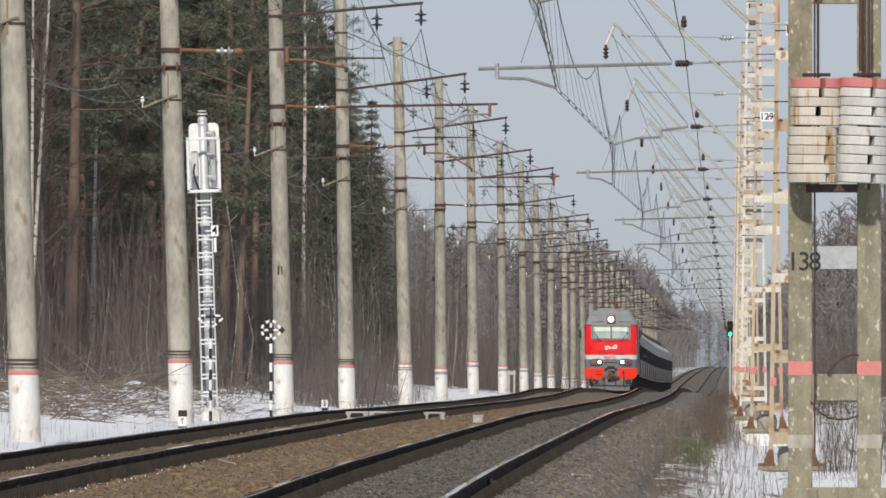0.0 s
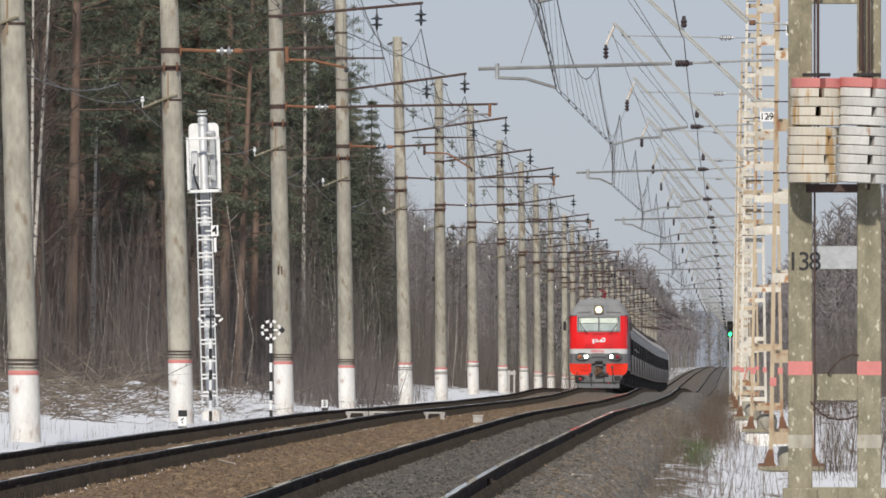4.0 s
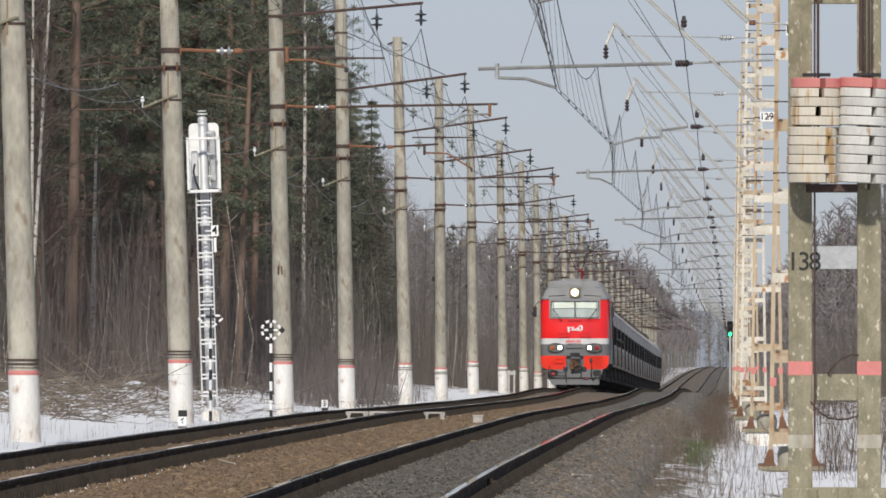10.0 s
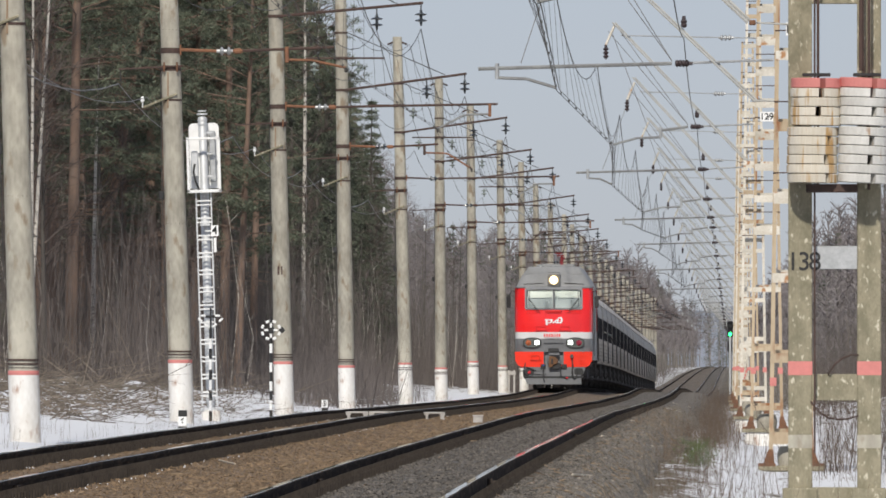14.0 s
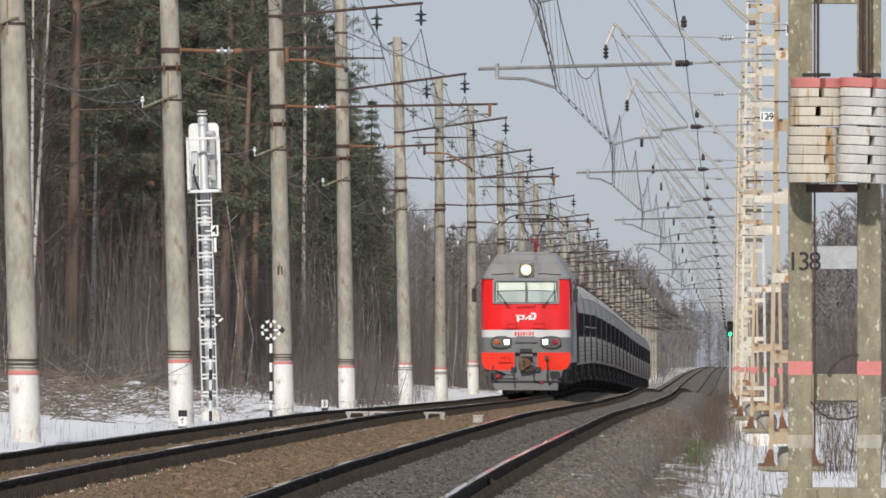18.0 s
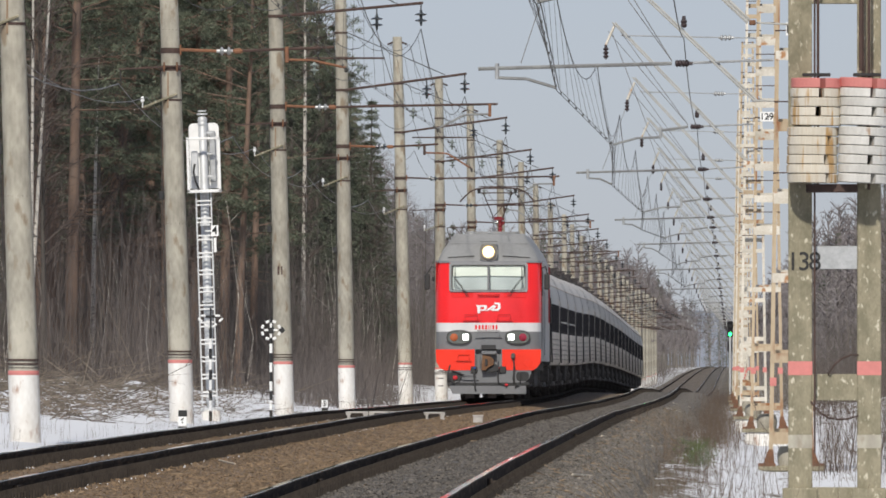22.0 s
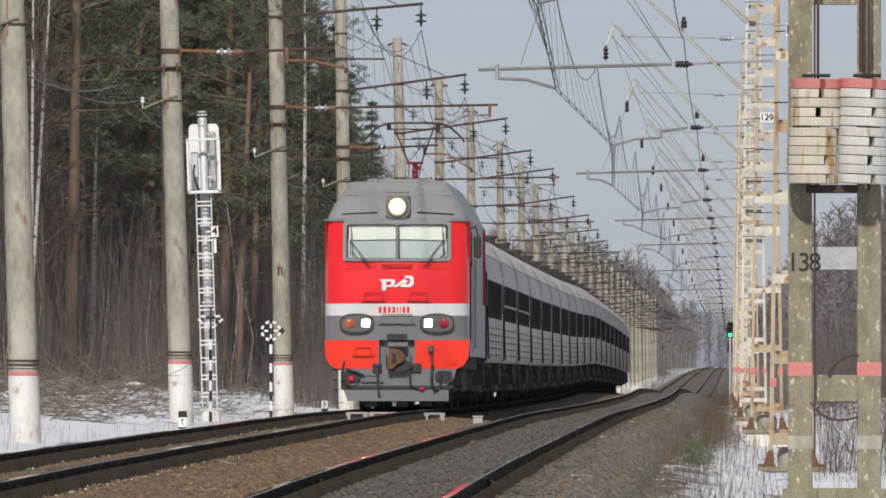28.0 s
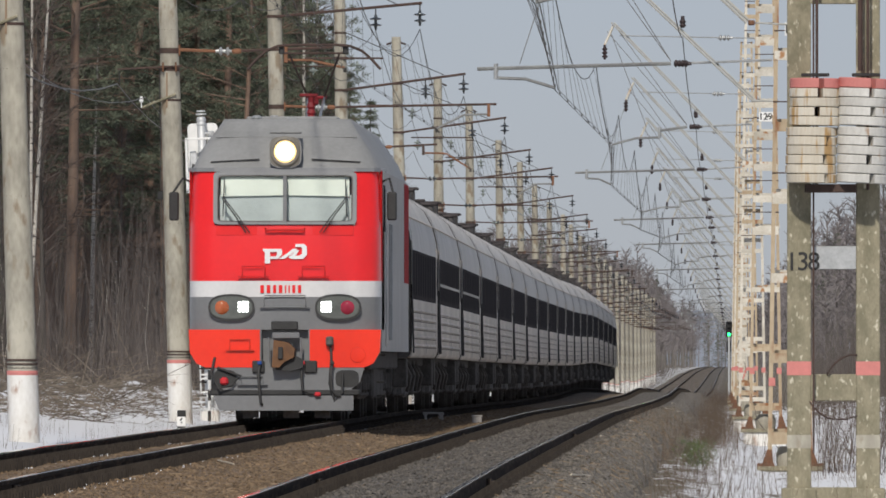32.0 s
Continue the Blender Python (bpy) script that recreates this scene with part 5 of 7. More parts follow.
# cab grey raised to carry the sky's reflection in the lower glass
CAB_SKY_GREY = mat("cab_wall_with_painted_sky", (0.60, 0.64, 0.65), (0.46, 0.49, 0.50), 0.7, scale=1.5)
POD_DARK = mat("dark_lamp_glass", (0.145, 0.155, 0.145), (0.10, 0.108, 0.10), 0.12)
LOCO_DARK = mat("dark_brown_lamp_frame", (0.19, 0.175, 0.15), (0.14, 0.13, 0.11), 0.5)
HEADLIGHT = glow("headlight", (1.0, 0.88, 0.6), 3.2)
LAMP_RING = glow("headlight_reflector", (1.0, 0.72, 0.34), 1.3)
MARKER_LIGHT = glow("white_marker_light", (0.95, 1.0, 0.96), 5.0)
RED_LENS = mat("red_lens", (0.36, 0.035, 0.065), None, 0.12, scale=9)
AMBER_LENS = mat("orange_lens", (0.46, 0.13, 0.055), None, 0.12, scale=9)

for painted in (RED, ORANGE_RED, LOCO_GREY, LOCO_WHITE):      # clear varnish over the cab's paint
    painted.node_tree.nodes["Principled BSDF"].inputs["Coat Weight"].default_value = 0.6
    painted.node_tree.nodes["Principled BSDF"].inputs["Coat Roughness"].default_value = 0.12


def glass_material(name, tint, rough=0.03):
    m = bpy.data.materials.new(name)
    m.use_nodes = True
    n, l = m.node_tree.nodes, m.node_tree.links
    out = n["Material Output"]
    tr, gl, mx, fr = n.new("ShaderNodeBsdfTransparent"), n.new("ShaderNodeBsdfGlossy"), n.new("ShaderNodeMixShader"), n.new("ShaderNodeFresnel")
    tr.inputs["Color"].default_value = (*tint, 1)
    gl.inputs["Roughness"].default_value = rough
    l.new(fr.outputs[0], mx.inputs[0])
    l.new(tr.outputs[0], mx.inputs[1])
    l.new(gl.outputs[0], mx.inputs[2])
    l.new(mx.outputs[0], out.inputs["Surface"])
    return m


GLASS = glass_material("windscreen_glass", (0.86, 0.92, 0.90))
DARK_GLASS = mat("dark_coach_glass", (0.05, 0.048, 0.05), (0.042, 0.041, 0.043), 0.8, bump=0.0, spec=0.0)

OUTLINE = [(-1.54, 2.4), (-1.54, 0.5), (-1.50, 0.26), (-1.40, 0.1), (-1.12, 0.01), (-0.7, 0.0), (0.0, -0.02), (0.7, 0.0), (1.12, 0.01), (1.40, 0.1), (1.50, 0.26), (1.54, 0.5), (1.54, 2.4)]


def band(levels, xmin=-9, xmax=9, out=0.0, ymax=9.0):
    """A strip of the nose: its plan outline carried up through levels of (height, set-back, inset)."""
    bm = bmesh.new()
    prev = None
    pts = [p for p in OUTLINE if xmin - 1e-6 <= p[0] <= xmax + 1e-6 and p[1] <= ymax]
    for z, back, inset in levels:
        row = [bm.verts.new((x * (1 + out / 1.5) * (1 - inset / 1.54), y + (back if y < 2.2 else 0) - (out if abs(x) < 1.53 else 0), z)) for x, y in pts]
        if prev:
            for i in range(len(row) - 1):
                bm.faces.new((prev[i], prev[i + 1], row[i + 1], row[i]))
        prev = row
    return bm


def bogie(thing, yc, axles, wheel_r):
    half = (axles[-1] - axles[0]) / 2
    for side in (-1, 1):
        bm = bmesh.new()
        box(bm, (side * 1.08, yc, 0.6), (0.2, half * 2 + 1.4, 0.5), 0.06)
        part("bogie_frame", bm, UNDER, thing)
        for a in axles:
            bm = lathe(bmesh.new(), (side * 0.72, yc + a, wheel_r), [(0.02, side * 0.15), (wheel_r * 0.5, side * 0.12), (wheel_r * 0.86, side * 0.1), (wheel_r, side * 0.13), (wheel_r, 0), (wheel_r + 0.03, -side * 0.02), (0.02, -side * 0.03)], 20, "x")
            wheel = part("wheel", bm, UNDER, thing)
            part("axle_box", box(bmesh.new(), (side * 1.1, yc + a, wheel_r + 0.02), (0.3, 0.34, 0.34), 0.05), UNDER, wheel)
            for d in (-0.28, 0.28):
                part("spring", lathe(bmesh.new(), (side * 1.1, yc + a + d, wheel_r - 0.02), [(0.09, 0), (0.1, 0.04), (0.08, 0.08), (0.1, 0.12), (0.08, 0.16), (0.1, 0.2), (0.08, 0.24), (0.09, 0.3)], 8), UNDER, wheel)


def locomotive():
    t = empty("locomotive")
    tagged(t, "red and grey electric passenger locomotive with lit headlamp", "locomotive")
    N = lambda name, bm, m, label="", smooth=False: part(name, bm, m, t, label, smooth)
    # nose, from the top of the buffer beam to the roof's edge
    N("grey_nose_band", band([(1.466, 0, 0), (1.99, 0, 0)]), LOCO_GREY, "dark grey band round the headlights", True)
    N("white_stripe", band([(1.99, 0, 0), (2.245, 0.0, 0)]), LOCO_WHITE, "pale grey stripe", True)
    N("nose", band([(2.245, 0, 0), (2.95, 0.03, 0), (3.14, 0.06, 0)]), RED, "glossy red cab front", True)
    for lo, hi in ((-9, -1.1), (1.1, 9)):
        N("windscreen_pillar", band([(3.14, 0.06, 0), (3.98, 0.22, 0.02), (4.03, 0.24, 0.025)], lo, hi), RED, "", True)
    N("cab_back", box(bmesh.new(), (0, 0.55, 3.58), (2.7, 0.06, 0.95)), CAB_SKY_GREY)
    for sx in (-1, 1):
        pts = [(sx * 0.40, 1.466), (sx * 1.54, 1.466), (sx * 1.52, 1.1), (sx * 1.42, 0.93), (sx * 1.28, 0.86), (sx * 0.40, 0.86)]
        N("bumper_panel", plate(bmesh.new(), pts, -0.03, 0.5), ORANGE_RED, "orange-red lower panel")
    # set-in centre with the coupler
    N("coupler_recess", box(bmesh.new(), (0, 0.2, 1.1), (0.84, 0.08, 0.8)), LOCO_GREY)
    for sx in (-1, 1):
        N("recess_wall", box(bmesh.new(), (sx * 0.40, 0.09, 1.1), (0.05, 0.2, 0.74)), LOCO_GREY)
    head = N("coupler", plate(bmesh.new(), [(-0.17, 1.3), (0.06, 1.26), (0.17, 1.16), (0.15, 1.02), (0.0, 0.95), (-0.08, 0.86), (-0.2, 0.86)], -0.28, 0.15), COUPLER, "brown cast-steel automatic coupler")
    part("coupler_jaw", box(bmesh.new(), (-0.06, -0.29, 1.09), (0.08, 0.06, 0.2), 0.015), RUBBER, head)
    part("coupler_shank", box(bmesh.new(), (0, 0.1, 1.1), (0.26, 0.3, 0.26), 0.02), UNDER, head)
    part("lower_jaw", plate(bmesh.new(), [(-0.16, 0.96), (0.2, 1.04), (0.3, 0.98), (0.3, 0.86), (0.1, 0.8), (-0.14, 0.82)], -0.2, 0.1), RUBBER, head, "sooty lower jaw of the coupler")
    for x in (-0.25, 0.26):
        N("release_lever", rod(bmesh.new(), (x, -0.1, 1.34), (x, -0.1, 0.93), 0.016), LOCO_GREY)
    N("coupler_bracket", box(bmesh.new(), (0.02, -0.06, 1.37), (0.44, 0.1, 0.1), 0.015), LOCO_GREY)
    N("step_pad", box(bmesh.new(), (0, -0.06, 1.53), (0.42, 0.1, 0.14), 0.015), RUBBER)
    # buffer beam, openings and hoses
    beam = [(-1.13, 0.86), (1.27, 0.86), (1.2, 0.62), (1.05, 0.5), (-0.98, 0.5), (-1.15, 0.62), (-1.2, 0.80)]
    N("buffer_beam", plate(bmesh.new(), beam, -0.02, 0.35), LOCO_GREY, "grey buffer beam")
    for sx in (-1, 1):
        # black plates on the beam's face paint in the dark of its openings
        N("beam_opening", plate(bmesh.new(), oval(sx * 0.98 + 0.02, 0.68, 0.19, 0.14, 14, 0.6), -0.026, -0.01), RUBBER)
        N("hose_box", box(bmesh.new(), (sx * 0.42, -0.04, 0.87), (0.2, 0.06, 0.2), 0.02), RUBBER)
    for x, x2, zb, m in ((-0.40, -0.36, 0.27, HOSE_BLUE), (0.29, 0.53, 0.43, HOSE_RED), (0.76, 0.9, 0.4, RUBBER)):
        hose = N("air_hose", pipe(bmesh.new(), [(x, -0.1, 0.9), (x - 0.02, -0.16, 0.75), (x + 0.0, -0.18, 0.5), (x + (x2 - x) * 0.5, -0.17, zb + 0.02), (x2, -0.14, zb)], 0.023), RUBBER)
        part("hose_tap", box(bmesh.new(), (x, -0.12, 0.93), (0.07, 0.07, 0.06), 0.015), m, hose)
        if m is HOSE_RED:
            part("hose_end", box(bmesh.new(), (x2, -0.16, zb), (0.1, 0.08, 0.07), 0.02), m, hose)
    for pts in ([(-1.12, -0.06, 1.02), (-1.18, -0.1, 0.75), (-1.05, -0.12, 0.52), (-0.85, -0.1, 0.58), (-0.7, -0.08, 0.72), (-1.08, -0.06, 0.86)],
                [(0.73, -0.06, 1.3), (0.75, -0.12, 1.0), (0.72, -0.14, 0.6), (0.8, -0.14, 0.34), (0.92, -0.12, 0.45), (0.93, -0.08, 0.78)]):
        N("jumper_cable", pipe(bmesh.new(), pts, 0.02), RUBBER)
    N("cable_plug", box(bmesh.new(), (0.72, -0.1, 1.28), (0.12, 0.14, 0.16), 0.03), UNDER)
    N("cable_tap", box(bmesh.new(), (-0.97, -0.06, 0.64), (0.13, 0.06, 0.12), 0.03), HOSE_RED)
    N("pilot_plough", plate(bmesh.new(), [(-1.14, 0.41), (1.10, 0.41), (1.10, 0.17), (-1.05, 0.17)], -0.12, 0.1), LOCO_GREY, "grey snow plough blade")
    N("plough_skirt", box(bmesh.new(), (0, 0.12, 0.46), (2.4, 0.3, 0.1), 0.02), RUBBER)
    for x in (-0.55, 0.1, 0.6):
        N("plough_stay", box(bmesh.new(), (x, 0.2, 0.16), (0.25, 0.2, 0.22)), UNDER)
    # headlight pods
    for sx in (-1, 1):
        pod = N("headlight_pod", plate(bmesh.new(), oval(sx * 0.855, 1.82, 0.37, 0.215, 28, 0.8), -0.055, 0.1), RUBBER, "black oval headlight surround")
        part("pod_glass", plate(bmesh.new(), oval(sx * 0.855, 1.82, 0.335, 0.18, 28, 0.8), -0.062, -0.05), POD_DARK, pod)
        for dx, dz in ((-0.058, 0.058), (0.0, 0.062), (0.058, 0.058), (-0.06, 0.0), (0.0, 0.0), (0.06, 0.0), (-0.058, -0.058), (0.0, -0.062), (0.058, -0.058)):
            part("marker_lamp", lathe(bmesh.new(), (sx * 0.665 + dx, -0.066, 1.83 + dz), [(0, -0.012), (0.022, -0.008), (0.029, 0.004)], 10, "y"), MARKER_LIGHT, pod, "lit white marker lamp")
        part("tail_lamp", lathe(bmesh.new(), (sx * 0.855 + sx * 0.15, -0.064, 1.82), [(0, -0.03), (0.07, -0.024), (0.112, 0.0), (0.118, 0.01)], 16, "y"), RED_LENS if sx > 0 else AMBER_LENS, pod, "unlit tail lamp", True)
    # handles: a hoop over a step bar
    for x, z, w, h, m in ((-0.5, 2.33, 0.36, 0.15, RED_DULL), (0.46, 2.33, 0.36, 0.15, RED_DULL), (0.0, 1.84, 0.66, 0.17, LOCO_GREY), (-0.72, 1.15, 0.32, 0.16, ORANGE_DULL), (-0.52, 0.6, 0.34, 0.12, LOCO_GREY)):
        rail = N("hand_rail", pipe(bmesh.new(), [(x - w / 2, 0.0, z), (x - w / 2, -0.06, z + 0.01), (x - w / 2, -0.06, z + h), (x + w / 2, -0.06, z + h), (x + w / 2, -0.06, z + 0.01), (x + w / 2, 0.0, z)], 0.011), m)
        part("step_bar", box(bmesh.new(), (x, -0.06, z - 0.015), (w + 0.14, 0.05, 0.016), 0.004), m, rail)
    N("hand_rail", pipe(bmesh.new(), [(-0.31, 0.03, 3.08), (-0.31, -0.05, 3.06), (0.31, -0.05, 3.06), (0.31, 0.03, 3.08)], 0.02), RED_DULL)
    N("round_hatch", lathe(bmesh.new(), (1.17, -0.035, 1.06), [(0, -0.012), (0.12, -0.01), (0.125, 0.0)], 18, "y"), ORANGE_RED)
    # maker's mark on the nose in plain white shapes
    for pts in ([(-0.36, 2.76), (-0.06, 2.76), (-0.04, 2.73), (-0.04, 2.71), (-0.34, 2.71)], [(-0.32, 2.712), (-0.235, 2.712), (-0.235, 2.525), (-0.32, 2.525)],
                [(-0.125, 2.712), (-0.04, 2.712), (-0.045, 2.67), (-0.09, 2.615), (-0.135, 2.595), (-0.148, 2.637), (-0.125, 2.66)], [(-0.237, 2.637), (-0.14, 2.637), (-0.13, 2.597), (-0.237, 2.597)],
                [(-0.095, 2.597), (-0.01, 2.597), (0.17, 2.72), (0.2, 2.762), (0.125, 2.762), (0.095, 2.73)],
                [(0.173, 2.838), (0.305, 2.838), (0.352, 2.80), (0.355, 2.665), (0.292, 2.597), (0.11, 2.597), (0.066, 2.617), (0.08, 2.652), (0.236, 2.652), (0.277, 2.684), (0.277, 2.769), (0.255, 2.788), (0.167, 2.788)],
                [(0.095, 2.645), (0.18, 2.738), (0.236, 2.738), (0.16, 2.645)]):
        N("white_mark", plate(bmesh.new(), pts, -0.03, 0.02), MARK_WHITE)
    x = -0.40
    for w in (0.075, 0.075, 0.065, 0.075, 0.03, 0.03, 0.065, 0.065):
        N("number_bar", box(bmesh.new(), (x + w / 2, -0.024, 2.115), (w * 0.75, 0.012, 0.125)), RED, "plain red bar")
        x += w + 0.027
    # windscreen: frame, two panes, blinds and cab wall paled with painted sky reflection
    def ws(z):
        return 0.06 + (z - 3.12) * 0.186 - 0.035
    zb, zt = 3.15, 4.0
    frame_pts = oval(0, (zb + zt) / 2, 1.15, (zt - zb) / 2, 40, 0.1)
    inner = oval(0, (zb + zt) / 2 - 0.008, 1.085, (zt - zb) / 2 - 0.05, 40, 0.1)
    bm = bmesh.new()
    for k in range(len(inner)):
        j = (k + 1) % len(inner)
        v = [bm.verts.new((x, ws(z) - 0.02, z)) for x, z in (frame_pts[k], frame_pts[j], inner[j], inner[k])]
        bm.faces.new(v)
        v2 = [bm.verts.new((x, ws(z) + 0.1, z)) for x, z in (frame_pts[k], frame_pts[j])]
        bm.faces.new((v[1], v[0], v2[0], v2[1]))
    screen = N("windscreen", bm, LOCO_GREY, "grey-framed two-pane windscreen")
    gasket = oval(0, (zb + zt) / 2 - 0.008, 1.068, (zt - zb) / 2 - 0.067, 40, 0.1)
    bm = bmesh.new()
    for k in range(len(inner)):
        j = (k + 1) % len(inner)
        bm.faces.new([bm.verts.new((x, ws(z) - 0.016, z)) for x, z in (inner[k], inner[j], gasket[j], gasket[k])])
    part("gasket", bm, UNDER, screen)
    bm = bmesh.new()
    bm.faces.new([bm.verts.new((x, ws(z) - 0.003, z)) for x, z in inner])
    pane = part("pane", bm, GLASS, screen)
    pane.visible_shadow = False
    part("mullion", plate(bmesh.new(), [(-0.03, zb + 0.04), (0.03, zb + 0.04), (0.03, zt - 0.07), (-0.03, zt - 0.07)], ws(3.2) - 0.03, ws(3.95) + 0.06), LOCO_GREY, screen)
    for sx in (-1, 1):
        part("sun_blind", plate(bmesh.new(), [(sx * 0.035, 3.62), (sx * 1.03, 3.60), (sx * 1.03, zt - 0.085), (sx * 0.035, zt - 0.085)], ws(3.9) + 0.05, ws(3.9) + 0.08), BLIND, screen, "pale sun blind half drawn")
        part("pane_back", plate(bmesh.new(), [(sx * 0.03, 3.2), (sx * 1.06, 3.2), (sx * 1.06, 3.63), (sx * 0.03, 3.63)], ws(3.9) + 0.09, ws(3.9) + 0.11), CAB_SKY_GREY, screen, "grey cab wall behind the glass, paled by painted sky reflection")
        arm = N("wiper", pipe(bmesh.new(), [(sx * 0.62, -0.03, 3.02), (sx * 0.80, -0.04, 3.3), (sx * 1.0, 0.0, 3.56)], 0.010), RUBBER)
        part("wiper_arm", pipe(bmesh.new(), [(sx * 0.56, -0.03, 3.02), (sx * 0.76, -0.05, 3.3), (sx * 0.98, -0.02, 3.58)], 0.009), RUBBER, arm)
        part("wiper_blade", rod(bmesh.new(), (sx * 0.99, -0.02, 3.28), (sx * 0.97, 0.09, 3.88), 0.010), RUBBER, arm)
        N("washer_panel", plate(bmesh.new(), [(sx * 0.45, 2.98), (sx * 1.1, 2.98), (sx * 1.1, 3.12), (sx * 0.45, 3.12)], 0.026, 0.08), RED)
    # roof
    bm = bmesh.new()
    low = [(-1.52, 20.6), (-1.52, 0.6), (-1.44, 0.38), (-1.22, 0.25), (-0.7, 0.23), (0.7, 0.23), (1.22, 0.25), (1.44, 0.38), (1.52, 0.6), (1.52, 20.6)]
    mid = [(-1.36, 20.6), (-1.36, 0.9), (-1.28, 0.72), (-1.1, 0.6), (-0.65, 0.56), (0.65, 0.56), (1.1, 0.6), (1.28, 0.72), (1.36, 0.9), (1.36, 20.6)]
    hi = [(-1.02, 20.6), (-1.02, 1.5), (-1.0, 1.42), (-0.9, 1.38), (-0.6, 1.36), (0.6, 1.36), (0.9, 1.38), (1.0, 1.42), (1.02, 1.5), (1.02, 20.6)]
    rows = [[bm.verts.new((x, y, z)) for x, y in r] for r, z in ((low, 4.0), (mid, 4.36), ([(x * 1.04, y - 0.09) for x, y in hi], 4.79), (hi, 4.86))]
    for a, b in zip(rows, rows[1:]):
        for i in range(9):
            bm.faces.new((a[i], a[i + 1], b[i + 1], b[i]))
    bm.faces.new(rows[3])
    roof = N("roof", bm, ROOF_GREY, "grey faceted roof", True)
    part("roof_rim", band([(4.0, 0.22, -0.01), (4.06, 0.23, -0.01)], out=0.02), LOCO_GREY, roof)
    for sx in (-1, 1):
        part("roof_seam", plate(bmesh.new(), [(sx * 0.42, 4.19), (sx * 1.2, 4.15), (sx * 1.2, 4.165), (sx * 0.42, 4.21)], 0.36, 0.5), RUBBER, roof)
    part("roof_weld", rod(bmesh.new(), (-1.14, 0.9, 4.565), (1.14, 0.9, 4.565), 0.012), ROOF_GREY, roof)
    lamp = N("headlamp", plate(bmesh.new(), oval(0, 4.31, 0.265, 0.255, 20, 0.6), 0.16, 1.0), ROOF_GREY, "round headlamp in a grey housing")
    part("lamp_rim", lathe(bmesh.new(), (0, 0.15, 4.32), [(0.25, 0.02), (0.24, -0.02), (0.185, -0.03), (0.18, 0.02)], 24, "y"), LOCO_DARK, lamp, smooth=True)
    part("lamp_glass", lathe(bmesh.new(), (0, 0.13, 4.32), [(0, -0.03), (0.1, -0.025), (0.15, -0.01)], 24, "y"), HEADLIGHT, lamp, "lit warm headlamp", True)
    part("lamp_reflector", lathe(bmesh.new(), (0, 0.13, 4.32), [(0.149, -0.008), (0.18, 0.02)], 24, "y"), LAMP_RING, lamp, "", True)
    part("lamp_bezel", plate(bmesh.new(), oval(0, 4.315, 0.245, 0.24, 20, 0.5), 0.152, 0.3), LOCO_DARK, lamp, "dark lamp surround")
    part("lamp_visor", box(bmesh.new(), (0, 0.5, 4.63), (0.5, 0.5, 0.03), 0.01), ROOF_GREY, lamp)
    # sides
    for sx in (-1, 1):
        N("side_wall", plate_side(sx, 0.55, 20.6, 1.12, 4.03), SIDE_GREY if sx > 0 else LOCO_GREY, "grey ribbed side")
        N("cab_side", plate_side(sx, 0.5, 1.1, 2.245, 4.03, 0.004), RED_SIDE)
        door = N("cab_door", plate_side(sx, 3.2, 4.1, 1.2, 3.75, 0.006), LOCO_GREY)
        w = N("side_window", plate_side(sx, 1.7, 2.8, 3.05, 3.8, 0.008), DARK_GLASS)
        N("red_side_panel", plate_side(sx, 17.0, 20.5, 2.3, 4.0, 0.005), RED_SIDE, "red rear side panel")
        mir = N("mirror", box(bmesh.new(), (sx * 1.70 - (0.1 if sx < 0 else 0), 0.7, 3.45), (0.16, 0.07, 0.46), 0.025), RUBBER)
        part("mirror_arm", pipe(bmesh.new(), [(sx * 1.54, 0.8, 3.84), (sx * 1.66, 0.74, 3.9), (sx * 1.72 - (0.1 if sx < 0 else 0), 0.7, 3.66)], 0.02), RUBBER, mir)
        for yy in (4.6, 6.0):
            N("grab_rail", rod(bmesh.new(), (sx * 1.58, yy, 1.3), (sx * 1.58, yy, 3.2), 0.016), GALV)
        for k in range(5):
            N("side_step", box(bmesh.new(), (sx * 1.46, 3.7, 0.4 + 0.22 * k), (0.14, 0.5, 0.03)), UNDER)
    N("rear_wall", box(bmesh.new(), (0, 20.6, 2.6), (3.0, 0.1, 2.9)), LOCO_GREY)
    N("floor_frame", box(bmesh.new(), (0, 10.6, 0.98), (2.7, 19.6, 0.3), 0.03), UNDER)
    for yy, ll in ((8.4, 2.4), (10.9, 2.4), (13.1, 1.9)):
        N("equipment_box", box(bmesh.new(), (0, yy, 0.62), (2.5, ll, 0.55), 0.04), UNDER)
    bogie(t, 4.2, (-2.0, 0.0, 2.0), 0.6)
    bogie(t, 16.6, (-2.0, 0.0, 2.0), 0.6)
    # roof gear and the raised pantograph
    for yy in (5.0, 8.5, 12.0):
        part("roof_hatch", box(bmesh.new(), (0, yy, 4.9), (1.5, 1.6, 0.1), 0.03), ROOF_GREY, roof)
    panto = N("pantograph", box(bmesh.new(), (0, 17.0, 5.03), (1.3, 1.5, 0.06), 0.01), ROOF_GREY, "raised grey pantograph")
    for x in (-0.55, 0.55):
        for yy in (16.4, 17.6):
            part("post_insulator", lathe(bmesh.new(), (x, yy, 4.86), [(0.06, 0), (0.08, 0.04), (0.05, 0.07), (0.08, 0.1), (0.05, 0.13), (0.06, 0.16)], 10), PANTO_RED, panto)
    for x in (-0.14, 0.14):
        part("lower_arm", rod(bmesh.new(), (x * 0.7, 16.4, 5.06), (x, 18.2, 5.5), 0.022), LOCO_GREY, panto)
        part("upper_arm", rod(bmesh.new(), (x, 18.2, 5.5), (x * 3.1, 17.0, 6.24), 0.018), RUST_DARK, panto)
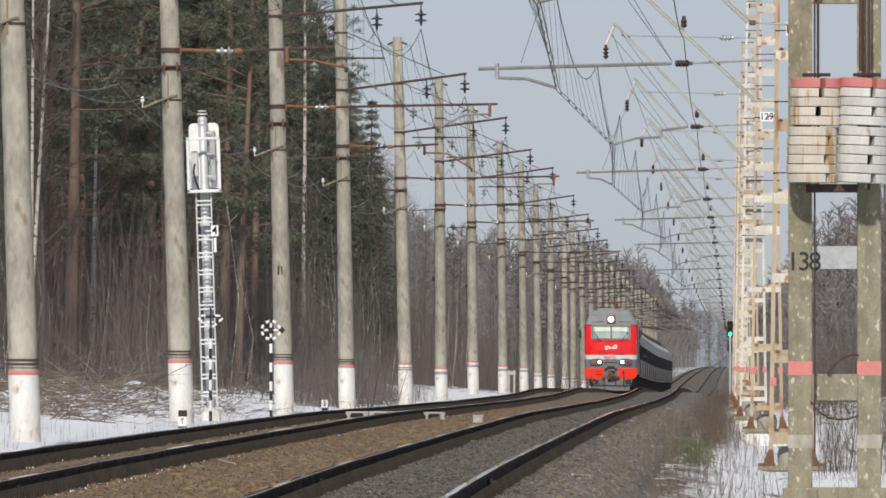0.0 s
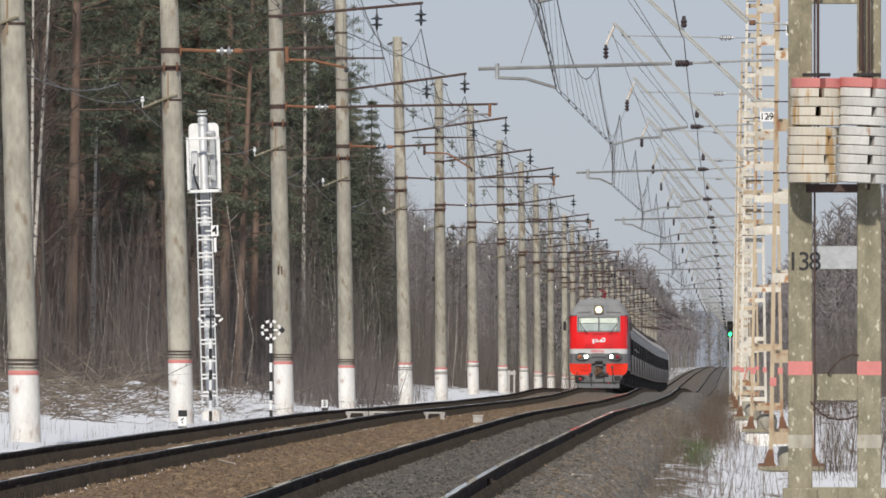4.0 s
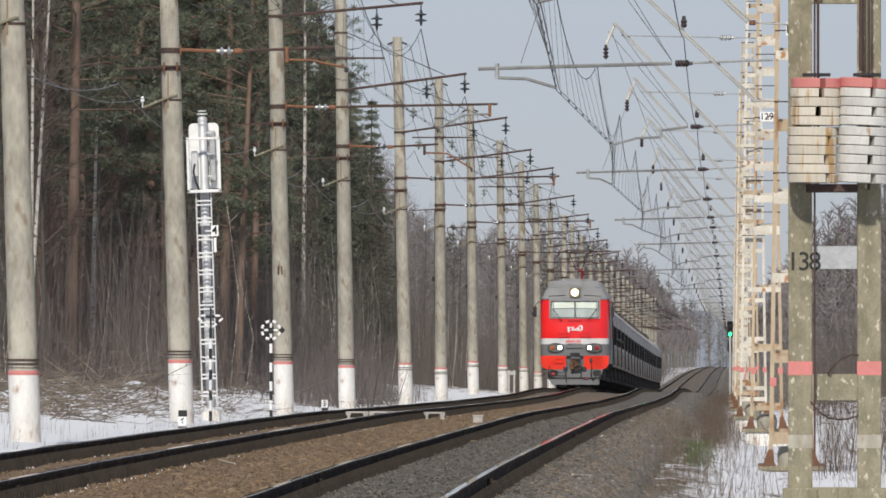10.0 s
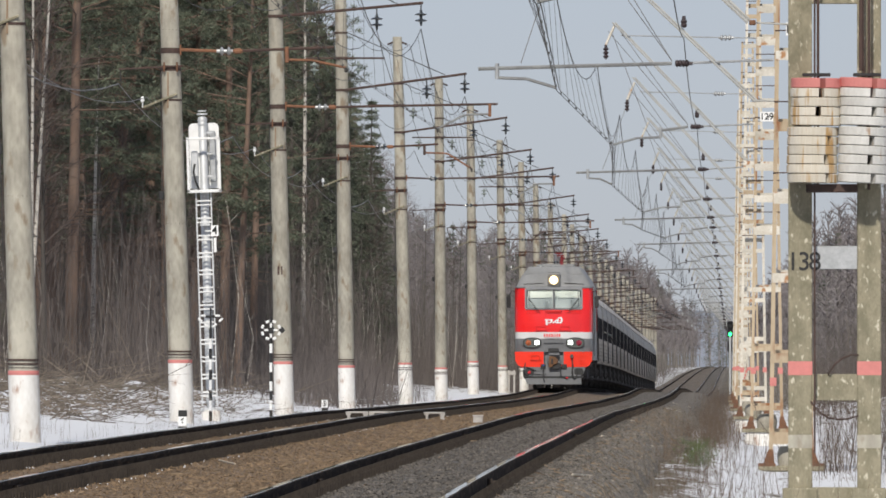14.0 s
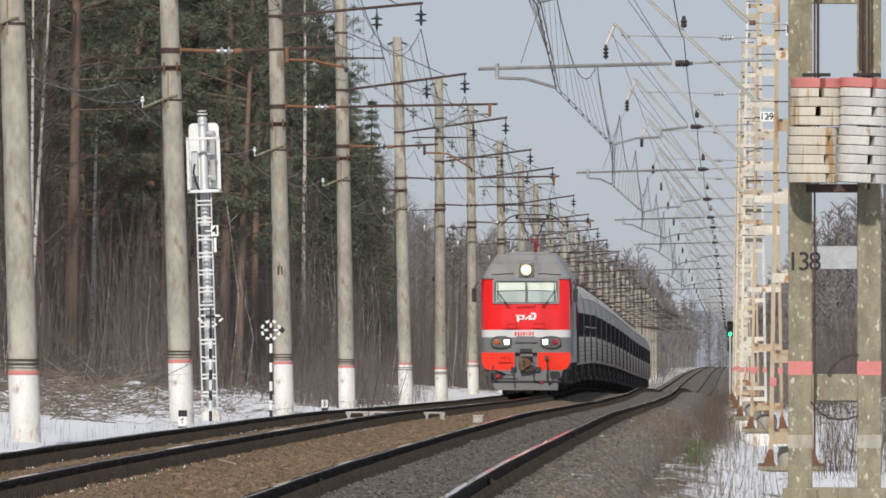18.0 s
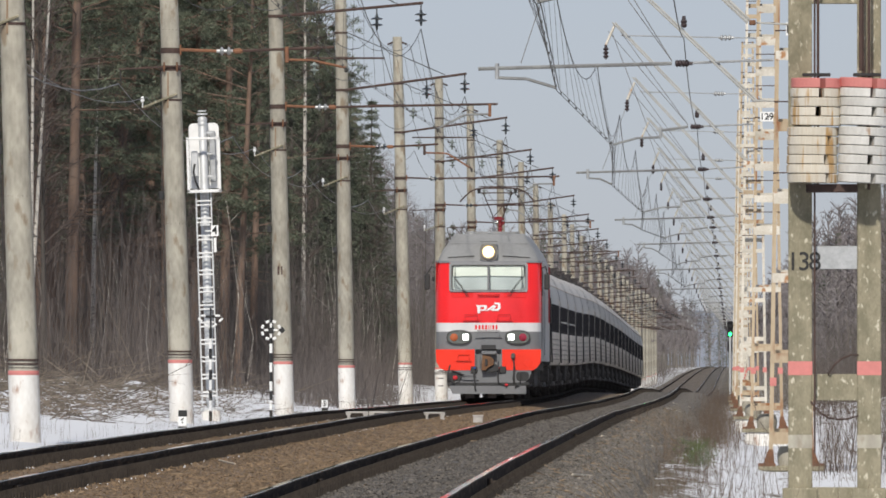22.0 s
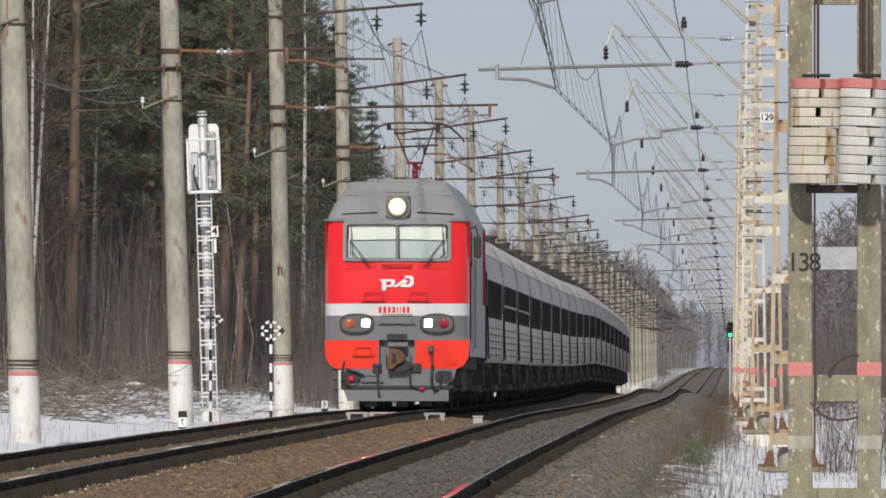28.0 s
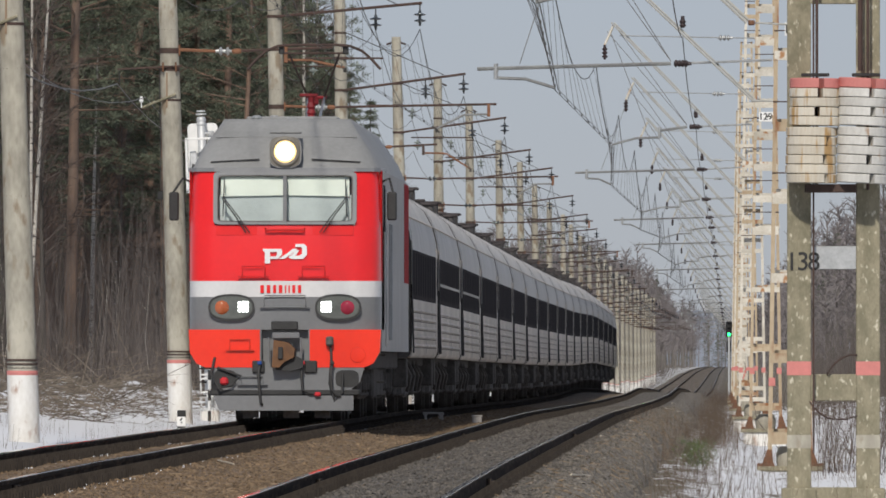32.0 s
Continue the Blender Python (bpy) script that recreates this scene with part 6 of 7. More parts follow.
    part("cross_stay", rod(bmesh.new(), (-0.12, 18.1, 5.55), (0.3, 17.25, 6.0), 0.01), RUST_DARK, panto)
    part("hinge", rod(bmesh.new(), (-0.18, 18.2, 5.5), (0.18, 18.2, 5.5), 0.03), PANTO_RED, panto)
    part("head_frame", rod(bmesh.new(), (-0.55, 17.0, 6.24), (0.55, 17.0, 6.24), 0.018), RUST_DARK, panto)
    part("head_stay", rod(bmesh.new(), (-0.38, 17.2, 6.02), (0.3, 17.2, 6.02), 0.012), RUST_DARK, panto)
    for x in (-0.56, 0.54):
        part("head_spring", box(bmesh.new(), (x, 17.0, 6.29), (0.1, 0.12, 0.14), 0.02), RUBBER, panto)
    part("collector", pipe(bmesh.new(), [(-1.14, 16.9, 5.96), (-1.0, 16.9, 6.12), (-0.82, 16.9, 6.28), (-0.62, 16.9, 6.36), (-0.4, 16.9, 6.38), (0.4, 16.9, 6.38), (0.62, 16.9, 6.36), (0.82, 16.9, 6.28), (1.0, 16.9, 6.12), (1.14, 16.9, 5.96)], 0.024), RUST_DARK, panto, "dark collector bow with drooping horns")
    mast = N("roof_post", lathe(bmesh.new(), (0.25, 6.2, 4.84), [(0.075, 0), (0.06, 0.06), (0.075, 0.1), (0.055, 0.16), (0.075, 0.2), (0.055, 0.26), (0.075, 0.3), (0.05, 0.38), (0.06, 0.46)], 12), PANTO_RED, "dark red roof isolator")
    part("post_cap", box(bmesh.new(), (0.21, 6.2, 5.33), (0.3, 0.16, 0.05), 0.012), PANTO_RED, mast)
    part("post_lug", box(bmesh.new(), (0.34, 6.16, 5.22), (0.07, 0.08, 0.1), 0.015), PANTO_RED, mast)
    for x, y, h in ((-0.55, 3.2, 0.1), (-0.3, 4.4, 0.12), (0.0, 3.6, 0.07), (-0.62, 6.0, 0.12)):
        part("roof_isolator", lathe(bmesh.new(), (x, y, 4.85), [(0.09, 0), (0.07, h * 0.4), (0.09, h * 0.6), (0.05, h)], 10), GALV, roof)
    return t


def plate_side(sx, y0, y1, z0, z1, proud=0.0):
    bm = bmesh.new()
    x = sx * (1.54 + proud)
    return box(bm, (x - sx * 0.02, (y0 + y1) / 2, (z0 + z1) / 2), (0.04, y1 - y0, z1 - z0))


COACH_SEC = [(1.50, 1.02), (1.545, 1.08), (1.55, 1.9), (1.555, 2.05), (1.555, 2.92), (1.53, 3.2), (1.46, 3.5), (1.3, 3.8), (1.0, 4.06), (0.6, 4.22), (0.2, 4.28), (0, 4.285)]
COACH_LEN, COACH_PITCH = 23.6, 24.54


def coach():
    t = empty("passenger_coach")
    tagged(t, "silver-grey passenger coach with dark window band and ribbed lower side", "railway coach", "coaches of the train")
    full = [(x, z) for x, z in COACH_SEC] + [(-x, z) for x, z in COACH_SEC[::-1][1:]]

    groups = (("lower_side", 1.02, 2.05, COACH_LOWER), ("window_band", 2.05, 2.92, COACH_BAND))
    for name, lo, hi, m in groups:
        for s in (1, -1):
            pts = [(s * x, z) for x, z in COACH_SEC if lo - 1e-6 <= z <= hi + 1e-6]
            bm = bmesh.new()
            a = [bm.verts.new((x, 0, z)) for x, z in pts]
            b = [bm.verts.new((x, COACH_LEN, z)) for x, z in pts]
            for i in range(len(pts) - 1):
                bm.faces.new((a[i], a[i + 1], b[i + 1], b[i]) if s > 0 else (b[i], b[i + 1], a[i + 1], a[i]))
            part(name, bm, m, t, smooth=True)
    pts = [p for p in full if p[1] >= 2.92 - 1e-6]
    bm = bmesh.new()
    a = [bm.verts.new((x, 0, z)) for x, z in pts]
    b = [bm.verts.new((x, COACH_LEN, z)) for x, z in pts]
    for i in range(len(pts) - 1):
        bm.faces.new((a[i], a[i + 1], b[i + 1], b[i]))
    part("roof", bm, COACH_ROOF, t, smooth=True)
    for y in (0.0, COACH_LEN):
        bm = bmesh.new()
        bm.faces.new([bm.verts.new((x, y, z)) for x, z in full])
        part("end_wall", bm, UNDER, t)
        # raised rim at the coach end
        bm = bmesh.new()
        r1 = [bm.verts.new((x * 1.016, y - 0.35 if y else y + 0.0, z + (0.018 if z > 3 else 0))) for x, z in full]
        r2 = [bm.verts.new((x * 1.016, y + 0.0 if y else y + 0.35, z + (0.018 if z > 3 else 0))) for x, z in full]
        for i in range(len(full) - 1):
            bm.faces.new((r1[i], r1[i + 1], r2[i + 1], r2[i]))
        part("end_rim", bm, GANGWAY, t)
    part("gangway", box(bmesh.new(), (0, -0.35, 2.45), (1.5, 0.72, 2.5), 0.08), RUBBER, t, "black rubber gangway bellows")
    part("gangway_hood", box(bmesh.new(), (0, -0.42, 3.9), (2.2, 0.5, 0.3), 0.1), RUBBER, t)
    for s in (-1, 1):
        for k in range(5):
            part("side_rib", box(bmesh.new(), (s * 1.552, COACH_LEN / 2, 1.24 + 0.155 * k), (0.036, COACH_LEN - 1.6, 0.05), 0.014), COACH_LOWER, t)
            # raised dark strip below each rib paints in the shade of its crease
            part("rib_groove", box(bmesh.new(), (s * 1.549, COACH_LEN / 2, 1.20 + 0.155 * k), (0.012, COACH_LEN - 1.6, 0.014)), UNDER, t)
        for k in range(10):
            w = part("window", box(bmesh.new(), (s * 1.5405, 2.6 + k * 2.05, 2.5), (0.03, 1.25, 0.74)), DARK_GLASS, t)
        for yy in (0.75, COACH_LEN - 0.75):
            d = part("door", box(bmesh.new(), (s * 1.54, yy, 2.1), (0.05, 0.85, 1.95), 0.01), COACH_GREY, t)
            part("door_window", box(bmesh.new(), (s * 1.555, yy, 2.55), (0.035, 0.45, 0.7)), DARK_GLASS, d)
            part("steps", box(bmesh.new(), (s * 1.35, yy, 0.75), (0.25, 0.8, 0.5), 0.02), UNDER, t)
    for yy, w, hx in ((1.6, 1.4, 0.3), (8.6, 0.5, 0.14), (15.4, 0.5, 0.14), (22.0, 1.4, 0.22)):
        vent = part("roof_vent", box(bmesh.new(), (0.3, yy, 4.26 + hx / 2), (0.5, w, hx), 0.05), GANGWAY, t, "dark roof ventilator")
        part("vent_cap", box(bmesh.new(), (0.3, yy, 4.28 + hx), (0.66, w + 0.1, 0.05), 0.015), COACH_BAND, vent)
    # hoops over the roof where its sheets meet, and the rain gutter along its edge
    for yy in (6.0, 12.0, 18.0):
        bm = bmesh.new()
        arc = [p for p in full if p[1] >= 2.92 - 1e-6]
        r1 = [bm.verts.new((x * 1.006, yy, z + 0.008)) for x, z in arc]
        r2 = [bm.verts.new((x * 1.006, yy + 0.12, z + 0.008)) for x, z in arc]
        for i in range(len(arc) - 1):
            bm.faces.new((r1[i], r1[i + 1], r2[i + 1], r2[i]))
        part("roof_seam", bm, COACH_ROOF, t)
    for s in (-1, 1):
        part("gutter", box(bmesh.new(), (s * 1.47, COACH_LEN / 2, 3.5), (0.04, COACH_LEN - 0.8, 0.03), 0.01), COACH_GREY, t)
        for yy in (0.3, COACH_LEN - 0.3):
            part("hand_rail", rod(bmesh.new(), (s * 1.6, yy, 1.1), (s * 1.57, yy, 2.3), 0.016), GANGWAY, t)
        for yy in (5.6, 9.0, 12.6, 15.6):
            part("brake_pipe", pipe(bmesh.new(), [(s * 1.3, yy, 0.95), (s * 1.42, yy + 0.1, 0.7), (s * 1.36, yy + 0.2, 0.42)], 0.03), UNDER, t)
    part("underframe", box(bmesh.new(), (0, COACH_LEN / 2, 0.98), (2.6, COACH_LEN - 0.6, 0.22), 0.02), UNDER, t)
    for yy, ll, hh in ((7.3, 2.4, 0.62), (10.5, 3.4, 0.7), (14.2, 2.6, 0.55), (16.8, 1.6, 0.66)):
        part("equipment_box", box(bmesh.new(), (0, yy, 0.66), (2.5, ll, hh), 0.04), UNDER, t)
    bogie(t, 3.4, (-1.2, 1.2), 0.475)
    bogie(t, COACH_LEN - 3.4, (-1.2, 1.2), 0.475)
    for x in (-0.85, 0.85):
        part("buffer", rod(bmesh.new(), (x, -0.4, 1.06), (x, 0.1, 1.06), 0.16, seg=10), UNDER, t)
    return t


loco = locomotive()
first_coach = coach()
COACHES = [first_coach] + [copy_thing(first_coach, pose(0, 0, 0)) for k in range(18)]
for c in COACHES[1:3]:            # these two carry a grey stripe through the window band
    for s in (-1, 1):
        part("side_stripe", box(bmesh.new(), (s * 1.559, COACH_LEN / 2, 2.42), (0.012, COACH_LEN - 2.2, 0.055)), LOCO_GREY, c, "grey stripe through the window band")
SPEED, NOSE_END = 19.94, 242.0


def nose_at(t):
    """Distance of the train's nose from the camera."""
    return NOSE_END + SPEED * (32.0 - t)


def ride(offset, length, t):
    y = nose_at(t) + offset
    za, zb = rail_zs(y + 3.5, 5), rail_zs(y + length - 3.5, 5)
    slope = (zb - za) / (length - 7.0)
    return pose(LEFT_X, y, za - slope * 3.5 - 0.002, math.degrees(math.atan(slope)), 0, 0)


def motions():
    """The whole train runs towards the camera at a steady pace over the humps of the line."""
    times = [k * 32.0 / 24 for k in range(25)]
    walk(loco, [(t, ride(0.0, 20.6, t)) for t in times])
    for k, c in enumerate(COACHES):
        walk(c, [(t, ride(21.75 + k * COACH_PITCH, COACH_LEN, t)) for t in times])
# ---- trees and brush ----
PINE_BARK = mat("pine_bark", (0.21, 0.138, 0.10), (0.14, 0.105, 0.085), 0.9, scale=2, fine=12, bump=0.5, vary=0.2, stretch=(1, 1, 0.3))
GREY_BARK = mat("grey_bark", (0.12, 0.108, 0.094), (0.075, 0.068, 0.06), 0.9, scale=2, fine=14, bump=0.4, vary=0.25, stretch=(1, 1, 0.3))
BIRCH_BARK = mat("birch_bark", (0.52, 0.49, 0.44), (0.34, 0.315, 0.28), 0.8, scale=1.2, fine=10, c3=(0.07, 0.06, 0.055), spots=0.60, bump=0.2, stretch=(1, 1, 3.0), vary=0.15)
NEEDLES = mat("pine_needles", (0.135, 0.152, 0.105), (0.098, 0.112, 0.08), 0.75, scale=0.5, fine=5, bump=0.0, island=0.35, spec=0.2)
SPRUCE = mat("spruce_needles", (0.105, 0.12, 0.084), (0.075, 0.088, 0.062), 0.75, scale=0.5, fine=5, bump=0.0, island=0.3, spec=0.2)
UNDERGROWTH = mat("shaded_twigs", (0.15, 0.13, 0.121), (0.105, 0.092, 0.086), 0.9, scale=0.4, fine=4, bump=0.0, island=0.3, spec=0.1)
# paler than TWIG: distance haze is painted into the purple-grey of these twigs
FAR_TWIG = mat("haze_paled_twigs", (0.25, 0.228, 0.228), (0.165, 0.15, 0.152), 0.9, scale=0.4, fine=4, bump=0.0, island=0.25, spec=0.1)
BRANCH = mat("grey_tan_branches", (0.21, 0.175, 0.14), (0.13, 0.108, 0.088), 0.9, scale=0.6, fine=5, bump=0.0, island=0.35, spec=0.1)
TWIG = mat("bare_twigs", (0.13, 0.106, 0.094), (0.088, 0.072, 0.064), 0.9, scale=0.4, fine=4, bump=0.0, island=0.3, spec=0.1)
WEED = mat("dry_weeds", (0.175, 0.13, 0.095), (0.095, 0.075, 0.058), 0.9, scale=0.4, fine=4, bump=0.0, island=0.35, spec=0.1)


class Soup:
    """Vertices and faces gathered for one mesh."""

    def __init__(self):
        self.v, self.f = [], []

    def stick(self, p, q, r0, r1, seg=3):
        p, q = Vector(p), Vector(q)
        d = (q - p)
        if d.length < 1e-4:
            return
        d.normalize()
        a = d.orthogonal().normalized()
        b = d.cross(a)
        k = len(self.v)
        for c, r in ((p, r0), (q, r1)):
            for i in range(seg):
                t = 2 * math.pi * i / seg
                self.v.append(tuple(c + (a * math.cos(t) + b * math.sin(t)) * r))
        for i in range(seg):
            j = (i + 1) % seg
            self.f.append((k + i, k + j, k + seg + j, k + seg + i))

    def sliver(self, p, q, r):
        """The thinnest twigs: one narrow tapering triangle each."""
        p, q = Vector(p), Vector(q)
        d = q - p
        side = d.cross(Vector((0.31 + p.x % 0.5, -0.9, 0.2))).normalized() * r
        k = len(self.v)
        self.v += [tuple(p + side), tuple(q), tuple(p - side)]
        self.f.append((k, k + 1, k + 2))

    def blade(self, p, d, length, width, side):
        """A narrow needle spray from p."""
        k = len(self.v)
        self.v += [tuple(p + side * width), tuple(p + d * length), tuple(p - side * width)]
        self.f.append((k, k + 1, k + 2))


def rand_dir(rng, up=0.0):
    while True:
        v = Vector((rng.uniform(-1, 1), rng.uniform(-1, 1), rng.uniform(-1, 1) + up))
        if 0.1 < v.length < 1.5:
            return v.normalized()


def trunk_line(rng, h, bend=0.02):
    ph, am = rng.uniform(0, 6), rng.uniform(0.3, 1.0) * bend
    lean = Vector((rng.uniform(-bend, bend), rng.uniform(-bend, bend), 0))
    return lambda z: Vector((math.sin(z * 0.25 + ph) * am * 4, math.cos(z * 0.2 + ph) * am * 4, z)) - Vector((math.sin(ph) * am * 4, math.cos(ph) * am * 4, 0)) + lean * z


def trunk_soup(line, h, r, n=9, seg=7):
    s = Soup()
    for i in range(n):
        z0, z1 = h * i / n, h * (i + 1) / n
        s.stick(line(z0), line(z1), r * (1 - 0.85 * z0 / h), r * (1 - 0.85 * z1 / h), seg)
    return s


def pine(rng, h, base, detail=1.0, dense=1.0):
    """A Scots pine: bare trunk with dead snags, tufts of needles on upswept limbs."""
    line = trunk_line(rng, h)
    tr = trunk_soup(line, h, h * 0.0092)
    cr = Soup()
    for _ in range(int(16 * detail)):
        z = rng.uniform(h * 0.2, base)
        d = rand_dir(rng)
        d.z = rng.uniform(-0.2, 0.15)
        tr.stick(line(z), line(z) + d * rng.uniform(0.5, 2.0), 0.02, 0.006)
    nb = int(34 * dense)
    for k in range(nb):
        u = (k + rng.random()) / nb
        z = base + (h - base) * u
        a = rng.uniform(0, 6.283)
        reach = (0.35 + 0.65 * math.sin(math.pi * min(1, 0.18 + u * 0.82))) * rng.uniform(0.7, 1.25) * h * 0.125
        d = Vector((math.cos(a), math.sin(a), rng.uniform(-0.1, 0.25) + 0.4 * u)).normalized()
        p = line(z)
        q = p + d * reach
        tr.stick(p, q, 0.035, 0.012)
        for _ in range(int(9 * detail)):
            w = rng.uniform(0.35, 1.05)
            off = rand_dir(rng) * reach * 0.3
            off.z *= 0.45
            c = p.lerp(q, w) + off
            tr.stick(p.lerp(q, w * 0.8), c, 0.012, 0.005)
            for _ in range(int(32 * detail)):
                e = (rand_dir(rng, 0.25) + d * 0.3).normalized()
                o = rand_dir(rng) * rng.random() * 0.34
                o.z *= 0.45
                cr.blade(c + o, e, rng.uniform(0.10, 0.25), rng.uniform(0.013, 0.025) / detail, e.cross(rand_dir(rng)).normalized())
    return tr, cr


def spruce(rng, h, detail=1.0):
    """A spruce: drooping tiers to the ground, uneven, pointed."""
    line = trunk_line(rng, h, 0.006)
    tr = trunk_soup(line, h, h * 0.009)
    cr = Soup()
    tiers = int(h * 2.1)
    for k in range(tiers):
        z = h * (0.08 + 0.92 * (k + rng.random() * 0.7) / tiers)
        reach = (1.0 - z / h) ** 0.85 * h * 0.17 + 0.15
        for _ in range(int(6 * detail) + 1):
            a = rng.uniform(0, 6.283)
            rr = reach * rng.uniform(0.6, 1.15)
            d = Vector((math.cos(a), math.sin(a), rng.uniform(-0.45, -0.1))).normalized()
            p = line(min(z, h))
            tr.stick(p, p + d * rr, 0.02, 0.005)
            for _ in range(int(38 * detail)):
                c = p + d * rr * rng.uniform(0.15, 1.05) + rand_dir(rng) * 0.08
                e = (d * 0.6 + rand_dir(rng) * 0.7 + Vector((0, 0, -0.25))).normalized()
                cr.blade(c, e, rng.uniform(0.12, 0.28), rng.uniform(0.012, 0.026) / detail, e.cross(rand_dir(rng)).normalized())
    return tr, cr


def bare_tree(rng, h, twigs=70, spread=0.16, bend=0.02, fine=7, thick=1.0, girth=1.0):
    """A leafless birch or aspen: trunk, rising limbs and many fine twigs."""
    line = trunk_line(rng, h, bend)
    tr = trunk_soup(line, h, (h * 0.0068 + 0.015) * girth, 8, 6)
    cr = Soup()
    for _ in range(twigs):
        u = rng.random() ** 0.8
        z = h * (0.28 + 0.7 * u)
        a = rng.uniform(0, 6.283)
        d = Vector((math.cos(a), math.sin(a), rng.uniform(0.5, 1.5))).normalized()
        p = line(z)
        reach = h * spread * (1.1 - 0.75 * u) * rng.uniform(0.5, 1.2)
        q = p + d * reach
        cr.stick(p, q, 0.02 * thick, 0.008 * thick)
        for _ in range(fine):
            w = p.lerp(q, rng.uniform(0.3, 1.0))
            e = (d + rand_dir(rng) * 0.8).normalized()
            x = w + e * reach * rng.uniform(0.25, 0.6)
            cr.sliver(w, x, 0.0125 * thick)
            y = x + (e + rand_dir(rng) * 0.7).normalized() * reach * 0.25
            cr.sliver(w.lerp(x, 0.6), y, 0.008 * thick)
    return tr, cr


def thicket(rng, h, stems, lean=0.18, twigs=5, r=0.011):
    """A clump of thin bare stems."""
    s = Soup()
    for _ in range(stems):
        p = Vector((rng.gauss(0, 0.7), rng.gauss(0, 0.9), -0.1))
        hh = h * rng.uniform(0.45, 1.1)
        d = Vector((rng.gauss(0, lean), rng.gauss(0, lean), 1)).normalized()
        mid = p + d * hh * 0.5 + Vector((rng.gauss(0, 0.05), rng.gauss(0, 0.05), 0)) * hh
        q = p + d * hh
        s.stick(p, mid, r * (0.6 + hh / h), r * 0.7)
        s.stick(mid, q, r * 0.7, r * 0.3)
        for _ in range(twigs):
            w = p.lerp(mid, rng.uniform(0.4, 1)) if rng.random() < 0.4 else mid.lerp(q, rng.random())
            e = (d + rand_dir(rng) * 0.75).normalized()
            s.sliver(w, w + e * hh * rng.uniform(0.08, 0.22), r * 0.6)
    return s


def tree_thing(name, label, category, soups, mats, group):
    t = empty(name)
    tagged(t, label, category, group)
    raw("trunk", soups[0].v, soups[0].f, mats[0], t, smooth=True)
    raw("crown", soups[1].v, soups[1].f, mats[1], t)
    return t


class Wood:
    """Many small trees joined into one mesh."""

    def __init__(self):
        self.v, self.f, self.n = [], [], 0

    def add(self, soup, m):
        a = np.array(soup.v)
        a = a @ np.array(m.to_3x3()).T + np.array(m.translation)
        self.v.append(a)
        self.f += [tuple(i + self.n for i in q) for q in soup.f]
        self.n += len(a)

    def build(self, name, material, label, category):
        ob = raw(name, np.concatenate(self.v).tolist(), self.f, material)
        return tagged(ob, label, category, kind="stuff")


def place(x, y, s=1.0, rng=None):
    r = rng or random
    return Matrix.LocRotScale((x, y, ground_z(x, y) - 0.1), Euler((r.gauss(0, 0.012), r.gauss(0, 0.012), r.uniform(0, 6.28))), (s, s, s * r.uniform(0.92, 1.08)))


def spread_tree(ob, m):
    """A copy of a tree at a pose of its own size."""
    o = copy_thing(ob, pose(0, 0, 0))
    o.matrix_basis = m
    return o


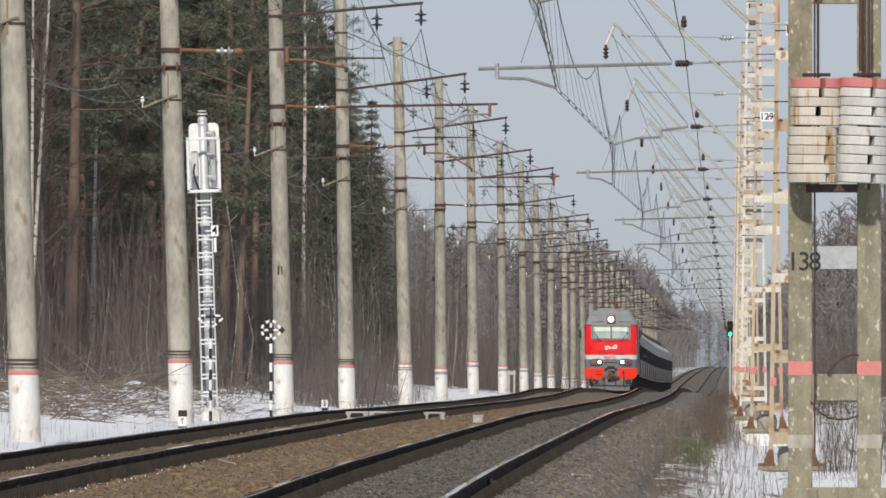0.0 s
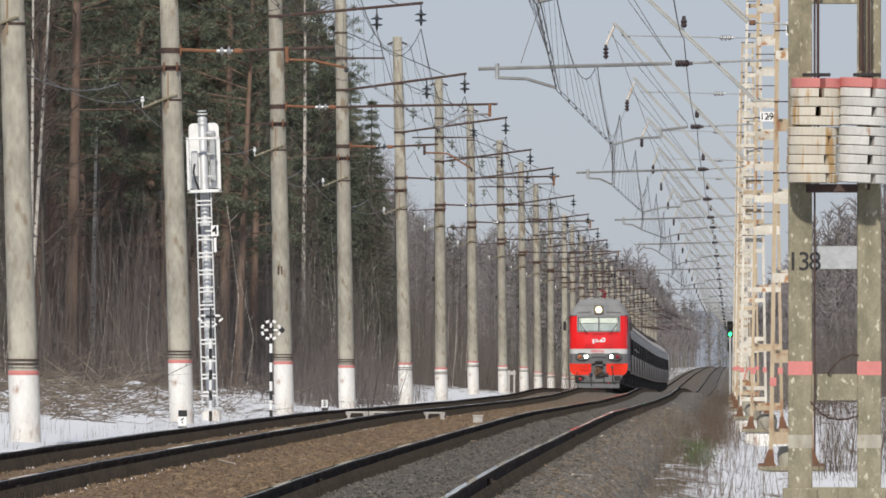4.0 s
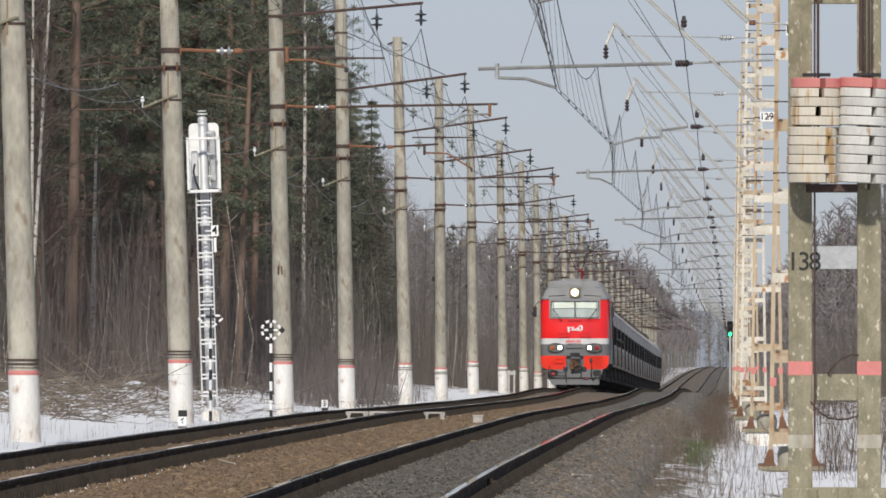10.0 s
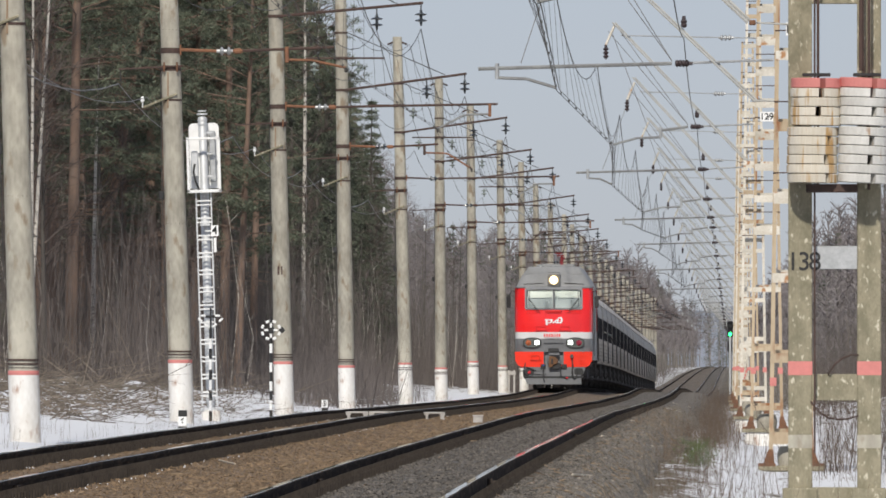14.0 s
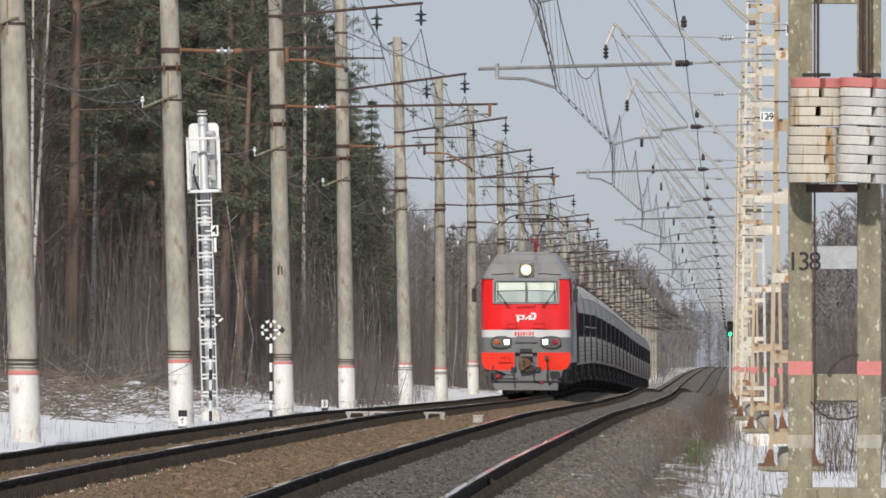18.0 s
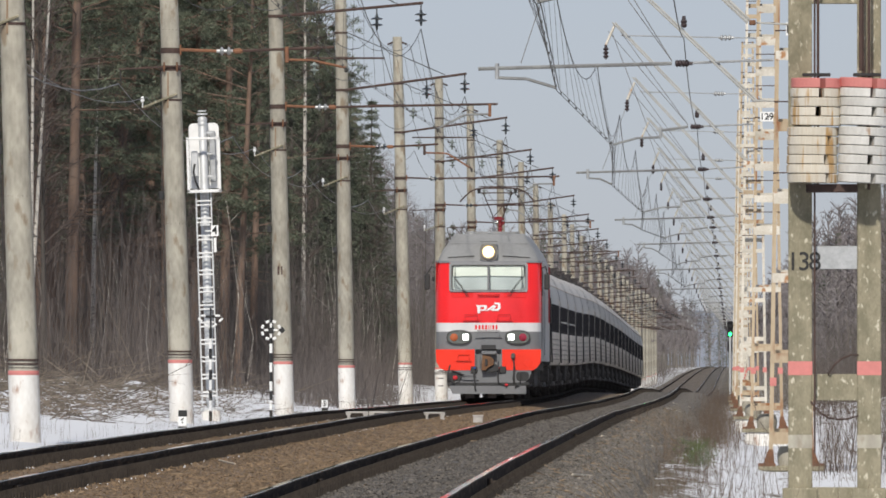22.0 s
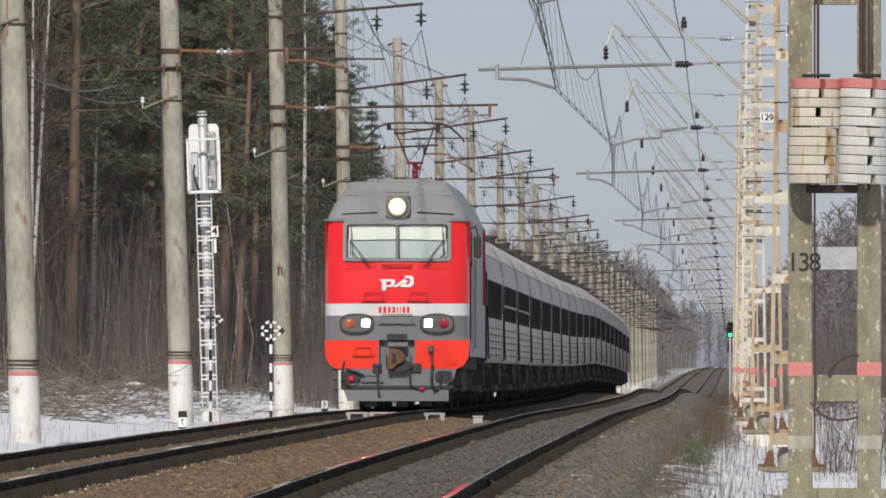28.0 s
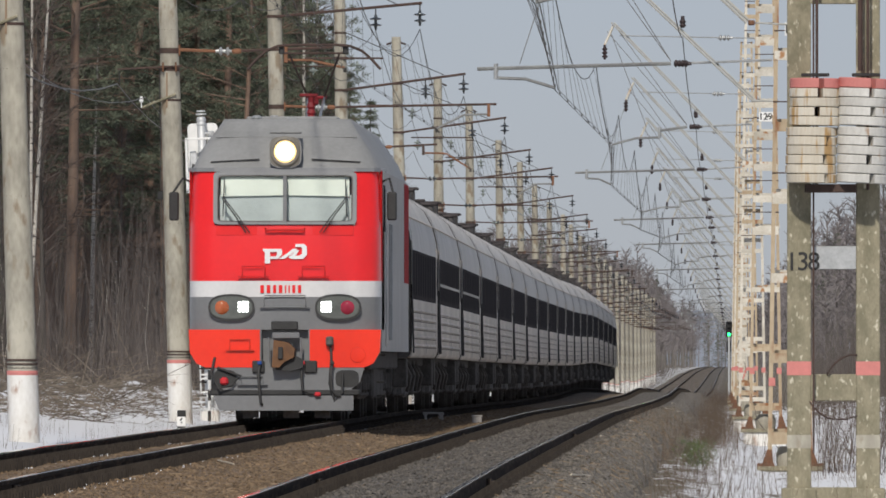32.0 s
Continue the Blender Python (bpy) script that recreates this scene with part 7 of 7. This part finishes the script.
def build_forest():
    rng = random.Random(11)
    pines, spruces, birches, aspens = [], [], [], []
    for k in range(5):
        pines.append(tree_thing("pine_tree", "tall Scots pine with reddish trunk and dark green needles", "tree", pine(random.Random(20 + k), 21, 9.5 - (k % 3) * 2.2), (PINE_BARK, NEEDLES), "trees at the forest edge"))
    for k in range(3):
        spruces.append(tree_thing("spruce_tree", "dark green spruce with drooping boughs", "tree", spruce(random.Random(40 + k), 17), (GREY_BARK, SPRUCE), "trees at the forest edge"))
    for k in range(4):
        birches.append(tree_thing("birch_tree", "leafless birch with white bark", "tree", bare_tree(random.Random(60 + k), 17, 60, 0.12), (BIRCH_BARK, TWIG), "trees at the forest edge"))
    for k in range(4):
        aspens.append(tree_thing("bare_tree", "leafless grey-brown young tree", "tree", bare_tree(random.Random(80 + k), 12, 70, 0.17), (GREY_BARK, TWIG), "trees at the forest edge"))
    used = set()

    def lower(x, y, s, h, crown):
        """Keep the woods under the skyline that steps down along the line."""
        u = (x + crown) / y
        sky = ((-0.0270, 0.026), (-0.0247, 0.0206), (-0.0243, 0.0188), (-0.0228, 0.0150), (-0.0217, 0.0127), (-0.02, 0.0107), (-0.0185, 0.0095))
        if x > 0 or u <= sky[0][0]:
            return s
        for (a, za), (b, zb) in zip(sky, sky[1:]):
            if u <= b:
                top = za + (zb - za) * (u - a) / (b - a)
                return min(s, (1.0 + top * y - ground_z(x, y)) / (h * 1.04))
        return s

    def put(kinds, x, y, s=1.0):
        k = rng.choice(kinds)
        s = lower(x, y, s, 21 if kinds is pines else 12 if kinds is aspens else 17, 1.5 if kinds in (pines, spruces) else 0.6)
        m = place(x, y, s, rng)
        if k.name in used:
            spread_tree(k, m)
        else:
            used.add(k.name)
            k.matrix_basis = m

    def put_at(kinds, x, y, s):
        k = rng.choice(kinds)
        m = place(x, y, s, rng)
        if k.name in used:
            spread_tree(k, m)
        else:
            used.add(k.name)
            k.matrix_basis = m
    # chosen trees at the forest's edge: white birches and leaning pines
    for k, (x, y, lean) in enumerate(((-19.95, 428, 0.4), (-20.15, 430, 3.7), (-20.5, 520, -1.0))):
        t = tree_thing("birch_tree", "tall slender leafless birch with white bark", "tree", bare_tree(random.Random(70 + k), 19, 50, 0.1, 0.004, girth=0.5), (BIRCH_BARK, TWIG), "trees at the forest edge")
        t.matrix_basis = pose(x, y, ground_z(x, y), 0, lean, 0)
    for k, (x, y, lean) in enumerate(((-21.1, 485, 9.0), (-21.6, 470, 1.5), (-20.8, 500, 2.0))):
        t = spread_tree(pines[k], pose(x, y, ground_z(x, y), 0, lean, 40 * k))
    for x, y, s in ((-21.5, 462, 1.05), (-22.5, 492, 1.1), (-21.0, 505, 1.0), (-20.4, 515, 1.05), (-21.3, 545, 1.1), (-20.2, 560, 1.0), (-22.8, 585, 1.1), (-21.0, 600, 1.05)):
        put(pines, x, y, s)
    for _ in range(26):
        y = rng.uniform(480, 620)
        put(pines, -y * (0.0285 + 0.018 * rng.random()) - 3.0, y, rng.uniform(0.85, 1.05))
    for _ in range(16):
        put(pines, -19.2 - rng.random() * 4, rng.uniform(630, 800), rng.uniform(1.0, 1.12))
    for _ in range(18):
        put(spruces, -19.0 - rng.random() * 5, rng.uniform(640, 800), rng.uniform(1.1, 1.35))
    for _ in range(12):
        put(spruces, -19.3 - rng.random() * 5, rng.uniform(800, 890), rng.uniform(0.8, 1.0))
    for _ in range(66):
        y = rng.uniform(430, 860)
        put(pines, -19.5 - rng.random() ** 1.3 * 26 - max(0, (y - 600) * 0.006), y, rng.uniform(0.85, 1.12))
    for _ in range(40):
        y = rng.uniform(560, 880)
        put(spruces, -19.5 - rng.random() ** 1.4 * 18, y, rng.uniform(0.7, 1.15))
    for _ in range(38):
        y = rng.uniform(425, 900)
        put(birches, -18.2 - rng.random() * 14, y, rng.uniform(0.55, 1.05))
    for _ in range(46):
        y = rng.uniform(430, 1000)
        put(aspens, -16.6 - rng.random() * 8, y, rng.uniform(0.5, 0.95))
    for _ in range(16):
        y = rng.uniform(850, 1150)
        put(spruces, -19 - rng.random() * 12, y, rng.uniform(0.55, 0.8))
    for _ in range(14):
        put(aspens, rng.uniform(9, 15), rng.uniform(640, 1100), rng.uniform(1.2, 1.6))
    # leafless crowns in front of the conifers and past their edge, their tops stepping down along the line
    hazel = [tree_thing("bare_tree", "leafless tree with a fine purple-grey crown of twigs, paled by painted haze", "tree", bare_tree(random.Random(90 + k), 16, 95, 0.17, fine=9, thick=0.9), (GREY_BARK, FAR_TWIG), "trees at the forest edge") for k in range(4)]
    rows = [(-0.0252, 0.0196), (-0.0243, 0.0180), (-0.0236, 0.0160), (-0.0229, 0.0146), (-0.0217, 0.0132), (-0.0205, 0.0122), (-0.0194, 0.0108), (-0.0179, 0.0099), (-0.0160, 0.0092), (-0.0142, 0.0084)]
    for k in range(20):
        u, top = rows[k % 10]
        y = rng.uniform(800, 880) if k % 10 < 6 else rng.uniform(900, 1150)
        u += rng.uniform(-0.0004, 0.0004)
        put_at(hazel, u * y, y, (1.0 + top * y * rng.uniform(0.84, 1.0) - ground_z(u * y, y)) / 17.5)
    for k in range(4):
        y = rng.uniform(640, 700)
        put_at(birches, y * (-0.0300 + 0.0007 * k), y, rng.uniform(1.05, 1.2))
    # pines with boughs hanging low between the masts
    low_pines = [tree_thing("pine_tree", "Scots pine with low sweeping green boughs", "tree", pine(random.Random(26 + k), 19, 6.0 - k * 0.8, 1.2, 1.6), (PINE_BARK, NEEDLES), "trees at the forest edge") for k in range(2)]
    for k in range(15):
        y = rng.uniform(455, 520)
        put_at(low_pines, y * (-0.0452 + 0.00095 * k), y, rng.uniform(0.85, 1.1))
    # dark spruces where the conifers end, each lower than the one before
    for u, top, y in ((-0.0284, 0.0228, 690), (-0.0270, 0.0220, 700), (-0.0261, 0.0214, 715), (-0.0252, 0.0205, 725), (-0.0243, 0.0186, 735), (-0.0236, 0.0156, 750), (-0.02325, 0.0135, 770), (-0.0275, 0.0180, 660), (-0.0292, 0.0200, 650), (-0.0262, 0.0165, 680), (-0.0249, 0.0155, 690), (-0.0241, 0.0120, 700)):
        put_at(spruces, u * y, y, (1.0 + top * y - ground_z(u * y, y)) / 17.4)
    for k in range(9):
        y = rng.uniform(440, 560)
        put_at(aspens, y * rng.uniform(-0.0480, -0.0335), y, rng.uniform(0.5, 0.9))
    for k in range(5):
        y = rng.uniform(480, 540)
        put_at(aspens, y * (-0.0452 + 0.0011 * k), y, rng.uniform(0.9, 1.2))
    # the woods behind, joined
    lp = [pine(random.Random(120 + k), 20, 7.0, 0.62, 0.9) for k in range(3)]
    ls = [spruce(random.Random(130 + k), 16, 0.42) for k in range(3)]
    lb = [bare_tree(random.Random(140 + k), 14, 34, 0.17) for k in range(4)]
    lf = [bare_tree(random.Random(150 + k), 14, 40, 0.2, fine=4, thick=3.2) for k in range(4)]
    needles, dark, trunks, twigs = Wood(), Wood(), Wood(), Wood()
    base = {"p": 20.0, "s": 16.0, "b": 14.0, "f": 14.0}

    def wood(kind, x, y, s):
        if y < 1100:
            s = lower(x, y, s, base[kind], 1.5 if kind in "ps" else 0.6)
        m = place(x, y, s, rng)
        t, c = rng.choice({"p": lp, "s": ls, "b": lb, "f": lf}[kind])
        trunks.add(t, m)
        {"p": needles, "s": dark, "b": twigs, "f": twigs}[kind].add(c, m)
    for _ in range(105):
        y = rng.uniform(560, 1000)
        wood("p", -26 - rng.random() * 55, y, rng.uniform(0.9, 1.15))
    for _ in range(110):
        y = rng.uniform(560, 1050)
        wood("s", -24 - rng.random() * 50, y, rng.uniform(0.7, 1.2))
    def height(y):
        """Height of the woods along the line, which rise with the land."""
        pts = ((850, 10.5), (950, 11.0), (1340, 14.5), (1800, 17.5), (2700, 21.0), (3600, 24.0), (4700, 26.0))
        for (a, ha), (b, hb) in zip(pts, pts[1:]):
            if y <= b:
                return ha + (hb - ha) * max(0.0, (y - a) / (b - a))
        return 26.0
    for _ in range(260):
        y = rng.uniform(850, 1500)
        k = rng.choice("bbbbs")
        wood(k, -18.5 - rng.random() * 16, y, height(y) / base[k] * rng.uniform(0.7, 1.05))
    for _ in range(520):
        y = 1400 + 3200 * rng.random() ** 1.25
        k = rng.choice("ffffs")
        wood(k, -18.5 - rng.random() * 24, y, height(y) / base[k] * rng.uniform(0.72, 1.04))
    for _ in range(330):
        y = 700 + 3800 * rng.random() ** 1.4
        k = rng.choice("ffffs") if y > 1200 else rng.choice("bbbbs")
        wood(k, 9.5 + rng.random() * 20, y, (19 + min(5, max(0, y - 1200) * 0.003)) / base[k] * rng.uniform(0.75, 1.05))
    # the woods close in where the line runs out of sight
    for _ in range(150):
        y = 1500 + 2900 * rng.random()
        wood("f", -10.5 - rng.random() * 9, y, height(y) / 14 * rng.uniform(0.35, 0.75))
    for _ in range(125):
        y = 1300 + 3100 * rng.random()
        wood("f", 2.5 + rng.random() * 9, y, 16 / 14 * rng.uniform(0.35, 0.85))
    for _ in range(120):
        y = 3900 + 700 * rng.random()
        x = rng.uniform(-75, 60)
        wood(rng.choice("ffs"), x, y, (22 - (5 if -25 < x < 12 else 0)) / 14 * rng.uniform(0.6, 1.05))
    needles.build("far_pine_woods", NEEDLES, "dark green pine woods behind the forest edge", "woods")
    dark.build("far_spruce_woods", SPRUCE, "dark spruce woods behind the forest edge", "woods")
    # bark set paler than GREY_BARK, with the haze of distance in its colour
    trunks.build("far_tree_trunks", mat("haze_paled_bark", (0.20, 0.182, 0.165), (0.13, 0.118, 0.108), 0.9, scale=2, fine=14, bump=0.3, island=0.2, stretch=(1, 1, 0.3)), "grey trunks deep in the woods, haze painted into their bark", "woods")
    twigs.build("far_bare_woods", FAR_TWIG, "leafless brown woods along the line, paled by painted haze", "woods")
    # thickets under the trees
    tall = [thicket(random.Random(200 + k), 6.5, 9, 0.07, 7) for k in range(5)]
    low = [thicket(random.Random(220 + k), 2.6, 14, 0.25, 6, 0.009) for k in range(5)]
    w1, w2 = Wood(), Wood()
    for _ in range(1750):
        y = 420 + 700 * rng.random() ** 1.2
        x = -15.8 - rng.random() ** 1.4 * 22
        w1.add(rng.choice(tall), place(x, y, rng.uniform(0.42, 0.95), rng))
    for _ in range(260):
        y = 400 + 500 * rng.random()
        w2.add(rng.choice(low), place(-14.2 - rng.random() * 4, y, rng.uniform(0.5, 1.0), rng))
    for _ in range(420):
        y = 420 + 1300 * rng.random() ** 1.5
        w1.add(rng.choice(tall), place(6.5 + rng.random() ** 1.2 * 12, y, rng.uniform(0.5, 1.1), rng))
    w1.build("undergrowth", UNDERGROWTH, "dense leafless grey-brown saplings under the trees", "undergrowth")
    for _ in range(130):
        y = 400 + 170 * rng.random()
        w2.add(rng.choice(low), place(-max(11.0, y * (0.0244 + 0.0058 * rng.random())), y, rng.uniform(0.45, 0.95), rng))
    for _ in range(80):
        y = 440 + 180 * rng.random()
        w2.add(rng.choice(low), place(-max(10.9, y * (0.0198 + 0.005 * rng.random())), y, rng.uniform(0.25, 0.5), rng))
    for _ in range(300):
        y = 820 + 1700 * rng.random() ** 1.3
        w2.add(rng.choice(low), place(-9.6 - rng.random() * 8, y, rng.uniform(0.5, 1.3), rng))
    w2.build("low_brush", UNDERGROWTH, "low leafless brush at the edge of the snow", "brush")
    pale = [thicket(random.Random(260 + k), 9, 3, 0.035, 3, 0.017) for k in range(5)]
    w5 = Wood()
    for _ in range(62):
        y = 415 + 480 * rng.random() ** 1.3
        w5.add(rng.choice(pale), place(-15.5 - rng.random() * 9, y, rng.uniform(0.4, 0.85), rng))
    w5.build("birch_saplings", BIRCH_BARK, "thin white birch saplings in the undergrowth", "saplings")
    # felled branches on the snow
    heap = Soup()
    for _ in range(640):
        y = rng.uniform(265, 370)
        x = -10.9 - rng.random() ** 0.8 * (y * 0.049 - 11.0)
        z = ground_z(x, y) + rng.random() ** 2 * 0.6
        d = Vector((rng.gauss(0, 1), rng.gauss(0, 1.2), rng.gauss(0.12, 0.22))).normalized()
        p = Vector((x, y, z))
        ln = rng.uniform(0.6, 2.2)
        q = p + d * ln
        q.z = max(q.z, ground_z(q.x, q.y) + 0.02)
        heap.stick(p, q, rng.uniform(0.005, 0.013), 0.003)
        for _ in range(3):
            w = p.lerp(q, rng.uniform(0.3, 1))
            heap.sliver(w, w + (d + rand_dir(rng) * 0.7).normalized() * ln * 0.3, 0.006)
    ob = raw("brushwood", heap.v, heap.f, BRANCH)
    tagged(ob, "felled bare branches lying on the snow", "brushwood", kind="stuff")
    # dry weeds and bushes on the right-hand verge
    weeds = [thicket(random.Random(240 + k), 0.75, 11, 0.3, 7, 0.0072) for k in range(6)]
    for wv in weeds:
        wv.v = [(x * 0.28, y * 0.6, z) for x, y, z in wv.v]
    w3 = Wood()
    for _ in range(440):
        y = 112 + 560 * rng.random() ** 1.3
        x = rng.choice((rng.gauss(-0.75, 0.28), rng.uniform(-0.9, 0.35), rng.uniform(0.3, 4.5)))
        if -1.6 < x and (y > 330 or x > 0.5 or fluff(x * 2.0, y * 0.06, 1.0) > -0.02):
            w3.add(rng.choice(weeds), place(x, y, rng.uniform(0.4, 1.25) * (0.7 if x < -1 else 1.0), rng))
    for _ in range(170):
        y = 185 + 140 * rng.random()
        x = rng.gauss(-1.05, 0.3)
        if fluff(x * 1.6, y * 0.05, 1.0) > -0.08:
            m = place(x, y, rng.uniform(0.3, 0.75), rng)
            m.translation.z = max(m.translation.z, bed_z(x, y) - 0.05) if x < -0.82 else m.translation.z
            w3.add(rng.choice(weeds), m)
    for _ in range(90):
        w3.add(rng.choice(weeds), place(rng.uniform(-0.95, -0.05), 300 + 200 * rng.random(), rng.uniform(0.45, 1.0), rng))
    sprawl = [thicket(random.Random(260 + k), 0.42, 16, 0.75, 8, 0.006) for k in range(5)]
    for wv in sprawl:
        wv.v = [(x * 0.3, y * 0.7, z) for x, y, z in wv.v]
    for _ in range(210):
        y = 185 + 190 * rng.random() ** 1.2
        x = rng.choice((rng.gauss(-0.8, 0.28), rng.gauss(-0.45, 0.2), rng.uniform(-0.4, 1.8)))
        if fluff(x * 1.3, y * 0.045, 1.0) > (-0.12 if x < -0.1 else 0.12):
            m = place(x, y, rng.uniform(0.5, 1.15), rng)
            m.translation.z = max(m.translation.z, bed_z(x, y) - 0.04) if x < -0.82 else m.translation.z
            w3.add(rng.choice(sprawl), m)
    for _ in range(240):
        y = 205 + 330 * rng.random()
        w3.add(rng.choice(weeds), place(-9.5 - rng.random() ** 1.5 * 5, y, rng.uniform(0.25, 0.8), rng))
    w3.build("dry_weeds", WEED, "dry reddish-brown weeds and twigs on the verge", "weeds")
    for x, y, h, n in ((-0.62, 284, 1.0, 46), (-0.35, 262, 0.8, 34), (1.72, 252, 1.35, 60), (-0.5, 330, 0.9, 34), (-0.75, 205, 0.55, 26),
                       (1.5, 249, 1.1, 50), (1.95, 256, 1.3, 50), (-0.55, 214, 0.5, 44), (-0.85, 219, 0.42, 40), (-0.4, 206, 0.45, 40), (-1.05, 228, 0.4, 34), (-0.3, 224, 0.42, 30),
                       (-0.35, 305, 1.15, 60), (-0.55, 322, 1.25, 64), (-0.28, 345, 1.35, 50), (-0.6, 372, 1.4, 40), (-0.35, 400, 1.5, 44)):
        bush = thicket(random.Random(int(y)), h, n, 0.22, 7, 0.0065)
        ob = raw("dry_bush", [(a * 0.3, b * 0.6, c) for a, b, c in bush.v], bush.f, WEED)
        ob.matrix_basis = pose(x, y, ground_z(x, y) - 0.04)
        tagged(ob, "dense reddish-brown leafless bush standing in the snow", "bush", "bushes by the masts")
    w4 = Wood()
    for _ in range(60):
        y = 230 + 400 * rng.random()
        w4.add(rng.choice(low), place(rng.uniform(2.0, 6.0), y, rng.uniform(0.5, 0.9), rng))
    for _ in range(46):
        y = 400 + 700 * rng.random()
        w4.add(rng.choice(low), place(rng.gauss(-0.55, 0.3), y, rng.uniform(0.3, 0.55), rng))
    w4.build("bare_bushes", TWIG, "leafless bushes on the snow beside the masts", "bushes")
    # a pine seedling
    t = empty("pine_seedling", pose(-0.54, 226, ground_z(-0.54, 226)))
    tagged(t, "small green pine seedling among dry weeds", "tree")
    cr, tr = Soup(), Soup()
    tr.stick((0, 0, -0.1), (0.03, 0, 0.5), 0.014, 0.005)
    for _ in range(420):
        z = rng.uniform(0.1, 0.48)
        c = Vector((rng.gauss(0, 0.13), rng.gauss(0, 0.13), z))
        e = rand_dir(rng, 0.6)
        cr.blade(c, e, rng.uniform(0.08, 0.16), 0.006, e.orthogonal().normalized())
    raw("trunk", tr.v, tr.f, GREY_BARK, t)
    raw("crown", cr.v, cr.f, mat("bright_pine_needles", (0.10, 0.13, 0.045), (0.07, 0.095, 0.035), 0.7, bump=0.0, island=0.3), t)


def build_distance():
    """A wooded ridge where the line ends at the horizon, its haze painted in."""
    rng = random.Random(3)
    v, f, n = [], [], 0
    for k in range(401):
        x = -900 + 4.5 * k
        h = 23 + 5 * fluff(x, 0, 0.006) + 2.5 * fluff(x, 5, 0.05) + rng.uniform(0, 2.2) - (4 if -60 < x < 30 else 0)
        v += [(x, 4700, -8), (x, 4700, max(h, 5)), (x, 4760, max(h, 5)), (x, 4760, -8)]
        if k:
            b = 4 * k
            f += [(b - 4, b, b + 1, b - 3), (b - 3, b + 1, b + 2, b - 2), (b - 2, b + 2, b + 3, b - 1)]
    # distance haze is put into this blue-grey base colour
    ob = raw("backdrop", v, f, mat("woods_with_painted_haze", (0.28, 0.31, 0.37), (0.22, 0.245, 0.30), 1.0, scale=0.05, fine=0.6, bump=0.0, spec=0.0))
    tagged(ob, "wooded ridge on the horizon with blue haze painted into its colour", "backdrop", kind="structure")


build_forest()
build_distance()
motions()
